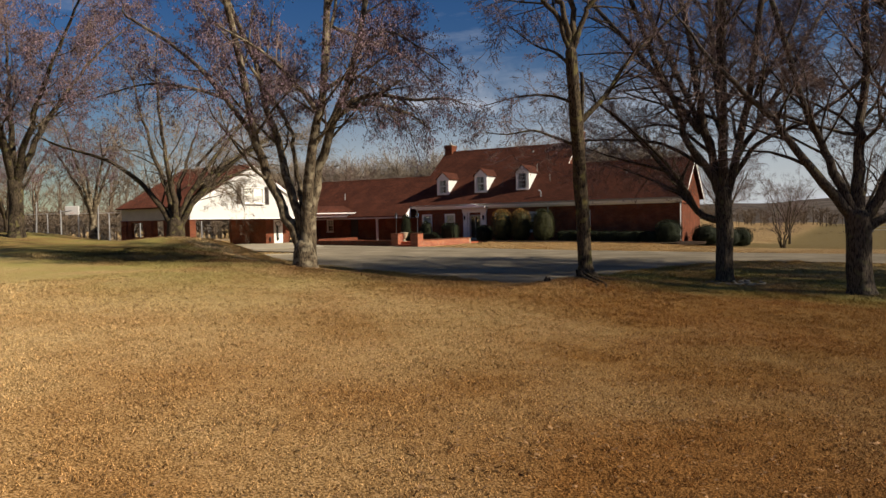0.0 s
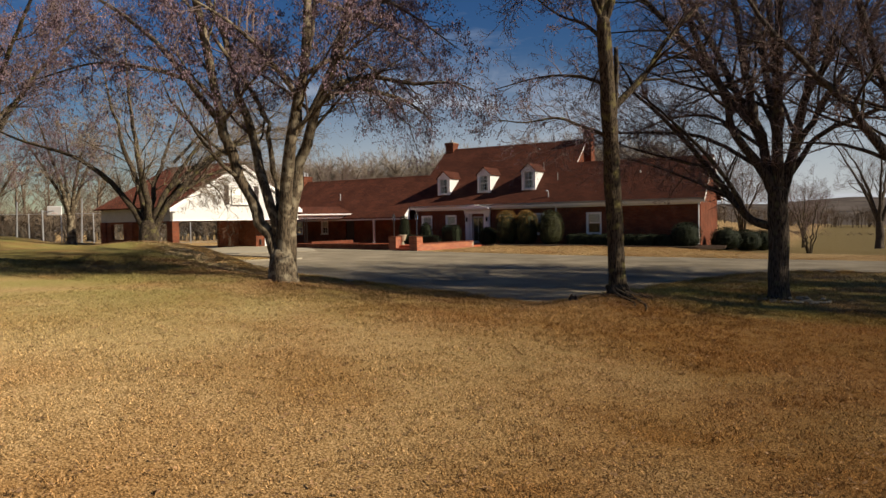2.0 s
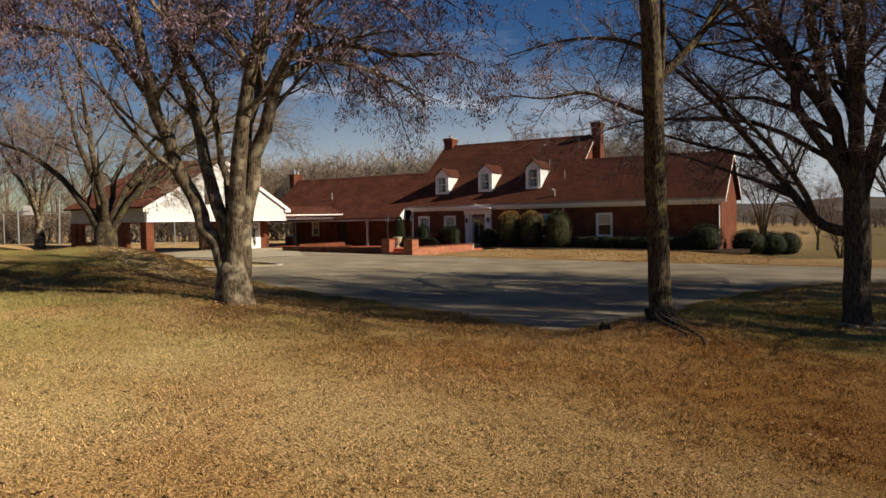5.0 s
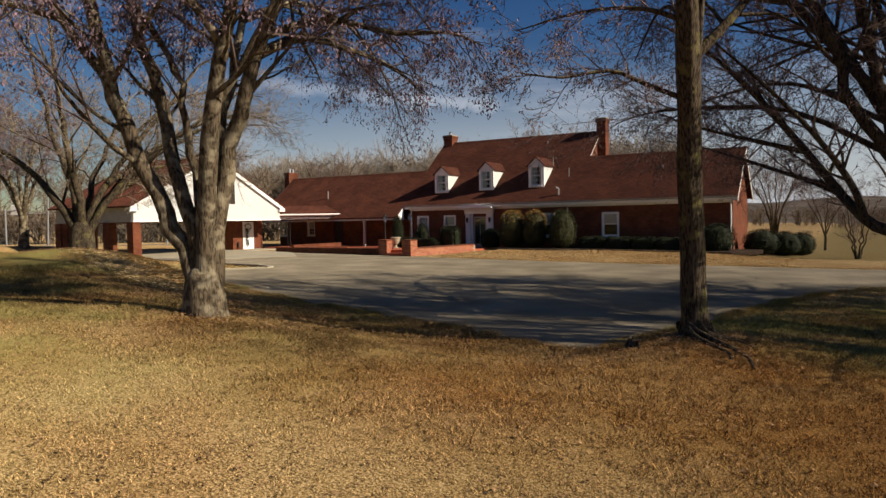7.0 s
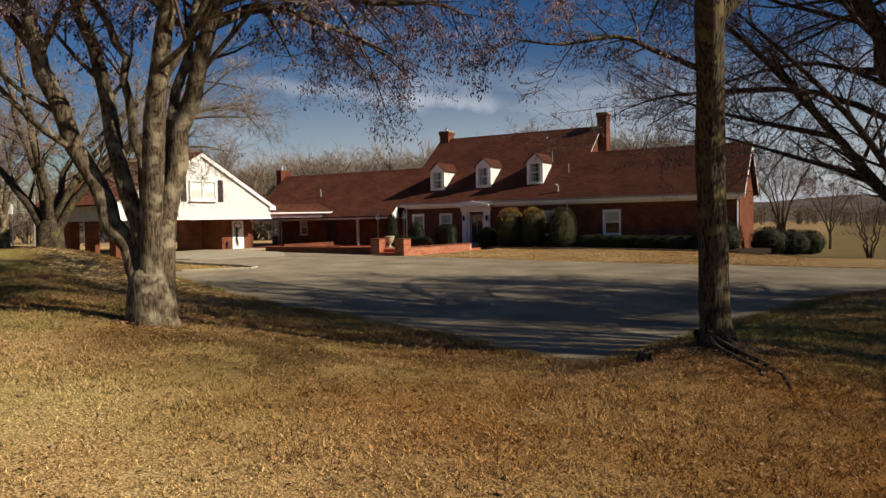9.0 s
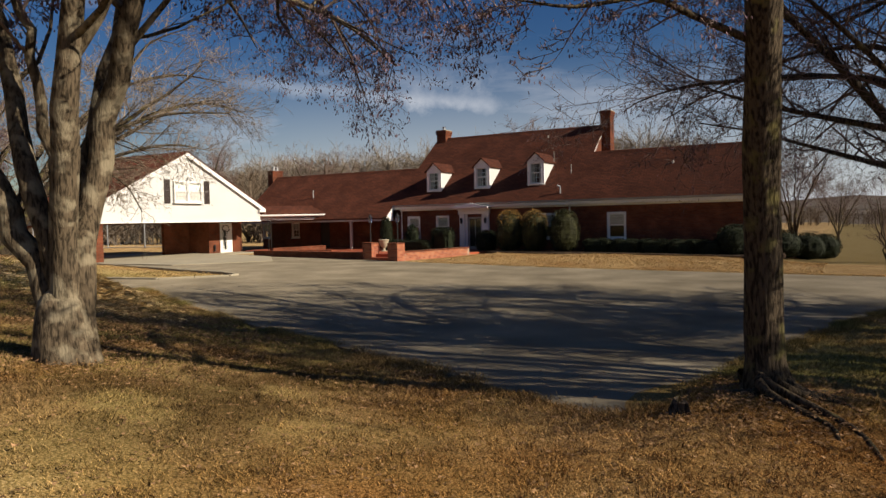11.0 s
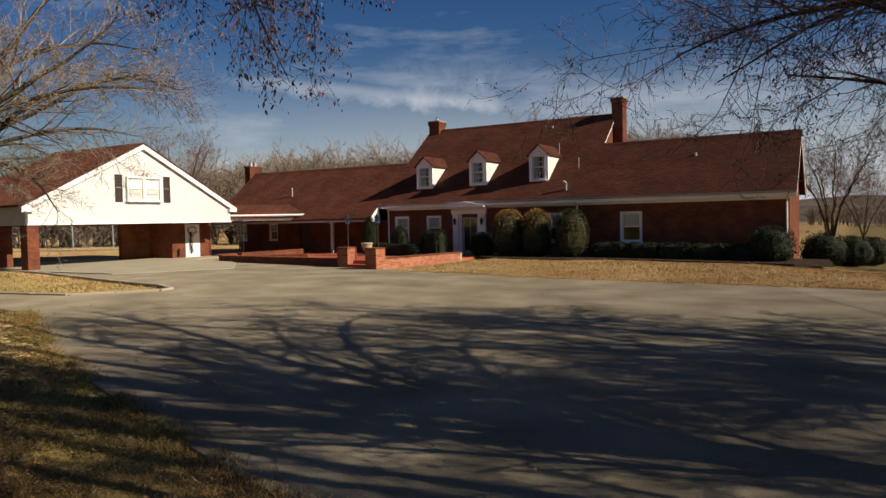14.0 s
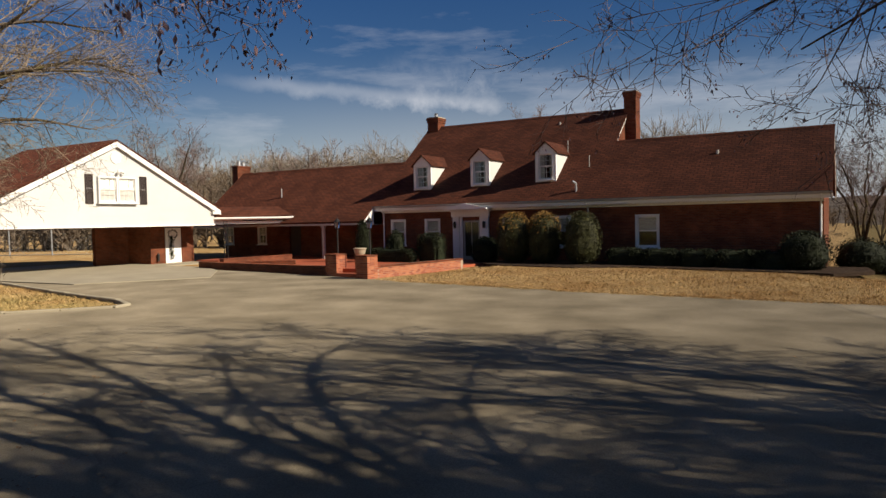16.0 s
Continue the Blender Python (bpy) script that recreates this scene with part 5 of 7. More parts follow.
# the many-stemmed tree left of the way
tree("tree", gz(13.71, -34.36, -0.03), [
    ([rel(-0.1, 0, 0.35), rel(-0.22, 0, 0.9), rel(-0.55, 0.05, 1.5), rel(-0.82, 0.0, 2.1), rel(-1.2, -0.2, 3.2), rel(-1.3, -0.5, 4.1), rel(-1.45, -0.9, 5.4), rel(-2.0, -1.2, 8.5)], 0.19, 0.085),
    ([rel(-1.22, -0.25, 3.5), rel(-1.6, -0.3, 4.2), rel(-2.15, -0.2, 4.95), rel(-2.8, 0.1, 5.7), rel(-3.8, 0.6, 6.6), rel(-5.6, 1.4, 7.8)], 0.1, 0.04),
    ([rel(-0.05, 0, 0.35), rel(-0.12, 0, 1.1), rel(-0.28, -0.1, 1.9), rel(-0.55, 0.1, 2.8), rel(-0.84, 0.3, 3.75), rel(-1.1, 0.4, 4.65), rel(-1.4, 0.4, 6.1), rel(-2.7, 0.8, 9.2)], 0.16, 0.07),
    ([rel(-0.1, 0.1, 1.5), rel(-0.15, 0.1, 2.4), rel(-0.25, 0.1, 3.2), rel(-0.35, 0.0, 4.0), rel(-0.75, 0.0, 4.7), rel(-1.6, -0.4, 6.2)], 0.085, 0.04),
    ([rel(0.02, -0.05, 0.3), rel(0.0, -0.05, 1.15), rel(0.13, -0.2, 2.25), rel(0.32, -0.4, 3.4), rel(0.5, -0.5, 4.3), rel(0.8, -0.5, 5.6), rel(1.0, -0.2, 9.8)], 0.2, 0.085),
    ([rel(0.1, 0.05, 0.35), rel(0.14, 0.2, 1.4), rel(0.22, 0.4, 2.4), rel(0.48, 0.35, 3.4), rel(0.88, 0.15, 4.3), rel(1.27, 0.0, 5.2), rel(1.6, 0.1, 6.4), rel(2.3, 0.3, 9.4)], 0.18, 0.08),
    ([rel(0.05, 0.25, 1.2), rel(0.1, 0.7, 3.0), rel(0.3, 1.6, 5.4), rel(0.7, 2.8, 9.0)], 0.11, 0.05),
], 11, BARK_A, "bare many-stemmed tree with pale lichen-grey bark and dry seeds", depth=5, kids=(7, 5, 4, 4, 3), up=0.22, droop=0.85, seeds=0.52, seed_size=0.072, flare=1.12, bough=1.2, fine=0.0058, bare=0.45, hang=1.0, shoots=9,
     trunk=([rel(0.0, 0, 0), rel(-0.01, 0, 0.4), rel(-0.02, 0, 0.62)], (0.37, 0.3)),
     branches=[([rel(0.92, 0.15, 4.4), rel(1.5, 1.2, 4.95), rel(2.1, 3.2, 5.2), rel(2.9, 5.0, 5.2), rel(3.6, 6.4, 4.8)], 0.1, 0.02, 26),
               ([rel(1.05, 0.1, 4.7), rel(2.0, 0.8, 5.15), rel(3.2, 1.6, 5.1), rel(4.2, 2.0, 5.2), rel(4.9, 2.3, 5.0)], 0.08, 0.016, 18),
               ([rel(0.3, 1.6, 5.4), rel(1.0, 3.6, 6.3), rel(1.9, 5.2, 6.2), rel(2.7, 6.6, 5.2)], 0.08, 0.02, 24),
               ([rel(1.5, 0.0, 6.2), rel(2.4, 0.0, 6.8), rel(3.2, 0.1, 6.5), rel(4.3, 0.2, 5.7)], 0.075, 0.016),
               ([rel(-2.15, -0.2, 4.95), rel(-3.2, 0.0, 5.3), rel(-4.6, 0.3, 5.5), rel(-6.2, 0.6, 5.2)], 0.06, 0.014),
               ([rel(0.5, -0.5, 4.5), rel(0.0, -0.8, 5.2), rel(-0.8, -1.2, 6.0), rel(-2.0, -1.6, 6.7)], 0.075, 0.02),
               ([rel(0.6, 2.4, 7.6), rel(1.8, 4.6, 7.6), rel(3.0, 5.6, 7.2), rel(3.8, 6.2, 6.4)], 0.07, 0.016)])

# the slender tree right of the way
tree("tree", gz(20.95, -30.9, -0.05), [
    ([rel(-0.55, -1.15, 6.1), rel(-0.85, -1.1, 7.0), rel(-1.35, -1.0, 8.0), rel(-2.05, -0.8, 12.0)], 0.08, 0.05),
    ([rel(-0.53, -1.15, 6.1), rel(-0.71, -1.1, 7.2), rel(-0.95, -0.9, 8.3), rel(-1.15, -0.6, 13.5)], 0.09, 0.05),
    ([rel(-0.52, -1.15, 6.2), rel(-0.42, -1.0, 7.2), rel(-0.55, -0.9, 8.4), rel(-0.35, -0.5, 14.0)], 0.1, 0.055),
    ([rel(-0.5, -1.15, 6.1), rel(-0.18, -1.2, 7.05), rel(0.25, -1.2, 8.0), rel(0.85, -1.1, 12.5)], 0.08, 0.05),
], 23, BARK_B, "bare slender tree with furrowed brown bark", depth=5, kids=(9, 6, 5, 4, 3), up=0.2, droop=0.7, seeds=0.15, seed_size=0.05, flare=1.45, fine=0.007, bough=1.5, shoots=4, bare=0.4,
     trunk=([rel(0.03, 0, 0), rel(-0.08, -0.12, 1.8), rel(-0.24, -0.5, 3.4), rel(-0.42, -0.95, 4.8), rel(-0.53, -1.15, 6.1)], (0.205, 0.15)),
     branches=[([rel(-0.25, -0.74, 4.3), rel(0.21, -0.68, 4.75), rel(0.67, -0.52, 5.25), rel(1.05, -0.4, 5.85), rel(1.95, 0.0, 6.75), rel(3.45, 0.5, 8.1)], 0.085, 0.035),
               ([rel(-0.28, -0.56, 3.7), rel(-1.02, -0.74, 3.95), rel(-1.53, -0.88, 4.1), rel(-2.23, -0.95, 4.0), rel(-2.83, -1.06, 4.05)], 0.045, 0.01),
               ([rel(-0.41, -0.89, 4.8), rel(-1.01, -0.67, 5.05), rel(-1.82, -0.38, 5.1), rel(-2.8, -0.12, 4.9)], 0.045, 0.01),
               ([rel(-0.51, -1.15, 5.7), rel(-0.9, -0.9, 6.15), rel(-1.4, -0.7, 6.4), rel(-2.15, -0.6, 7.0)], 0.05, 0.012),
               ([rel(-0.32, -0.63, 4.6), rel(-0.14, 0.53, 5.4), rel(0.05, 2.1, 5.7), rel(0.07, 3.59, 5.2)], 0.05, 0.012)])
# the broken limb that stands beside its trunk
snag = Wood()
snag.limb([rel(-0.21, -0.67, 4.05), rel(-0.19, -0.78, 4.6), rel(-0.2, -0.93, 5.2), rel(-0.23, -1.02, 5.6)], [0.075, 0.06, 0.055, 0.045], 8, 0.25)
raw("dead_limb", snag.v, snag.f, BARK_C, [o for o in bpy.data.objects if o.name.startswith("tree")][-1], "dead broken limb", smooth=True)

# the dark tree east of the tip, with a low limb
tree("tree", gz(24.14, -27.25, -0.05), [
    ([rel(-0.1, 0, 2.7), rel(-0.3, 0, 3.15), rel(-0.65, 0.05, 3.65), rel(-1.0, 0.1, 4.25), rel(-1.2, 0.2, 4.95), rel(-1.6, 0.2, 5.9), rel(-2.1, 0.3, 7.1), rel(-3.6, 0.5, 11.5)], 0.145, 0.075),
    ([rel(-0.08, 0.1, 2.8), rel(-0.4, 0.3, 4.5), rel(-0.55, 0.5, 5.6), rel(-0.7, 0.7, 6.9), rel(-1.8, 1.8, 14.5)], 0.145, 0.075),
    ([rel(-0.04, 0, 2.8), rel(-0.09, -0.2, 5.0), rel(-0.15, -0.4, 6.4), rel(-0.7, -1.2, 15.0)], 0.16, 0.075),
    ([rel(0.02, 0, 2.8), rel(0.14, 0.4, 4.7), rel(0.25, 0.8, 6.1), rel(0.7, 2.6, 14.0)], 0.135, 0.07),
    ([rel(0.08, 0, 2.7), rel(0.48, -0.2, 4.7), rel(0.65, -0.4, 6.1), rel(1.4, -0.9, 12.5)], 0.145, 0.075),
    ([rel(0.08, 0, 2.8), rel(0.35, 0.1, 3.65), rel(0.95, 0.2, 4.6), rel(1.8, 0.3, 5.85), rel(3.2, 0.5, 8.2)], 0.12, 0.05),
    ([rel(0.1, 0, 2.9), rel(0.7, -0.1, 3.9), rel(1.3, -0.3, 4.4), rel(2.4, -0.6, 4.9), rel(4.0, -1.0, 6.2)], 0.09, 0.04),
], 31, BARK_C, "bare dark-barked tree with a low sweeping limb", depth=5, kids=(9, 6, 5, 4, 3), up=0.25, droop=0.5, seeds=0.15, seed_size=0.05, flare=1.3, fine=0.0068, bough=1.5, bare=0.45, hang=0.7, shoots=9,
     trunk=([rel(0, 0, 0), rel(0.0, 0, 1.2), rel(-0.03, 0, 2.75)], (0.25, 0.235)),
     branches=[([rel(-0.1, 0.05, 1.9), rel(-0.55, 0.25, 2.05), rel(-0.85, 0.6, 2.5), rel(-1.35, 1.0, 3.4), rel(-2.2, 1.2, 4.5), rel(-3.0, 1.15, 5.25), rel(-3.7, 1.1, 5.8)], 0.12, 0.03),
               ([rel(-0.7, 0.3, 2.15), rel(-1.1, 0.0, 2.75), rel(-1.58, 0.0, 3.45), rel(-2.16, 0.0, 4.1), rel(-2.9, 0.0, 4.8), rel(-3.6, 0.0, 5.4)], 0.075, 0.02),
               ([rel(-1.0, 0.8, 2.8), rel(-1.3, 1.8, 3.1), rel(-1.7, 3.0, 3.5), rel(-2.3, 4.0, 3.9), rel(-2.9, 5.0, 4.2)], 0.055, 0.012),
               ([rel(-1.4, 1.0, 3.5), rel(-2.4, 1.8, 3.9), rel(-3.2, 2.2, 4.2), rel(-3.9, 2.4, 4.5)], 0.055, 0.012),
               ([rel(0.0, 0.2, 3.2), rel(-1.2, 2.2, 4.5), rel(-2.6, 4.4, 4.9), rel(-3.2, 5.8, 5.0), rel(-3.7, 6.9, 4.9)], 0.065, 0.012),
               ([rel(-0.2, 0.5, 4.0), rel(-0.7, 3.0, 5.2), rel(-1.6, 5.6, 5.3), rel(-2.8, 7.6, 4.6)], 0.06, 0.012),
               ([rel(0.1, 0.5, 4.6), rel(0.5, 3.2, 6.2), rel(0.2, 6.4, 6.5), rel(-0.6, 9.0, 5.6)], 0.06, 0.012),
               ([rel(0.4, 0.1, 4.4), rel(1.4, 3.0, 5.7), rel(2.0, 6.0, 6.0), rel(2.2, 8.6, 5.0)], 0.055, 0.012),
               ([rel(-0.2, 0.4, 4.0), rel(-0.6, 2.0, 6.4), rel(-1.0, 3.6, 8.8), rel(-1.6, 5.0, 11.2)], 0.11, 0.045, 22),
               ([rel(0.1, 0.3, 4.2), rel(0.6, 2.2, 6.8), rel(1.2, 4.2, 9.2), rel(1.6, 5.8, 11.5)], 0.11, 0.045, 22),
               ([rel(-0.6, 0.3, 4.6), rel(-2.0, 1.6, 7.2), rel(-3.4, 2.8, 9.4), rel(-4.6, 3.6, 11.4)], 0.1, 0.04, 22)])
tree("tree", gz(27.72, -28.6), [
    ([rel(-0.2, 0, 2.0), rel(-0.9, 0, 2.85), rel(-1.76, 0.05, 3.95), rel(-2.36, 0.1, 4.7), rel(-3.0, 0.1, 5.35), rel(-4.2, 0.2, 6.6)], 0.15, 0.05),
    ([rel(-0.15, 0, 2.1), rel(-0.75, 0.1, 3.4), rel(-1.0, 0.2, 4.2), rel(-1.35, 0.2, 5.0), rel(-2.6, 0.6, 9.6)], 0.135, 0.065),
    ([rel(-0.1, 0, 2.1), rel(0.05, 0.2, 3.9), rel(0.28, 0.4, 5.4), rel(0.8, 0.8, 12.0)], 0.17, 0.075),
    ([rel(0.05, 0, 1.9), rel(0.6, -0.1, 3.0), rel(1.2, -0.2, 5.5), rel(2.2, -0.4, 11.5)], 0.17, 0.07),
    ([rel(0.08, 0, 1.7), rel(1.0, 0.1, 2.3), rel(2.2, 0.2, 3.6), rel(4.0, 0.3, 6.0)], 0.15, 0.05),
], 37, BARK_C, "bare dark-barked tree that forks low", depth=5, kids=(9, 6, 5, 4, 3), up=0.3, droop=0.4, flare=1.3, fine=0.0078, bough=1.3, trunk=([rel(0, 0, 0), rel(-0.05, 0, 0.9), rel(-0.1, 0, 2.0)], (0.3, 0.29)))

# the broad tree by the drive's bank, and those west of it
tree("tree", gz(-0.51, -27.13, -0.05), [
    ([rel(-0.16, 0, 0.7), rel(-0.8, 0, 1.9), rel(-2.7, 0.1, 3.7), rel(-6.0, 0.2, 4.9)], 0.2, 0.045),
    ([rel(-0.08, 0, 0.85), rel(-0.5, 0.3, 2.5), rel(-1.3, 0.6, 4.5), rel(-2.1, 1.0, 7.2)], 0.19, 0.045),
    ([rel(0, 0, 0.9), rel(0.0, -0.3, 2.6), rel(-0.2, -0.7, 4.7), rel(-0.3, -1.0, 7.6)], 0.19, 0.045),
    ([rel(0.08, 0, 0.85), rel(0.5, 0.5, 2.3), rel(1.6, 1.3, 4.2), rel(3.4, 2.2, 6.8)], 0.18, 0.045),
    ([rel(0.16, 0, 0.7), rel(0.9, 0.2, 2.0), rel(2.4, 0.5, 3.6), rel(4.6, 1.0, 5.2)], 0.17, 0.045),
    ([rel(0.05, 0.15, 0.8), rel(0.5, 1.2, 2.2), rel(1.6, 3.0, 3.8), rel(3.2, 4.6, 5.2)], 0.16, 0.045),
    ([rel(-0.05, 0.15, 0.85), rel(-0.4, 1.5, 2.4), rel(-0.6, 3.4, 4.2), rel(-0.6, 5.2, 6.0)], 0.15, 0.045),
], 41, BARK_B, "broad bare tree that forks close to the ground", depth=5, kids=(8, 6, 5, 4, 3), up=0.15, droop=0.5, flare=1.25, trunk=([rel(0, 0, 0), rel(0, 0, 0.5), rel(0, 0, 0.85)], (0.42, 0.38)), hang=0.9, branches=[
    ([rel(0.5, 0.5, 2.3), rel(2.0, 1.6, 3.9), rel(3.9, 2.6, 4.8), rel(6.0, 3.1, 4.9)], 0.09, 0.018),
    ([rel(0.9, 0.2, 2.0), rel(2.2, 1.6, 3.2), rel(3.6, 3.6, 3.9), rel(4.4, 5.6, 3.9)], 0.08, 0.018),
    ([rel(0.5, 1.2, 2.2), rel(1.2, 3.0, 3.0), rel(1.6, 4.6, 2.6), rel(1.7, 5.8, 1.6)], 0.07, 0.016),
    ([rel(1.2, 2.4, 3.4), rel(2.6, 4.2, 5.0), rel(4.2, 5.6, 5.7), rel(5.6, 6.2, 5.4)], 0.08, 0.018),
    ([rel(0.4, 2.0, 3.8), rel(1.8, 3.6, 5.8), rel(3.4, 4.8, 6.6), rel(5.2, 5.4, 6.4)], 0.08, 0.018)], twig=PALE_TWIG, fine=0.007)


def round_tree(base, h, r, seed, bark=BARK_B, seeds=0.3, label="bare tree with a rounded crown of fine twigs", depth=4, kids=(10, 7, 6, 4), stems=5, fork=0.22, group="lawn trees", fine=0.0055, bough=1.0):
    rng = random.Random(seed)
    st = []
    for i in range(stems):
        a = 2 * math.pi * (i + rng.uniform(-0.25, 0.25)) / stems
        o = Vector((math.cos(a), math.sin(a), 0))
        z0 = h * fork
        w = h * rng.uniform(0.25, 0.42)
        st.append(([Vector((0, 0, z0 * 0.9)), o * w * 0.25 + Vector((0, 0, h * 0.42)), o * w * 0.6 + Vector((0, 0, h * 0.65)), o * w + Vector((0, 0, h * rng.uniform(0.8, 0.92)))], r * 0.55, r * 0.14))
    return tree("tree", base, st, seed, bark, label, depth=depth, kids=kids, up=0.2, droop=0.35, seeds=seeds, seed_size=0.1, flare=1.35,
                trunk=([Vector((0, 0, 0)), Vector((0.03, 0, h * fork * 0.5)), Vector((0, 0, h * fork))], (r, r * 0.85)), group=group, fine=fine, bough=bough)


for k, (x, y, h) in enumerate(((31.5, -21.5, 12.5), (42.0, -21.5, 13.5))):
    round_tree(gz(x, y), h, 0.36, 151 + k, BARK_C, 0.0, "bare dark-barked tree on the east lawn", depth=4, kids=(14, 8, 5, 3), stems=6, fine=0.019, bough=2.0)
round_tree(gz(37.5, -25.0), 12.5, 0.3, 158, BARK_C, 0.0, "bare dark-barked tree on the east lawn", kids=(7, 5, 4, 3), stems=5, fine=0.0135, bough=1.5)
round_tree(gz(28.5, 39.8), 13.0, 0.42, 160, BARK_C, 0.0, "bare dark-barked tree far over the east lawn", kids=(9, 6, 5, 3))
round_tree(gz(-22.3, -16.7), 9, 0.3, 51, BARK_A, 0.3, fine=0.008)
round_tree(gz(-33.5, -21.0), 10, 0.42, 52, BARK_C, 0.4, fine=0.009)
round_tree(gz(-7.7, -30.6), 12, 0.36, 53, BARK_B, 0.6, kids=(12, 8, 6, 4), fine=0.011)
round_tree(gz(-46, -10), 11, 0.36, 55, BARK_B)
round_tree(gz(20.9, 48.0), 8.5, 0.16, 56, BARK_B, 0.0)
for x, y, h, sd in ((-2, 24, 9.6, 57), (-36, 12, 10.0, 58), (-30, 24, 8.6, 59), (-44, 18, 9.0, 62)):
    round_tree(gz(x, y), h, 0.24, sd, BARK_B, 0.0, "bare grey tree behind the house", stems=7, kids=(8, 6, 5, 4), fine=0.011)
round_tree(gz(18.9, 9.0), 6.3, 0.12, 65, BARK_B, 0.0, "bare twiggy tree behind the gable end", stems=9, kids=(9, 6, 5, 3), fork=0.06, fine=0.0062)
# small many-stemmed tree on the east lawn
tree("small_tree", gz(23.58, 1.89), [([Vector((0.1 * math.cos(a), 0.1 * math.sin(a), 0)), Vector((0.4 * math.cos(a), 0.4 * math.sin(a), 1.2)), Vector((0.95 * math.cos(a), 0.95 * math.sin(a), 3.2))], 0.06, 0.015) for a in (0.2, 1.2, 2.1, 3.0, 4.0, 5.2)],
     61, BARK_B, "small bare vase-shaped tree of many thin stems", depth=4, kids=(6, 5, 4, 3), up=0.3, droop=0.2)


# ---- far woods, one bare tree after another behind the house and round the fields ----
def far_woods(name, seed, n, place, h0, h1, label, mat=FARWOOD, boughs=27, shoots=8, thick=1.15, low=0.22, wide=0.32):
    rng = random.Random(seed)
    w = Wood()
    for i in range(n):
        x, y = place(rng)
        h = rng.uniform(h0, h1)
        b = Vector((x, y, ground_z(x, y) - 0.3))
        w.limb([b, b + Vector((0, 0, h * 0.4)), b + Vector((rng.gauss(0, 0.3), rng.gauss(0, 0.3), h * 0.72))], [h * 0.016, h * 0.012, 0.02], 4)
        for j in range(boughs):
            p = b + Vector((0, 0, h * rng.uniform(low, 0.7)))
            o = Vector((rng.gauss(0, 1), rng.gauss(0, 1), rng.gauss(0.35, 0.9))).normalized() * rng.uniform(0.6, 1.0)
            q = b + Vector((o.x * h * wide, o.y * h * wide, h * 0.57 + o.z * h * 0.4))
            if q.z < p.z:
                q.z = p.z + 0.1 * h
            d = q - p
            w.spike(p, q, h * 0.0036 * thick)
            for _ in range(shoots):
                g_ = rng.uniform(0.45, 1.0)
                d2 = (d.normalized() + Vector((rng.gauss(0, 0.5), rng.gauss(0, 0.5), rng.gauss(0.15, 0.4)))).normalized()
                w.spike(p + d * g_, p + d * g_ + d2 * h * rng.uniform(0.06, 0.14), h * 0.0021 * thick)
    ob = raw(name, w.v, w.f, mat)
    return tagged(ob, label, "woods", kind="stuff")


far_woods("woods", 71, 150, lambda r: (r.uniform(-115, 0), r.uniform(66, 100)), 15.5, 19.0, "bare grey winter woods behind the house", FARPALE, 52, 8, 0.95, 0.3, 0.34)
far_woods("woods", 72, 110, lambda r: (r.uniform(-120, -48), r.uniform(-45, 60)), 9, 15, "bare winter woods west of the lawn")
far_woods("woods", 73, 380, lambda r: (r.uniform(-45, 230), r.uniform(214, 250)), 5.5, 8.8, "bare scrub woods beyond the field", FARWOOD, 13, 4, 3.5, 0.03, 0.5)


def brush_place(r):
    u, v = r.random(), r.uniform(2, 9)
    return -70 + 50 * u - 0.5 * v, -15.5 + 29 * u + 0.86 * v


far_woods("brush", 74, 260, brush_place, 3.0, 5.2, "tangled bare brush behind the court fence", FARWOOD, 18, 5, 4.0, 0.02, 0.5)
far_woods("brush", 75, 260, lambda r: (r.uniform(-5, 120), r.uniform(114, 138)), 0.5, 1.1, "low brown brush along the field's far edge", FARWOOD, 12, 4, 5.0, 0.02, 0.8)
# low wooded hills on the skyline
hv, hf = [], []
nh = 400
for i in range(nh + 1):
    a = math.radians(-75 + 170 * i / nh)
    for k, rr in enumerate((262, 540, 900, 1300, 1700)):
        hgt = (-4.2, 9.0 + 3 * noise.noise((a * 6.1, 0.7, 0)) + 1.6 * noise.noise((a * 40, 2.3, 0)), 12, 26 + 10 * noise.noise((a * 3.1, 0.3, 0)) + 5 * noise.noise((a * 17, 1.3, 0)), -12)[k]
        hv.append((rr * math.sin(a), rr * math.cos(a), hgt))
for i in range(nh):
    for k in range(4):
        q = i * 5 + k
        hf.append((q, q + 5, q + 6, q + 1))
HILL = material("hazy_wooded_hills", (0.088, 0.074, 0.064), 1.0, spread=0.4, scale=0.03, fine=0.35, bump=0, spec=0.0)
tagged(raw("backdrop_hills", hv, hf, HILL, smooth=True), "low hazy wooded hills on the skyline", "hills", kind="structure")


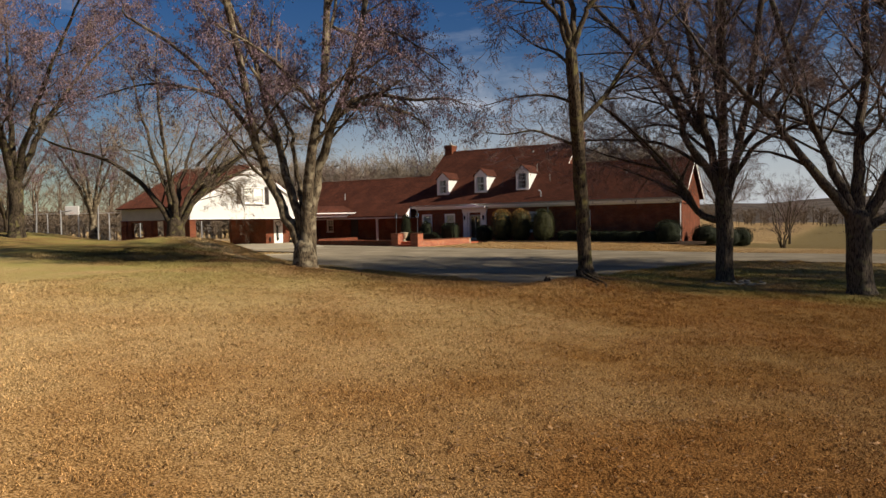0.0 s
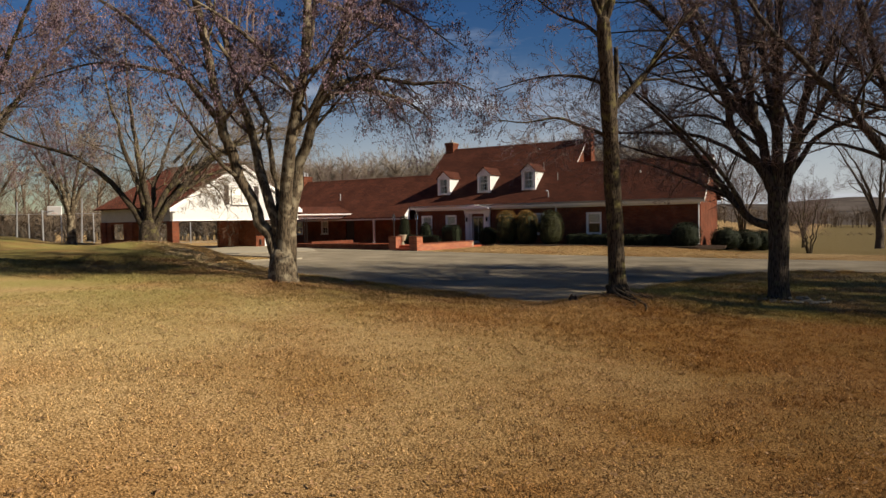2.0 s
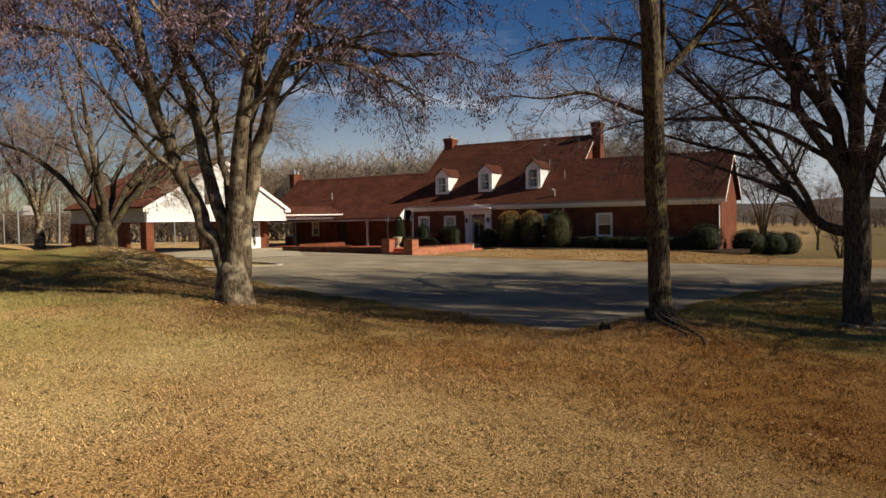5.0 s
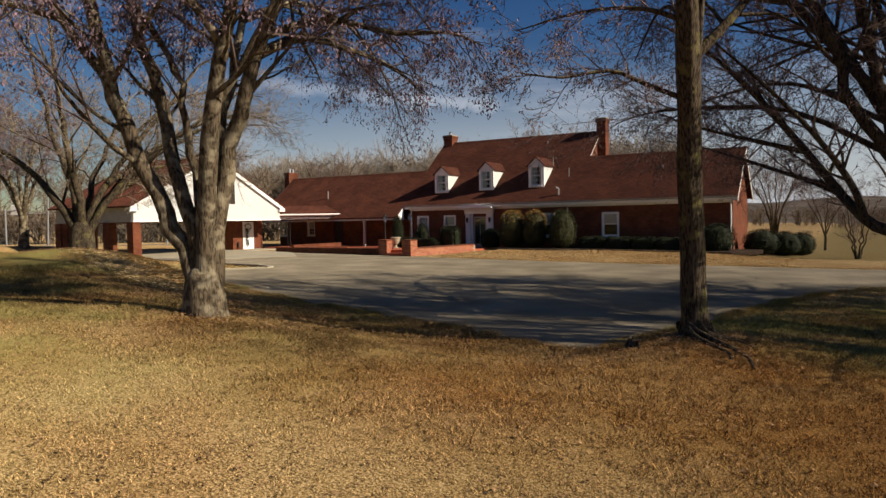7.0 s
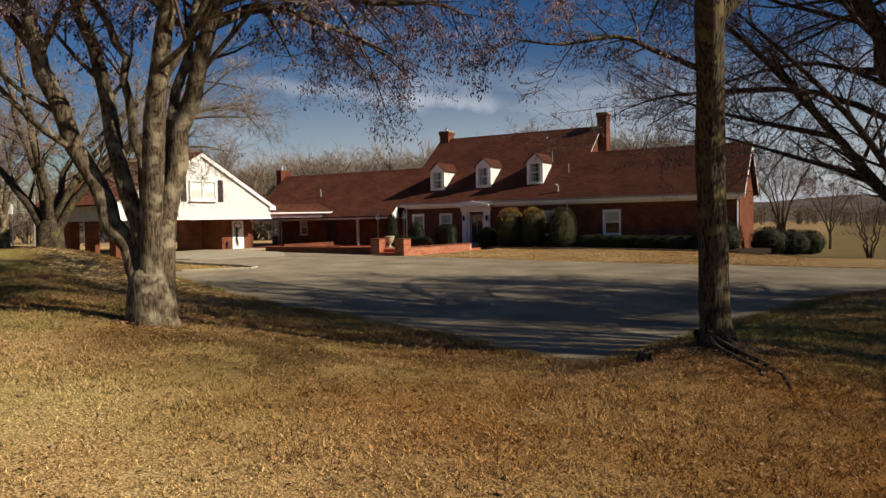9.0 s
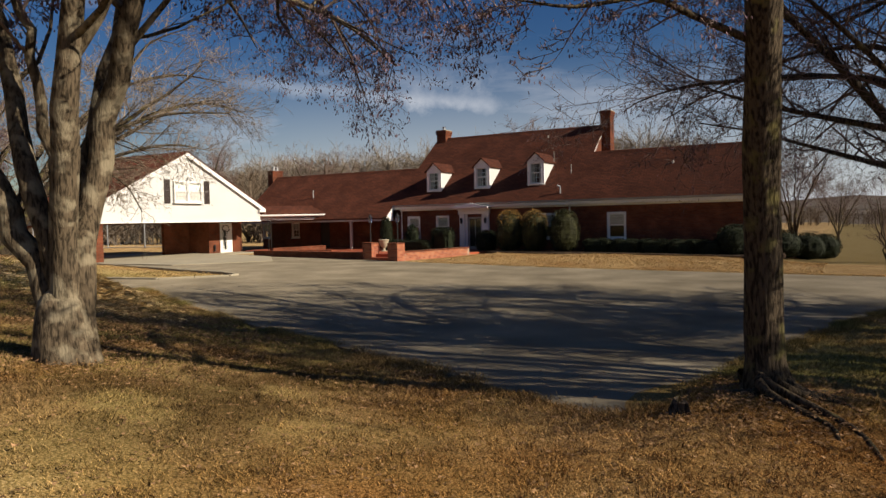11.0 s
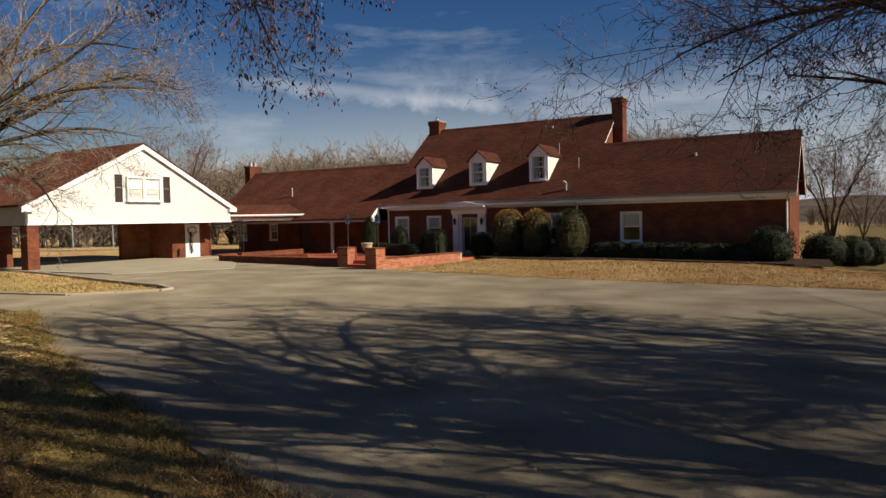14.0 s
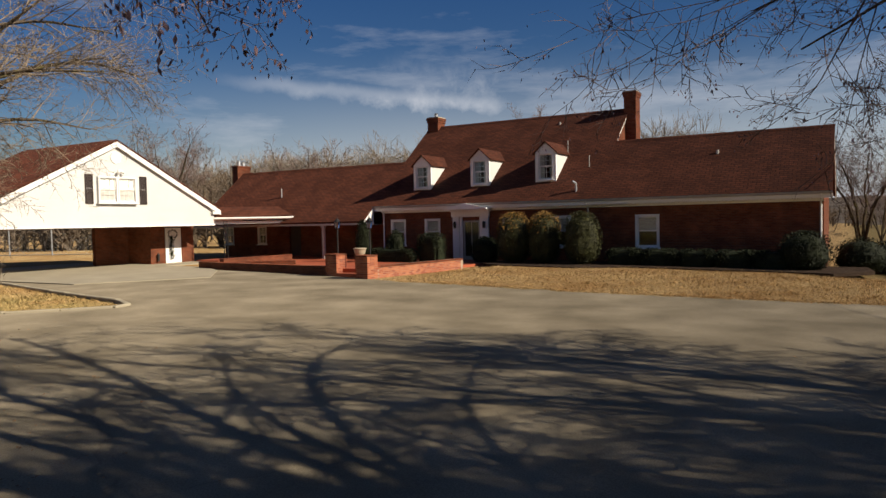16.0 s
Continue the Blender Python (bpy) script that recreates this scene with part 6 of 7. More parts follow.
# ---- shrubs ----
def leafy(name, base, rx, ry, h, seed, mat, label, category="shrub", shape="round", n=1800, leaf=0.034, group="", top=None):
    """An evergreen: short stems and a crown of many small leaves over an uneven body."""
    rng = random.Random(seed)
    t = root(name, base, label, category, group)
    w = Wood()
    for i in range(5):
        a = rng.uniform(0, 6.28)
        w.limb([Vector((0, 0, -0.1)), Vector((math.cos(a) * rx * 0.25, math.sin(a) * ry * 0.25, h * 0.4)), Vector((math.cos(a) * rx * 0.5, math.sin(a) * ry * 0.5, h * 0.75))], [0.03, 0.022, 0.01], 5)
    raw("stems", w.v, w.f, BARK_C, t)

    def surf(u, ph):
        s = 1 + 0.16 * noise.noise((math.cos(u) * 2.1 + seed, math.sin(u) * 2.1, ph * 3)) + 0.07 * noise.noise((math.cos(u) * 6 + seed, math.sin(u) * 6, ph * 8))
        if shape == "box":
            k = 0.36
            cx = math.copysign(abs(math.cos(u)) ** k, math.cos(u)) * math.cos(ph * 0.5 * math.pi) ** 0.35
            cy = math.copysign(abs(math.sin(u)) ** k, math.sin(u)) * math.cos(ph * 0.5 * math.pi) ** 0.35
            return Vector((cx * rx * s, cy * ry * s, h * math.sin(ph * 0.5 * math.pi) ** 0.5 * (0.94 + 0.06 * s)))
        z = 0.5 - 0.5 * math.cos(math.pi * (0.12 + 0.88 * ph))
        rad = math.sin(math.pi * (0.12 + 0.88 * ph)) ** 0.75
        return Vector((math.cos(u) * rx * rad * s, math.sin(u) * ry * rad * s, h * z))
    v, f = [], []
    ku, kp = 26, 12
    for j in range(kp + 1):
        for i in range(ku):
            p = surf(2 * math.pi * i / ku, min(0.995, j / kp))
            v.append(Vector((p.x * 0.86, p.y * 0.86, p.z * 0.94)))
    for j in range(kp):
        for i in range(ku):
            f.append((j * ku + i, j * ku + (i + 1) % ku, (j + 1) * ku + (i + 1) % ku, (j + 1) * ku + i))
    f.append(tuple(kp * ku + i for i in range(ku)))
    for _ in range(int(n * 1.9)):
        ph = rng.random() ** (0.8 if shape == "round" else 1.0)
        p = surf(rng.uniform(0, 6.283), min(0.995, ph)) * rng.uniform(0.88, 1.05)
        a = Vector((rng.gauss(0, 1), rng.gauss(0, 1), rng.gauss(0.3, 1))).normalized()
        b = a.orthogonal().normalized()
        b.rotate(Matrix.Rotation(rng.uniform(0, 6.28), 3, a))
        s = leaf * rng.uniform(0.6, 1.4)
        k = len(v)
        v += [p, p + a * s + b * s * 0.45, p + a * s * 2, p + a * s - b * s * 0.45]
        f.append((k, k + 1, k + 2, k + 3))
    o = raw("leaves", v, f, mat, t)
    o["kind"] = "stuff"
    if top:
        tv, tf = [], []
        for _ in range(900):
            p = surf(rng.uniform(0, 6.283), min(0.995, 0.55 + 0.45 * rng.random())) * rng.uniform(0.97, 1.08)
            a = Vector((rng.gauss(0, 1), rng.gauss(0, 1), rng.gauss(0.6, 1))).normalized()
            b = a.orthogonal().normalized()
            s = leaf * rng.uniform(0.7, 1.3)
            k = len(tv)
            tv += [p, p + a * s + b * s * 0.45, p + a * s * 2, p + a * s - b * s * 0.45]
            tf.append((k, k + 1, k + 2, k + 3))
        raw("scorched_leaves", tv, tf, top, t, "frost-yellowed leaves at the top")["kind"] = "stuff"
    return t


TL = "tall clipped evergreen shrub with a yellowed top against the brick wall"
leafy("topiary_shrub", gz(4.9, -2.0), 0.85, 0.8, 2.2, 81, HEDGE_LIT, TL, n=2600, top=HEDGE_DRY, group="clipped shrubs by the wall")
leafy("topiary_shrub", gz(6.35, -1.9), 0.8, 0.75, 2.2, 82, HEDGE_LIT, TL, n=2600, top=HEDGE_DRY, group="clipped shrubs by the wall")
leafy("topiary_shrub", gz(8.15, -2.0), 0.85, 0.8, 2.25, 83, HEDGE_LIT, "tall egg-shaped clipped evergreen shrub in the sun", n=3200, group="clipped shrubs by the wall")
leafy("topiary_shrub", gz(3.2, -1.6), 0.7, 0.7, 1.25, 84, HEDGE, "rounded dark evergreen shrub beside the front door", n=1800, group="clipped shrubs by the wall")
for i, x in enumerate((9.9, 11.4, 12.9, 14.4, 15.8)):
    leafy("hedge_bush", gz(x, -1.5), 0.78, 0.55, 0.72, 90 + i, HEDGE, "low clipped evergreen hedge bush under the window", "hedge", "box", 1500, group="low hedge along the wall")
leafy("round_bush", gz(16.9, -1.6), 0.95, 0.9, 1.5, 95, HEDGE, "rounded dark evergreen bush at the house corner", n=2600)
for i, (x, y, r, h) in enumerate(((18.8, 1.5, 1.05, 1.4), (19.9, 3.0, 0.95, 1.35), (20.7, 4.3, 0.8, 1.3))):
    leafy("round_bush", gz(x, y), r, r * 0.9, h, 96 + i, HEDGE, "low rounded evergreen bush by the gable end", n=1600, group="bushes at the gable end")
leafy("hedge_bush", gz(0.45, -2.0), 0.65, 0.5, 1.45, 101, HEDGE, "square-clipped evergreen bush in the courtyard bed", "hedge", "box", 1700)
leafy("hedge_bush", gz(-2.1, -1.4), 0.5, 0.45, 1.6, 102, HEDGE, "upright evergreen bush in front of a window", "shrub", "round", 1500)
leafy("hedge_bush", gz(-1.6, -2.6), 1.6, 0.4, 0.75, 103, HEDGE, "low clipped hedge in the courtyard bed", "hedge", "box", 1700)


# ---- lawn blades, fallen leaves ----
GXA, GYA = np.array(gx), np.array(gy)
GZA_ = np.array([p[2] for p in gv]).reshape(len(gy), len(gx))


def height(x, y):
    i = np.clip(np.searchsorted(GXA, x) - 1, 0, len(gx) - 2)
    j = np.clip(np.searchsorted(GYA, y) - 1, 0, len(gy) - 2)
    u, v = (x - GXA[i]) / (GXA[i + 1] - GXA[i]), (y - GYA[j]) / (GYA[j + 1] - GYA[j])
    return (GZA_[j, i] * (1 - u) + GZA_[j, i + 1] * u) * (1 - v) + (GZA_[j + 1, i] * (1 - u) + GZA_[j + 1, i + 1] * u) * v


def inside(x, y, poly):
    hit = np.zeros(len(x), bool)
    for (xi, yi), (xj, yj) in zip(poly, poly[1:] + poly[:1]):
        if yi == yj:
            continue
        c = ((yi > y) != (yj > y)) & (x < (xj - xi) * (y - yi) / (yj - yi) + xi)
        hit ^= c
    return hit


def triangles(name, p, mat, label, category):
    """Loose triangles as one mesh; p has the shape (n, 3, 3)."""
    n = len(p)
    me = bpy.data.meshes.new(name)
    me.vertices.add(n * 3)
    me.vertices.foreach_set("co", p.astype(np.float32).ravel())
    me.loops.add(n * 3)
    me.loops.foreach_set("vertex_index", np.arange(n * 3, dtype=np.int32))
    me.polygons.add(n)
    me.polygons.foreach_set("loop_start", np.arange(0, n * 3, 3, dtype=np.int32))
    me.update()
    me.materials.append(mat)
    return tagged(new(name, me), label, category, kind="stuff")


def soft(x, y, cell, seed):
    """Soft random values from 0 to 1 over the plan, with cells of that size."""
    t = np.random.default_rng(seed).random((97, 89))
    u, v = x / cell, y / cell
    i, j = np.floor(u).astype(int), np.floor(v).astype(int)
    a, b = u - i, v - j
    g = lambda p, q: t[p % 97, q % 89]
    return (g(i, j) * (1 - a) + g(i + 1, j) * a) * (1 - b) + (g(i, j + 1) * (1 - a) + g(i + 1, j + 1) * a) * b


def blades(name, seed, n, box_, h, w, mat, label, wild=0.0):
    """Single bent blades of grass over the lawn, none on the paving; wild: ragged along the paving's edge by that much."""
    r = np.random.default_rng(seed)
    x, y = r.uniform(box_[0], box_[1], n), r.uniform(box_[2], box_[3], n)
    keep = ~inside(x + r.normal(0, wild, n), y + r.normal(0, wild, n), drive_outline)
    e1, e2 = r.normal(0, 0.7, n), r.normal(0, 0.7, n)
    keep &= (y + e1 > -52 + 0.5 * (27.5 - x)) & (x + e2 < 29.5 + 0.06 * (y + 50) + 40 * (y > -36))
    x, y = x[keep], y[keep]
    n = len(x)
    z = height(x, y) - 0.01
    tuft = soft(x, y, 0.11, 1)
    keep = tuft + 0.35 * soft(x, y, 0.5, 2) + r.uniform(-0.2, 0.2, n) > 0.42
    x, y, z, tuft = x[keep], y[keep], z[keep], tuft[keep]
    n = len(x)
    patch = 0.4 + 1.1 * tuft * (0.5 + soft(x, y, 0.5, 2))
    hh = h * r.uniform(0.4, 1.3, n) * patch
    a = r.uniform(0, 2 * np.pi, n)
    lean = r.normal(0, 0.85, (n, 2)) * hh[:, None]
    c, s_ = np.cos(a) * w * r.uniform(0.6, 1.3, n), np.sin(a) * w * r.uniform(0.6, 1.3, n)
    p = np.empty((n, 3, 3))
    p[:, 0] = np.stack([x - c, y - s_, z], 1)
    p[:, 1] = np.stack([x + c, y + s_, z], 1)
    p[:, 2] = np.stack([x + lean[:, 0], y + lean[:, 1], z + hh], 1)
    return triangles(name, p, mat, label, "grass")


blades("grass", 5, 540000, (12, 31, -49, -30), 0.046, 0.0050, BLADE, "short dormant straw-coloured grass blades", 0.12)
blades("grass", 6, 170000, (3, 24, -37.5, -24), 0.07, 0.0062, BLADE, "short dormant straw-coloured grass blades", 0.05)
blades("grass", 10, 90000, (21.5, 36, -31, -18), 0.055, 0.010, BLADE, "short dormant grass blades on the east lawn", 0.1)
blades("grass", 8, 40000, (3.7, 21, -11.9, -2.5), 0.06, 0.014, BLADE, "dormant grass strip before the house", 0.12)
blades("grass", 9, 20000, (-12, 2, -23.5, -17), 0.07, 0.015, BLADE, "dormant grass on the kerbed island", 0.05)


def edge_blades(seed, n, pts, spread, h, w):
    """Longer tufts that hang over the paving's edge."""
    r = np.random.default_rng(seed)
    u = r.random(n)
    P = np.array(pts, float)
    ln = np.hypot(*(P[1:] - P[:-1]).T)
    seg = r.choice(len(pts) - 1, n, p=ln / ln.sum())
    x = P[seg, 0] * (1 - u) + P[seg + 1, 0] * u
    y = P[seg, 1] * (1 - u) + P[seg + 1, 1] * u
    x, y = x + r.normal(0, spread, n), y + r.normal(0, spread, n) - 0.03
    clump = soft(x, y, 0.35, 4)
    keep = clump > 0.28
    x, y, clump = x[keep], y[keep], clump[keep]
    n = len(x)
    z = np.maximum(height(x, y), np.where(x > 5, -0.015 * (x - 5), -0.005 * (x - 5))) - 0.015
    hh = h * r.uniform(0.4, 1.3, n) * (0.5 + clump)
    a = r.uniform(0, 2 * np.pi, n)
    lean = r.normal(0, 0.7, (n, 2)) * hh[:, None]
    c, s_ = np.cos(a) * w, np.sin(a) * w
    p = np.empty((n, 3, 3))
    p[:, 0] = np.stack([x - c, y - s_, z], 1)
    p[:, 1] = np.stack([x + c, y + s_, z], 1)
    p[:, 2] = np.stack([x + lean[:, 0], y + lean[:, 1], z + hh], 1)
    return triangles("grass", p, BLADE, "ragged straw-coloured grass along the driveway's edge", "grass")


edge_blades(12, 42000, NEAR_EDGE[3:17], 0.11, 0.085, 0.006)
edge_blades(13, 16000, [(4.7, -11.4), (8, -11.5), (11, -11.9), (15.8, -11.85), (19.2, -11.7), (24.3, -11.5)], 0.12, 0.07, 0.01)


def leaves(name, seed, n, spots, size, label):
    """Curled dry leaves on the ground: spots are (x, y, spread, share)."""
    r = np.random.default_rng(seed)
    out = []
    for sx, sy, sp_, share in spots:
        k = int(n * share)
        x, y = r.normal(sx, sp_, k), r.normal(sy, sp_, k)
        z = height(x, y) + 0.012 + r.uniform(0, 0.03, k)
        on = inside(x, y, drive_outline)
        z = np.where(on, np.maximum(z, np.where(x > 5, -0.015 * (x - 5), -0.005 * (x - 5)) + 0.042), z)
        keep = ~on | (r.random(k) < 0.1)
        x, y, z = x[keep], y[keep], z[keep]
        k = len(x)
        a, s_ = r.uniform(0, 2 * np.pi, k), size * r.uniform(0.5, 1.2, k)
        for da in (0, np.pi):
            p = np.empty((k, 3, 3))
            for i, (ang, q) in enumerate(((0, 1.0), (1.3, 0.55), (-1.3, 0.55))):
                p[:, i] = np.stack([x + np.cos(a + da + ang) * s_ * q, y + np.sin(a + da + ang) * s_ * q, z + r.uniform(0, 0.6, k) * s_], 1)
            out.append(p)
    return triangles(name, np.concatenate(out), LEAF_LITTER, label, "leaves")


leaves("fallen_leaves", 7, 11000, [(20.8, -31.2, 0.9, 0.22), (13.0, -33.2, 1.4, 0.15), (7.0, -28.0, 1.8, 0.2), (24.3, -27.6, 0.8, 0.08), (17, -31.5, 1.6, 0.12), (22, -40, 3.5, 0.2), (16, -40, 4, 0.2), (24, -44, 3, 0.12), (19, -35, 3, 0.15), (15, -24, 4, 0.02), (2.2, -27.2, 1.3, 0.6), (10.5, -31.0, 1.2, 0.4), (7.5, -30.5, 1.3, 0.5), (5.5, -28.3, 1.2, 0.15), (-1, -26.6, 1.2, 0.2), (9.5, -29.3, 1.1, 0.2), (12.5, -30.6, 1.0, 0.16), (13.6, -34.0, 0.8, 0.1)], 0.034, "dry fallen leaves strewn over lawn and drive")


# raked straw heaped at the drive's edge
r_ = np.random.default_rng(17)
nk = 11000
hx, hy = r_.normal(5.6, 1.7, nk), r_.normal(-28.7, 0.6, nk)
hy = hy + (5.6 - hx) * 0.25
hz = height(hx, hy) + 0.015 + r_.uniform(0, 0.1, nk) * np.exp(-((hx - 5.6) / 2) ** 2)
ha, hl = r_.uniform(0, 2 * np.pi, nk), r_.uniform(0.08, 0.28, nk)
hp = np.empty((nk, 3, 3))
hp[:, 0] = np.stack([hx, hy, hz], 1)
hp[:, 1] = np.stack([hx + np.sin(ha) * 0.02, hy - np.cos(ha) * 0.02, hz + 0.012], 1)
hp[:, 2] = np.stack([hx + np.cos(ha) * hl, hy + np.sin(ha) * hl, hz + r_.uniform(0, 0.06, nk)], 1)
triangles("straw_litter", hp, STRAW, "pale raked straw lying at the edge of the drive", "straw")


# ---- kerb of the grass island, roots, stump, stones ----
def kerb(pts, label):
    k = root("kerb", (pts[0][0], pts[0][1], paving_z(*pts[0])), label, "kerb")
    for a, b in zip(pts, pts[1:]):
        d = Vector((b[0] - a[0], b[1] - a[1], 0))
        n = max(1, round(d.length / 1.2))
        for i in range(n):
            p, q = Vector(a).lerp(Vector(b), i / n), Vector(a).lerp(Vector(b), (i + 1) / n)
            m = Matrix.Translation((p.x, p.y, paving_z(p.x, p.y))) @ Matrix.Rotation(math.atan2(d.y, d.x), 4, "Z")
            ob = link("kerb_stone", turned(boxes((0.004, -0.09, -0.1, (q - p).length - 0.004, 0.09, 0.075 + random.uniform(-0.006, 0.006)), bevel=0.02), m), CONCRETE, k)
            ob.matrix_parent_inverse = k.matrix_world.inverted()


kerb([(-11.5, -16.95), (-8.9, -17.45), (-4.0, -18.6), (0.6, -19.5), (1.75, -20.05), (1.9, -20.6), (0.4, -22.5), (-3.6, -23.2)], "worn pale concrete kerb round a grass island")

rt = random.Random(5)
roots = root("tree_roots", gz(20.95, -30.9), "exposed bark-covered roots spreading from the slender tree", "roots")
for k, (az, ln, r) in enumerate(((-25, 0.62, 0.06), (-48, 0.8, 0.055), (10, 0.45, 0.05), (200, 0.35, 0.05), (-75, 0.5, 0.05), (120, 0.4, 0.05), (-5, 0.6, 0.04), (-94, 1.35, 0.05), (-84, 1.75, 0.046))):
    w = Wood()
    a = math.radians(az)
    d = RT * math.cos(a) + FW * math.sin(a)
    pts = []
    for i in range(9):
        f = i / 8
        p = d * (0.15 + ln * f) + d.cross(Vector((0, 0, 1))) * (0.16 * math.sin(f * 5 + k))
        gx_, gy_ = 20.95 + p.x, -30.9 + p.y
        pts.append(Vector((p.x, p.y, ground_z(gx_, gy_) - ground_z(20.95, -30.9) + 0.2 * (1 - f) ** 4 - 0.012)))
    w.limb(pts, [r * (1 - 0.75 * i / 8) + 0.01 for i in range(9)], 8, 0.3)
    raw("root", w.v, w.f, BARK_B, roots, smooth=True)

sb = bmesh.new()
bmesh.ops.create_cone(sb, cap_ends=True, segments=14, radius1=0.11, radius2=0.06, depth=0.14)
for v in sb.verts:
    v.co += Vector((rt.gauss(0, 0.02), rt.gauss(0, 0.02), 0.07 + rt.gauss(0, 0.03)))
stump = tagged(link("stump", sb, BARK_C), "small rotten dark stump beside the tree", "stump")
stump.location = gz(20.27, -32.05)

sv = random.Random(9)
for k in range(46):
    bm = bmesh.new()
    bmesh.ops.create_icosphere(bm, subdivisions=1, radius=1)
    s1, s2, s3 = sv.uniform(0.05, 0.12), sv.uniform(0.04, 0.09), sv.uniform(0.02, 0.045)
    for v in bm.verts:
        v.co = Vector((v.co.x * s1, v.co.y * s2, v.co.z * s3)) * (1 + 0.25 * sv.uniform(-1, 1))
    a, r_ = sv.uniform(0, 6.28), sv.uniform(0.4, 1.0)
    ob = tagged(link("stone", bm, CONCRETE), "flat pale stone laid round the tree's foot", "stone", "stones round the tree")
    ob.matrix_basis = pose(24.35 + math.cos(a) * r_, -27.75 + math.sin(a) * r_ * 0.8, ground_z(24.35, -27.75) + 0.02, sv.uniform(-10, 10), sv.uniform(-10, 10), sv.uniform(0, 180))

# ---- court fence, hoop and poles to the west ----
CHAIN = bpy.data.materials.new("chain_link")
CHAIN.use_nodes = True
cn_, cl_ = CHAIN.node_tree.nodes, CHAIN.node_tree.links
cb_ = cn_["Principled BSDF"]
cb_.inputs["Base Color"].default_value, cb_.inputs["Metallic"].default_value, cb_.inputs["Roughness"].default_value = (0.4, 0.4, 0.38, 1), 0.7, 0.5
fence = root("fence", (-46, -9.2, ground_z(-46, -9.2)), "tall grey chain-link court fence with steel posts", "fence")
f0, f1 = Vector((-62, -18.5, 0)), Vector((-27, 1.8, 0))
fn = 13


def fence_part(name, bm, mat):
    ob = link(name, bm, mat, fence)
    ob.matrix_parent_inverse = fence.matrix_world.inverted()


for i in range(fn + 1):
    p = f0.lerp(f1, i / fn)
    z = ground_z(p.x, p.y)
    bm = tube(bmesh.new(), (p.x, p.y, z - 0.2), (p.x, p.y, z + 3.05), 0.05, 8)
    fence_part("post", bm, METAL)
for h in (0.08, 3.0):
    bm = bmesh.new()
    for i in range(fn):
        p, q = f0.lerp(f1, i / fn), f0.lerp(f1, (i + 1) / fn)
        tube(bm, (p.x, p.y, ground_z(p.x, p.y) + h), (q.x, q.y, ground_z(q.x, q.y) + h), 0.03, 6)
    fence_part("rail", bm, METAL)
w = Wood()
L_ = (f1 - f0).length
for k in range(-10, int(L_ / 0.3)):
    for sgn in (1, -1):
        a0, a1 = k * 0.3, k * 0.3 + 3.0
        if sgn < 0:
            a0, a1 = a1, a0
        z0, z1 = 0.0, 2.95
        if min(a0, a1) < 0 or max(a0, a1) > L_:
            continue
        p, q = f0.lerp(f1, a0 / L_), f0.lerp(f1, a1 / L_)
        w.limb([Vector((p.x, p.y, ground_z(p.x, p.y) + z0)), Vector((q.x, q.y, ground_z(q.x, q.y) + z1))], [0.0035, 0.0035], 3)
fm = raw("wire_mesh", w.v, w.f, CHAIN, fence)
fm.matrix_parent_inverse = fence.matrix_world.inverted()
fm["kind"] = "stuff"

hoop = root("basketball_hoop", (-40.5, -6.6, ground_z(-40.5, -6.6)), "basketball hoop with a white backboard on a steel pole", "basketball hoop")
part("pole", tube(bmesh.new(), (-1.0, -0.6, -0.2), (-1.0, -0.6, 3.4), 0.07, 8), METAL, hoop)
part("arm", tube(bmesh.new(), (-1.0, -0.6, 3.2), (0.0, 0.0, 3.3), 0.05, 8), METAL, hoop)
bm = boxes((-0.75, -0.04, 2.85, 0.75, 0.04, 3.75), bevel=0.05)
part("backboard", turned(bm, pose(0, 0, 0, 0, 0, 25)), WHITE, hoop)
bm = bmesh.new()
for i in range(16):
    a, b = 2 * math.pi * i / 16, 2 * math.pi * (i + 1) / 16
    tube(bm, (0.4 + 0.23 * math.cos(a), -0.3 + 0.23 * math.sin(a), 3.05), (0.4 + 0.23 * math.cos(b), -0.3 + 0.23 * math.sin(b), 3.05), 0.012, 5)
part("rim", bm, TILE, hoop)
for x, y, h in ((-38.0, -5.6, 4.4), (-43.5, -8.6, 4.2)):
    tagged(link("pole", tube(bmesh.new(), (x, y, ground_z(x, y) - 0.3), (x + 0.3, y, ground_z(x, y) + h), 0.08, 8, 0.06), METAL), "tall pale steel court pole", "pole", "court poles")

# ---- overhead service cable to the east ----
pts = [Vector((17.7, 3.0, 4.85)), Vector((21, -1, 5.1)), Vector((27, -8.5, 5.9)), Vector((38, -22, 8.4))]
w = Wood()
w.limb(spline(pts, 24), [0.013] * 25, 5)
tagged(raw("power_cable", w.v, w.f, BLACK), "thin black overhead service cable from the gable", "cable")
pole = root("utility_pole", gz(38, -22), "weathered wooden utility pole carrying the cable", "utility pole")
part("shaft", tube(bmesh.new(), (0, 0, -0.3), (0, 0, 9.2), 0.15, 12, 0.1), BARK_B, pole)
part("crossarm", boxes((-0.9, -0.06, 8.5, 0.9, 0.06, 8.62), bevel=0.01), BARK_B, pole)

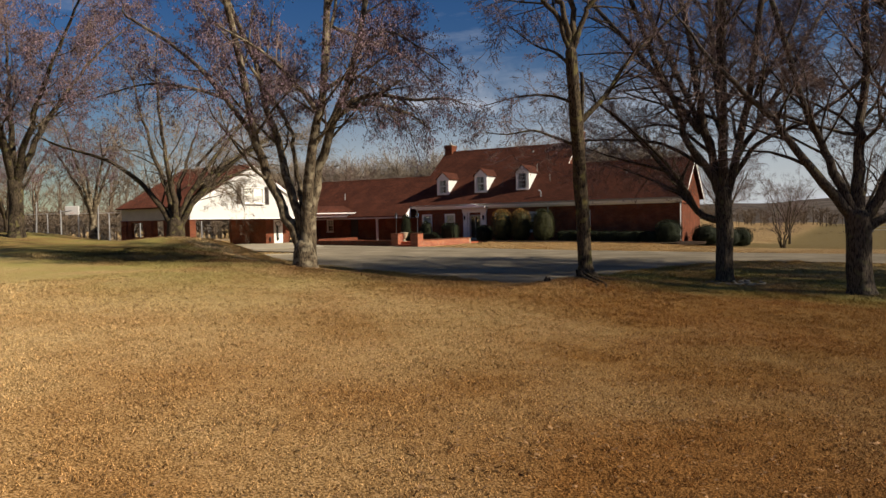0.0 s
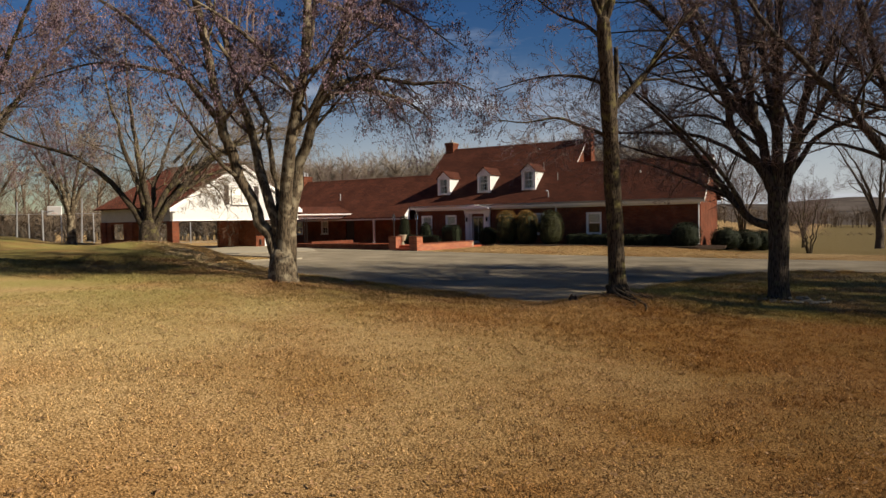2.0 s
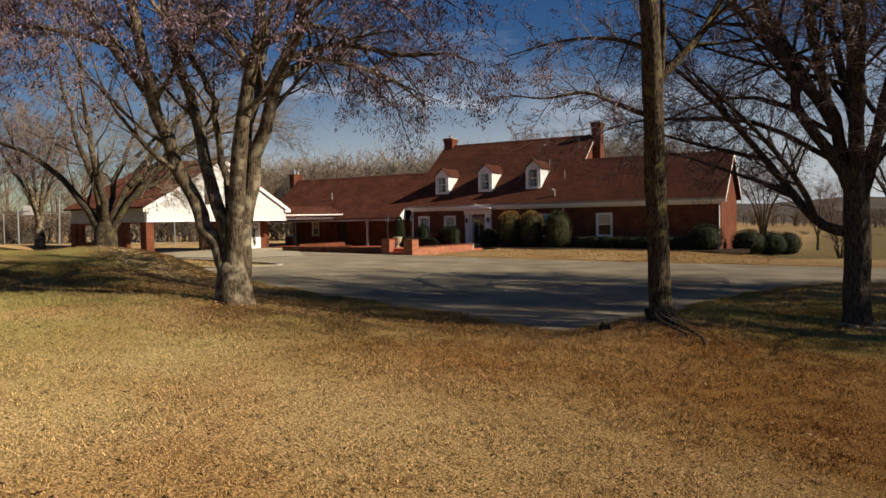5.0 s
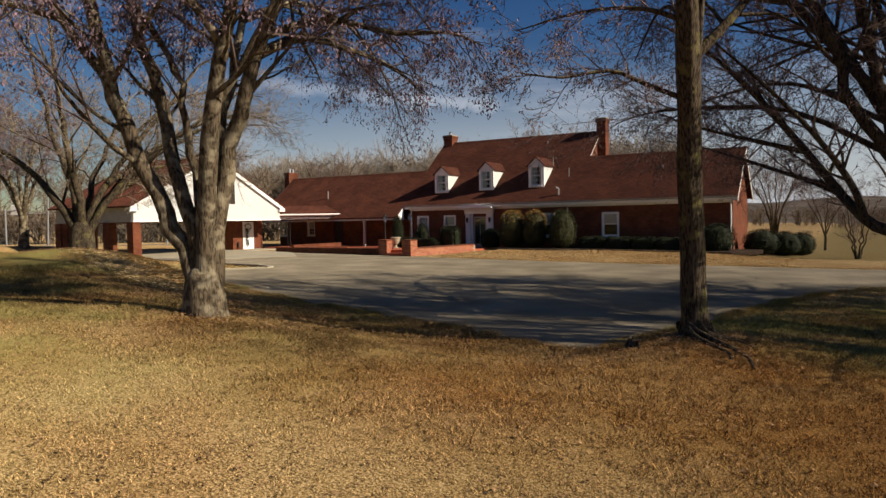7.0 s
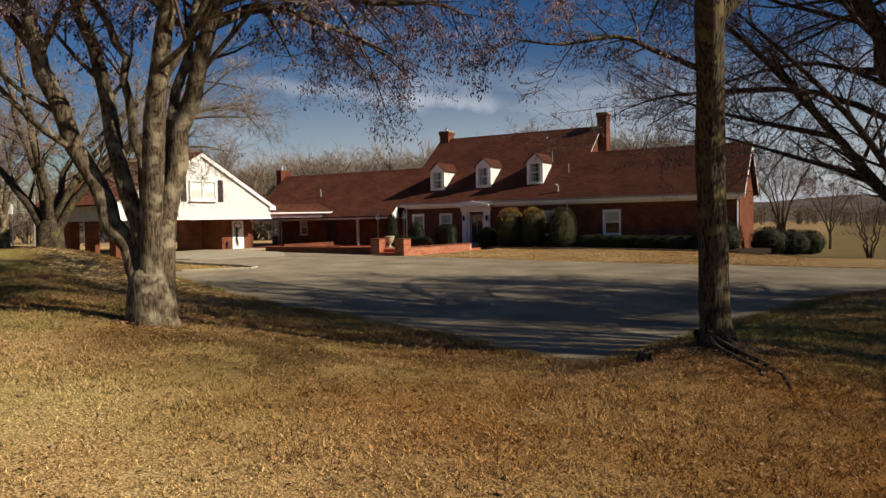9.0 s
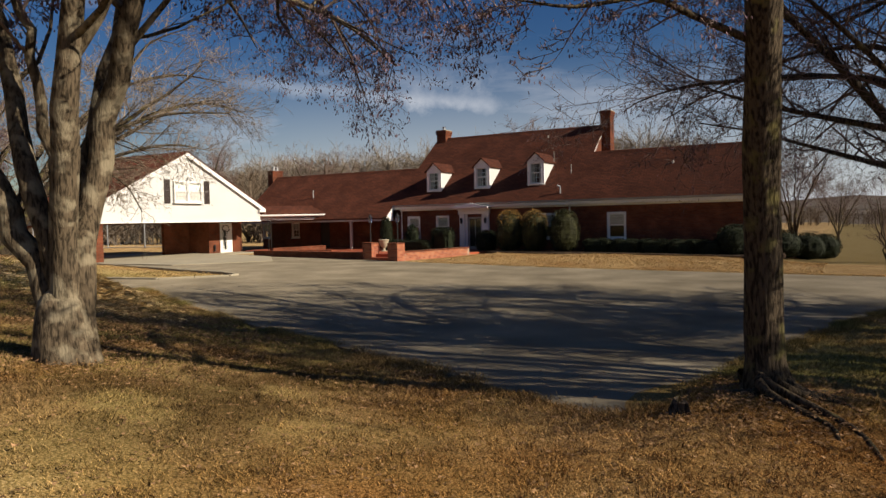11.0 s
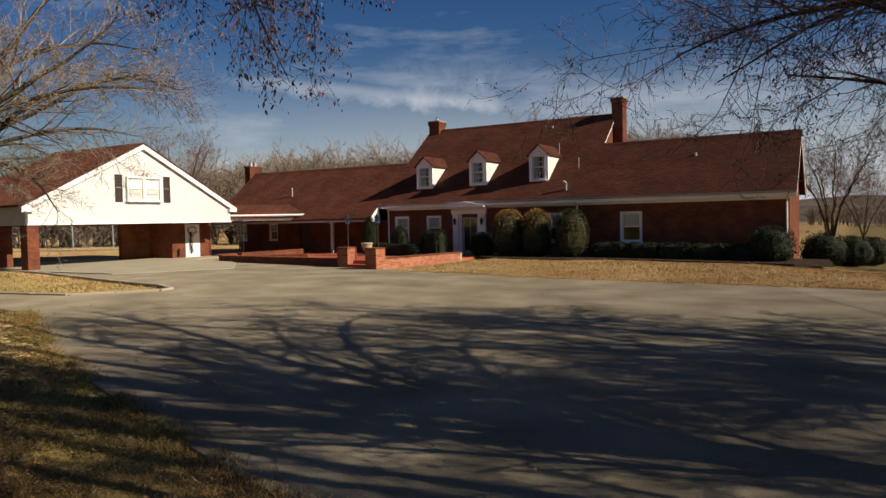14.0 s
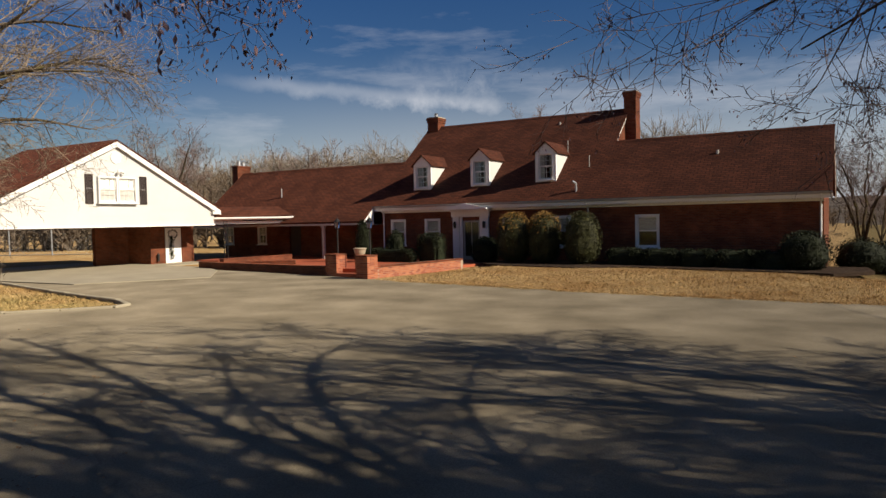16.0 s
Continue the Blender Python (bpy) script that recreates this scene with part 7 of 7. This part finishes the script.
# ---- door garland and small fittings by the carport ----
gr_ = random.Random(3)
gv_, gf_ = [], []
for k in range(420):
    f = gr_.random()
    p = Vector((-13.74 + gr_.gauss(0, 0.03), -5.95 + gr_.gauss(0, 0.07), 0.35 + 1.55 * f)) if f < 0.8 else Vector((-13.74, -5.85 + 0.3 * math.cos(k), 1.72 + 0.2 * math.sin(k)))
    a = Vector((gr_.gauss(0.3, 1), gr_.gauss(0, 1), gr_.gauss(0, 1))).normalized() * 0.07
    b = a.orthogonal().normalized() * 0.025
    k0 = len(gv_)
    gv_ += [p, p + a * 0.5 + b, p + a, p + a * 0.5 - b]
    gf_.append((k0, k0 + 1, k0 + 2, k0 + 3))
tagged(raw("garland", gv_, gf_, HEDGE), "dark evergreen garland hung on the white door", "garland")
lan = bmesh.new()
tube(lan, (-13.7, -6.85, 0.28), (-13.7, -6.85, 0.34), 0.07, 6)
tube(lan, (-13.7, -6.85, 0.34), (-13.7, -6.85, 0.6), 0.05, 6, 0.07)
tube(lan, (-13.7, -6.85, 0.6), (-13.7, -6.85, 0.72), 0.09, 6, 0.01)
box(lan, -13.8, -6.87, 0.45, -13.7, -6.83, 0.5)
tagged(link("wall_lantern", lan, BLACK), "black iron lantern low on the brick wall", "lantern")


col = root("iron_column", (-11.55, -4.1, 0.05), "black wrought-iron scrollwork column under the link roof", "column")
for dx in (-0.14, 0.14):
    part("upright", tube(bmesh.new(), (dx, 0, 0), (dx, 0, 2.3), 0.018, 6), BLACK, col)
for k in range(6):
    ring = bmesh.new()
    for i in range(12):
        a, b = 2 * math.pi * i / 12, 2 * math.pi * (i + 1) / 12
        tube(ring, (0.12 * math.cos(a), 0, 0.25 + 0.36 * k + 0.16 * math.sin(a)), (0.12 * math.cos(b), 0, 0.25 + 0.36 * k + 0.16 * math.sin(b)), 0.012, 5)
    part("scroll", ring, BLACK, col)
leafy("climbing_shrub", gz(-3.05, -2.9, 0.12), 0.42, 0.36, 2.0, 105, HEDGE, "dark twining evergreen shrub beside the courtyard post", n=1500)
urn = root("urn", (-2.85, -3.5, 0.1), "pale stone urn standing in the courtyard", "urn")
prof = [(0.0, 0.2), (0.06, 0.2), (0.1, 0.1), (0.24, 0.08), (0.34, 0.18), (0.52, 0.27), (0.66, 0.3), (0.72, 0.34), (0.76, 0.32)]
ub = bmesh.new()
for (z0, r0), (z1, r1) in zip(prof, prof[1:]):
    tube(ub, (0, 0, z0), (0, 0, z1), r0, 18, r1)
part("bowl", ub, CONCRETE, urn)


# ---- single bricks of the gate piers and the sunlit garden wall ----
def brick_mesh(name, l_, w_, h_):
    bm = boxes((-l_ / 2, -w_ / 2, 0, l_ / 2, w_ / 2, h_), bevel=0.004)
    me = bpy.data.meshes.new(name)
    bm.normal_update()
    bm.to_mesh(me)
    bm.free()
    me.materials.append(BRICK_ONE)
    return me


BRICK_ONE = bpy.data.materials.new("single_brick")
BRICK_ONE.use_nodes = True
bn, bl = BRICK_ONE.node_tree.nodes, BRICK_ONE.node_tree.links
bb = bn["Principled BSDF"]
bb.inputs["Roughness"].default_value = 0.85
oi = bn.new("ShaderNodeObjectInfo")
brp = ramp(bn, [(0.0, (0.21, 0.05, 0.026)), (0.5, (0.34, 0.1, 0.042)), (1.0, (0.42, 0.15, 0.065))])
bl.new(oi.outputs["Random"], brp.inputs["Fac"])
bnz = bn.new("ShaderNodeTexNoise")
bnz.inputs["Scale"].default_value, bnz.inputs["Detail"].default_value = 40.0, 4.0
bg = bn.new("ShaderNodeNewGeometry")
bl.new(bg.outputs["Position"], bnz.inputs["Vector"])
bhs = bn.new("ShaderNodeHueSaturation")
bmr = bn.new("ShaderNodeMapRange")
bmr.inputs["To Min"].default_value, bmr.inputs["To Max"].default_value = 0.6, 1.4
bl.new(bnz.outputs["Fac"], bmr.inputs["Value"])
bl.new(bmr.outputs["Result"], bhs.inputs["Value"])
bl.new(brp.outputs["Color"], bhs.inputs["Color"])
bl.new(bhs.outputs["Color"], bb.inputs["Base Color"])
MORTAR = material("pale_mortar", (0.33, 0.25, 0.18), 0.95, spread=0.1)
STRETCHER = brick_mesh("brick", 0.194, 0.09, 0.057)


def lay(me, parent, m):
    ob = new("brick", me)
    ob.parent = parent
    ob.matrix_parent_inverse = parent.matrix_world.inverted()
    ob.matrix_basis = m


for p in [o for o in bpy.data.objects if o.name.startswith("gate_pier")]:
    shaft = [c for c in p.children if c.name.startswith("shaft")][0]
    shaft.data.materials[0] = MORTAR
    x, y = p.location.x, p.location.y
    turn = Matrix.Translation((x, y, 0)) @ pose(0, 0, 0, 0, 0, -6)
    for k in range(14):
        z = -0.1 + k * 0.0675
        for side in range(4):
            r = turn @ pose(0, 0, 0, 0, 0, 90 * side)
            off = -0.2 if k % 2 else -0.1
            for j in range(3):
                me = STRETCHER
                lay(me, shaft, r @ Matrix.Translation((-0.185 + j * 0.2 + (-0.006 if k % 2 else 0.0) - (0.0 if j or not k % 2 else 0.0), -0.247 + random.uniform(-0.002, 0.002), z)))
for w in [o for o in bpy.data.objects if o.name.startswith("low_wall")][:1]:
    body = [c for c in w.children if c.name.startswith("body")][0]
    body.data.materials[0] = MORTAR
    a, b = Vector((2.85, -10.3, 0)), Vector((3.6, -4.9, 0))
    d = b - a
    m0 = Matrix.Translation(a) @ Matrix.Rotation(math.atan2(d.y, d.x), 4, "Z")
    for k in range(7):
        z = -0.07 + k * 0.0675
        n_ = int(d.length / 0.204)
        for j in range(n_):
            lay(STRETCHER, body, m0 @ Matrix.Translation((0.1 + j * 0.204 + (0.1 if k % 2 and j < n_ - 1 else 0.0), -0.113 + random.uniform(-0.002, 0.002), z)))


# ---- pale rail fence far over the field ----
rail_fence = root("rail_fence", (90, 140, ground_z(90, 140)), "long pale wooden rail fence at the far side of the field", "fence")
for k in range(60):
    x = 32 + k * 4.0
    ob = link("post", boxes((x - 0.1, 139.9, ground_z(x, 140) - 0.2, x + 0.1, 140.1, ground_z(x, 140) + 1.3)), GREYPAINT, rail_fence)
    ob.matrix_parent_inverse = rail_fence.matrix_world.inverted()
for h in (0.5, 1.1):
    for k in range(59):
        x = 32 + k * 4.0
        za, zb = ground_z(x, 140) + h, ground_z(x + 4, 140) + h
        ob = link("rail", tube(bmesh.new(), (x, 139.85, za), (x + 4, 139.85, zb), 0.08, 4), GREYPAINT, rail_fence)
        ob.matrix_parent_inverse = rail_fence.matrix_world.inverted()
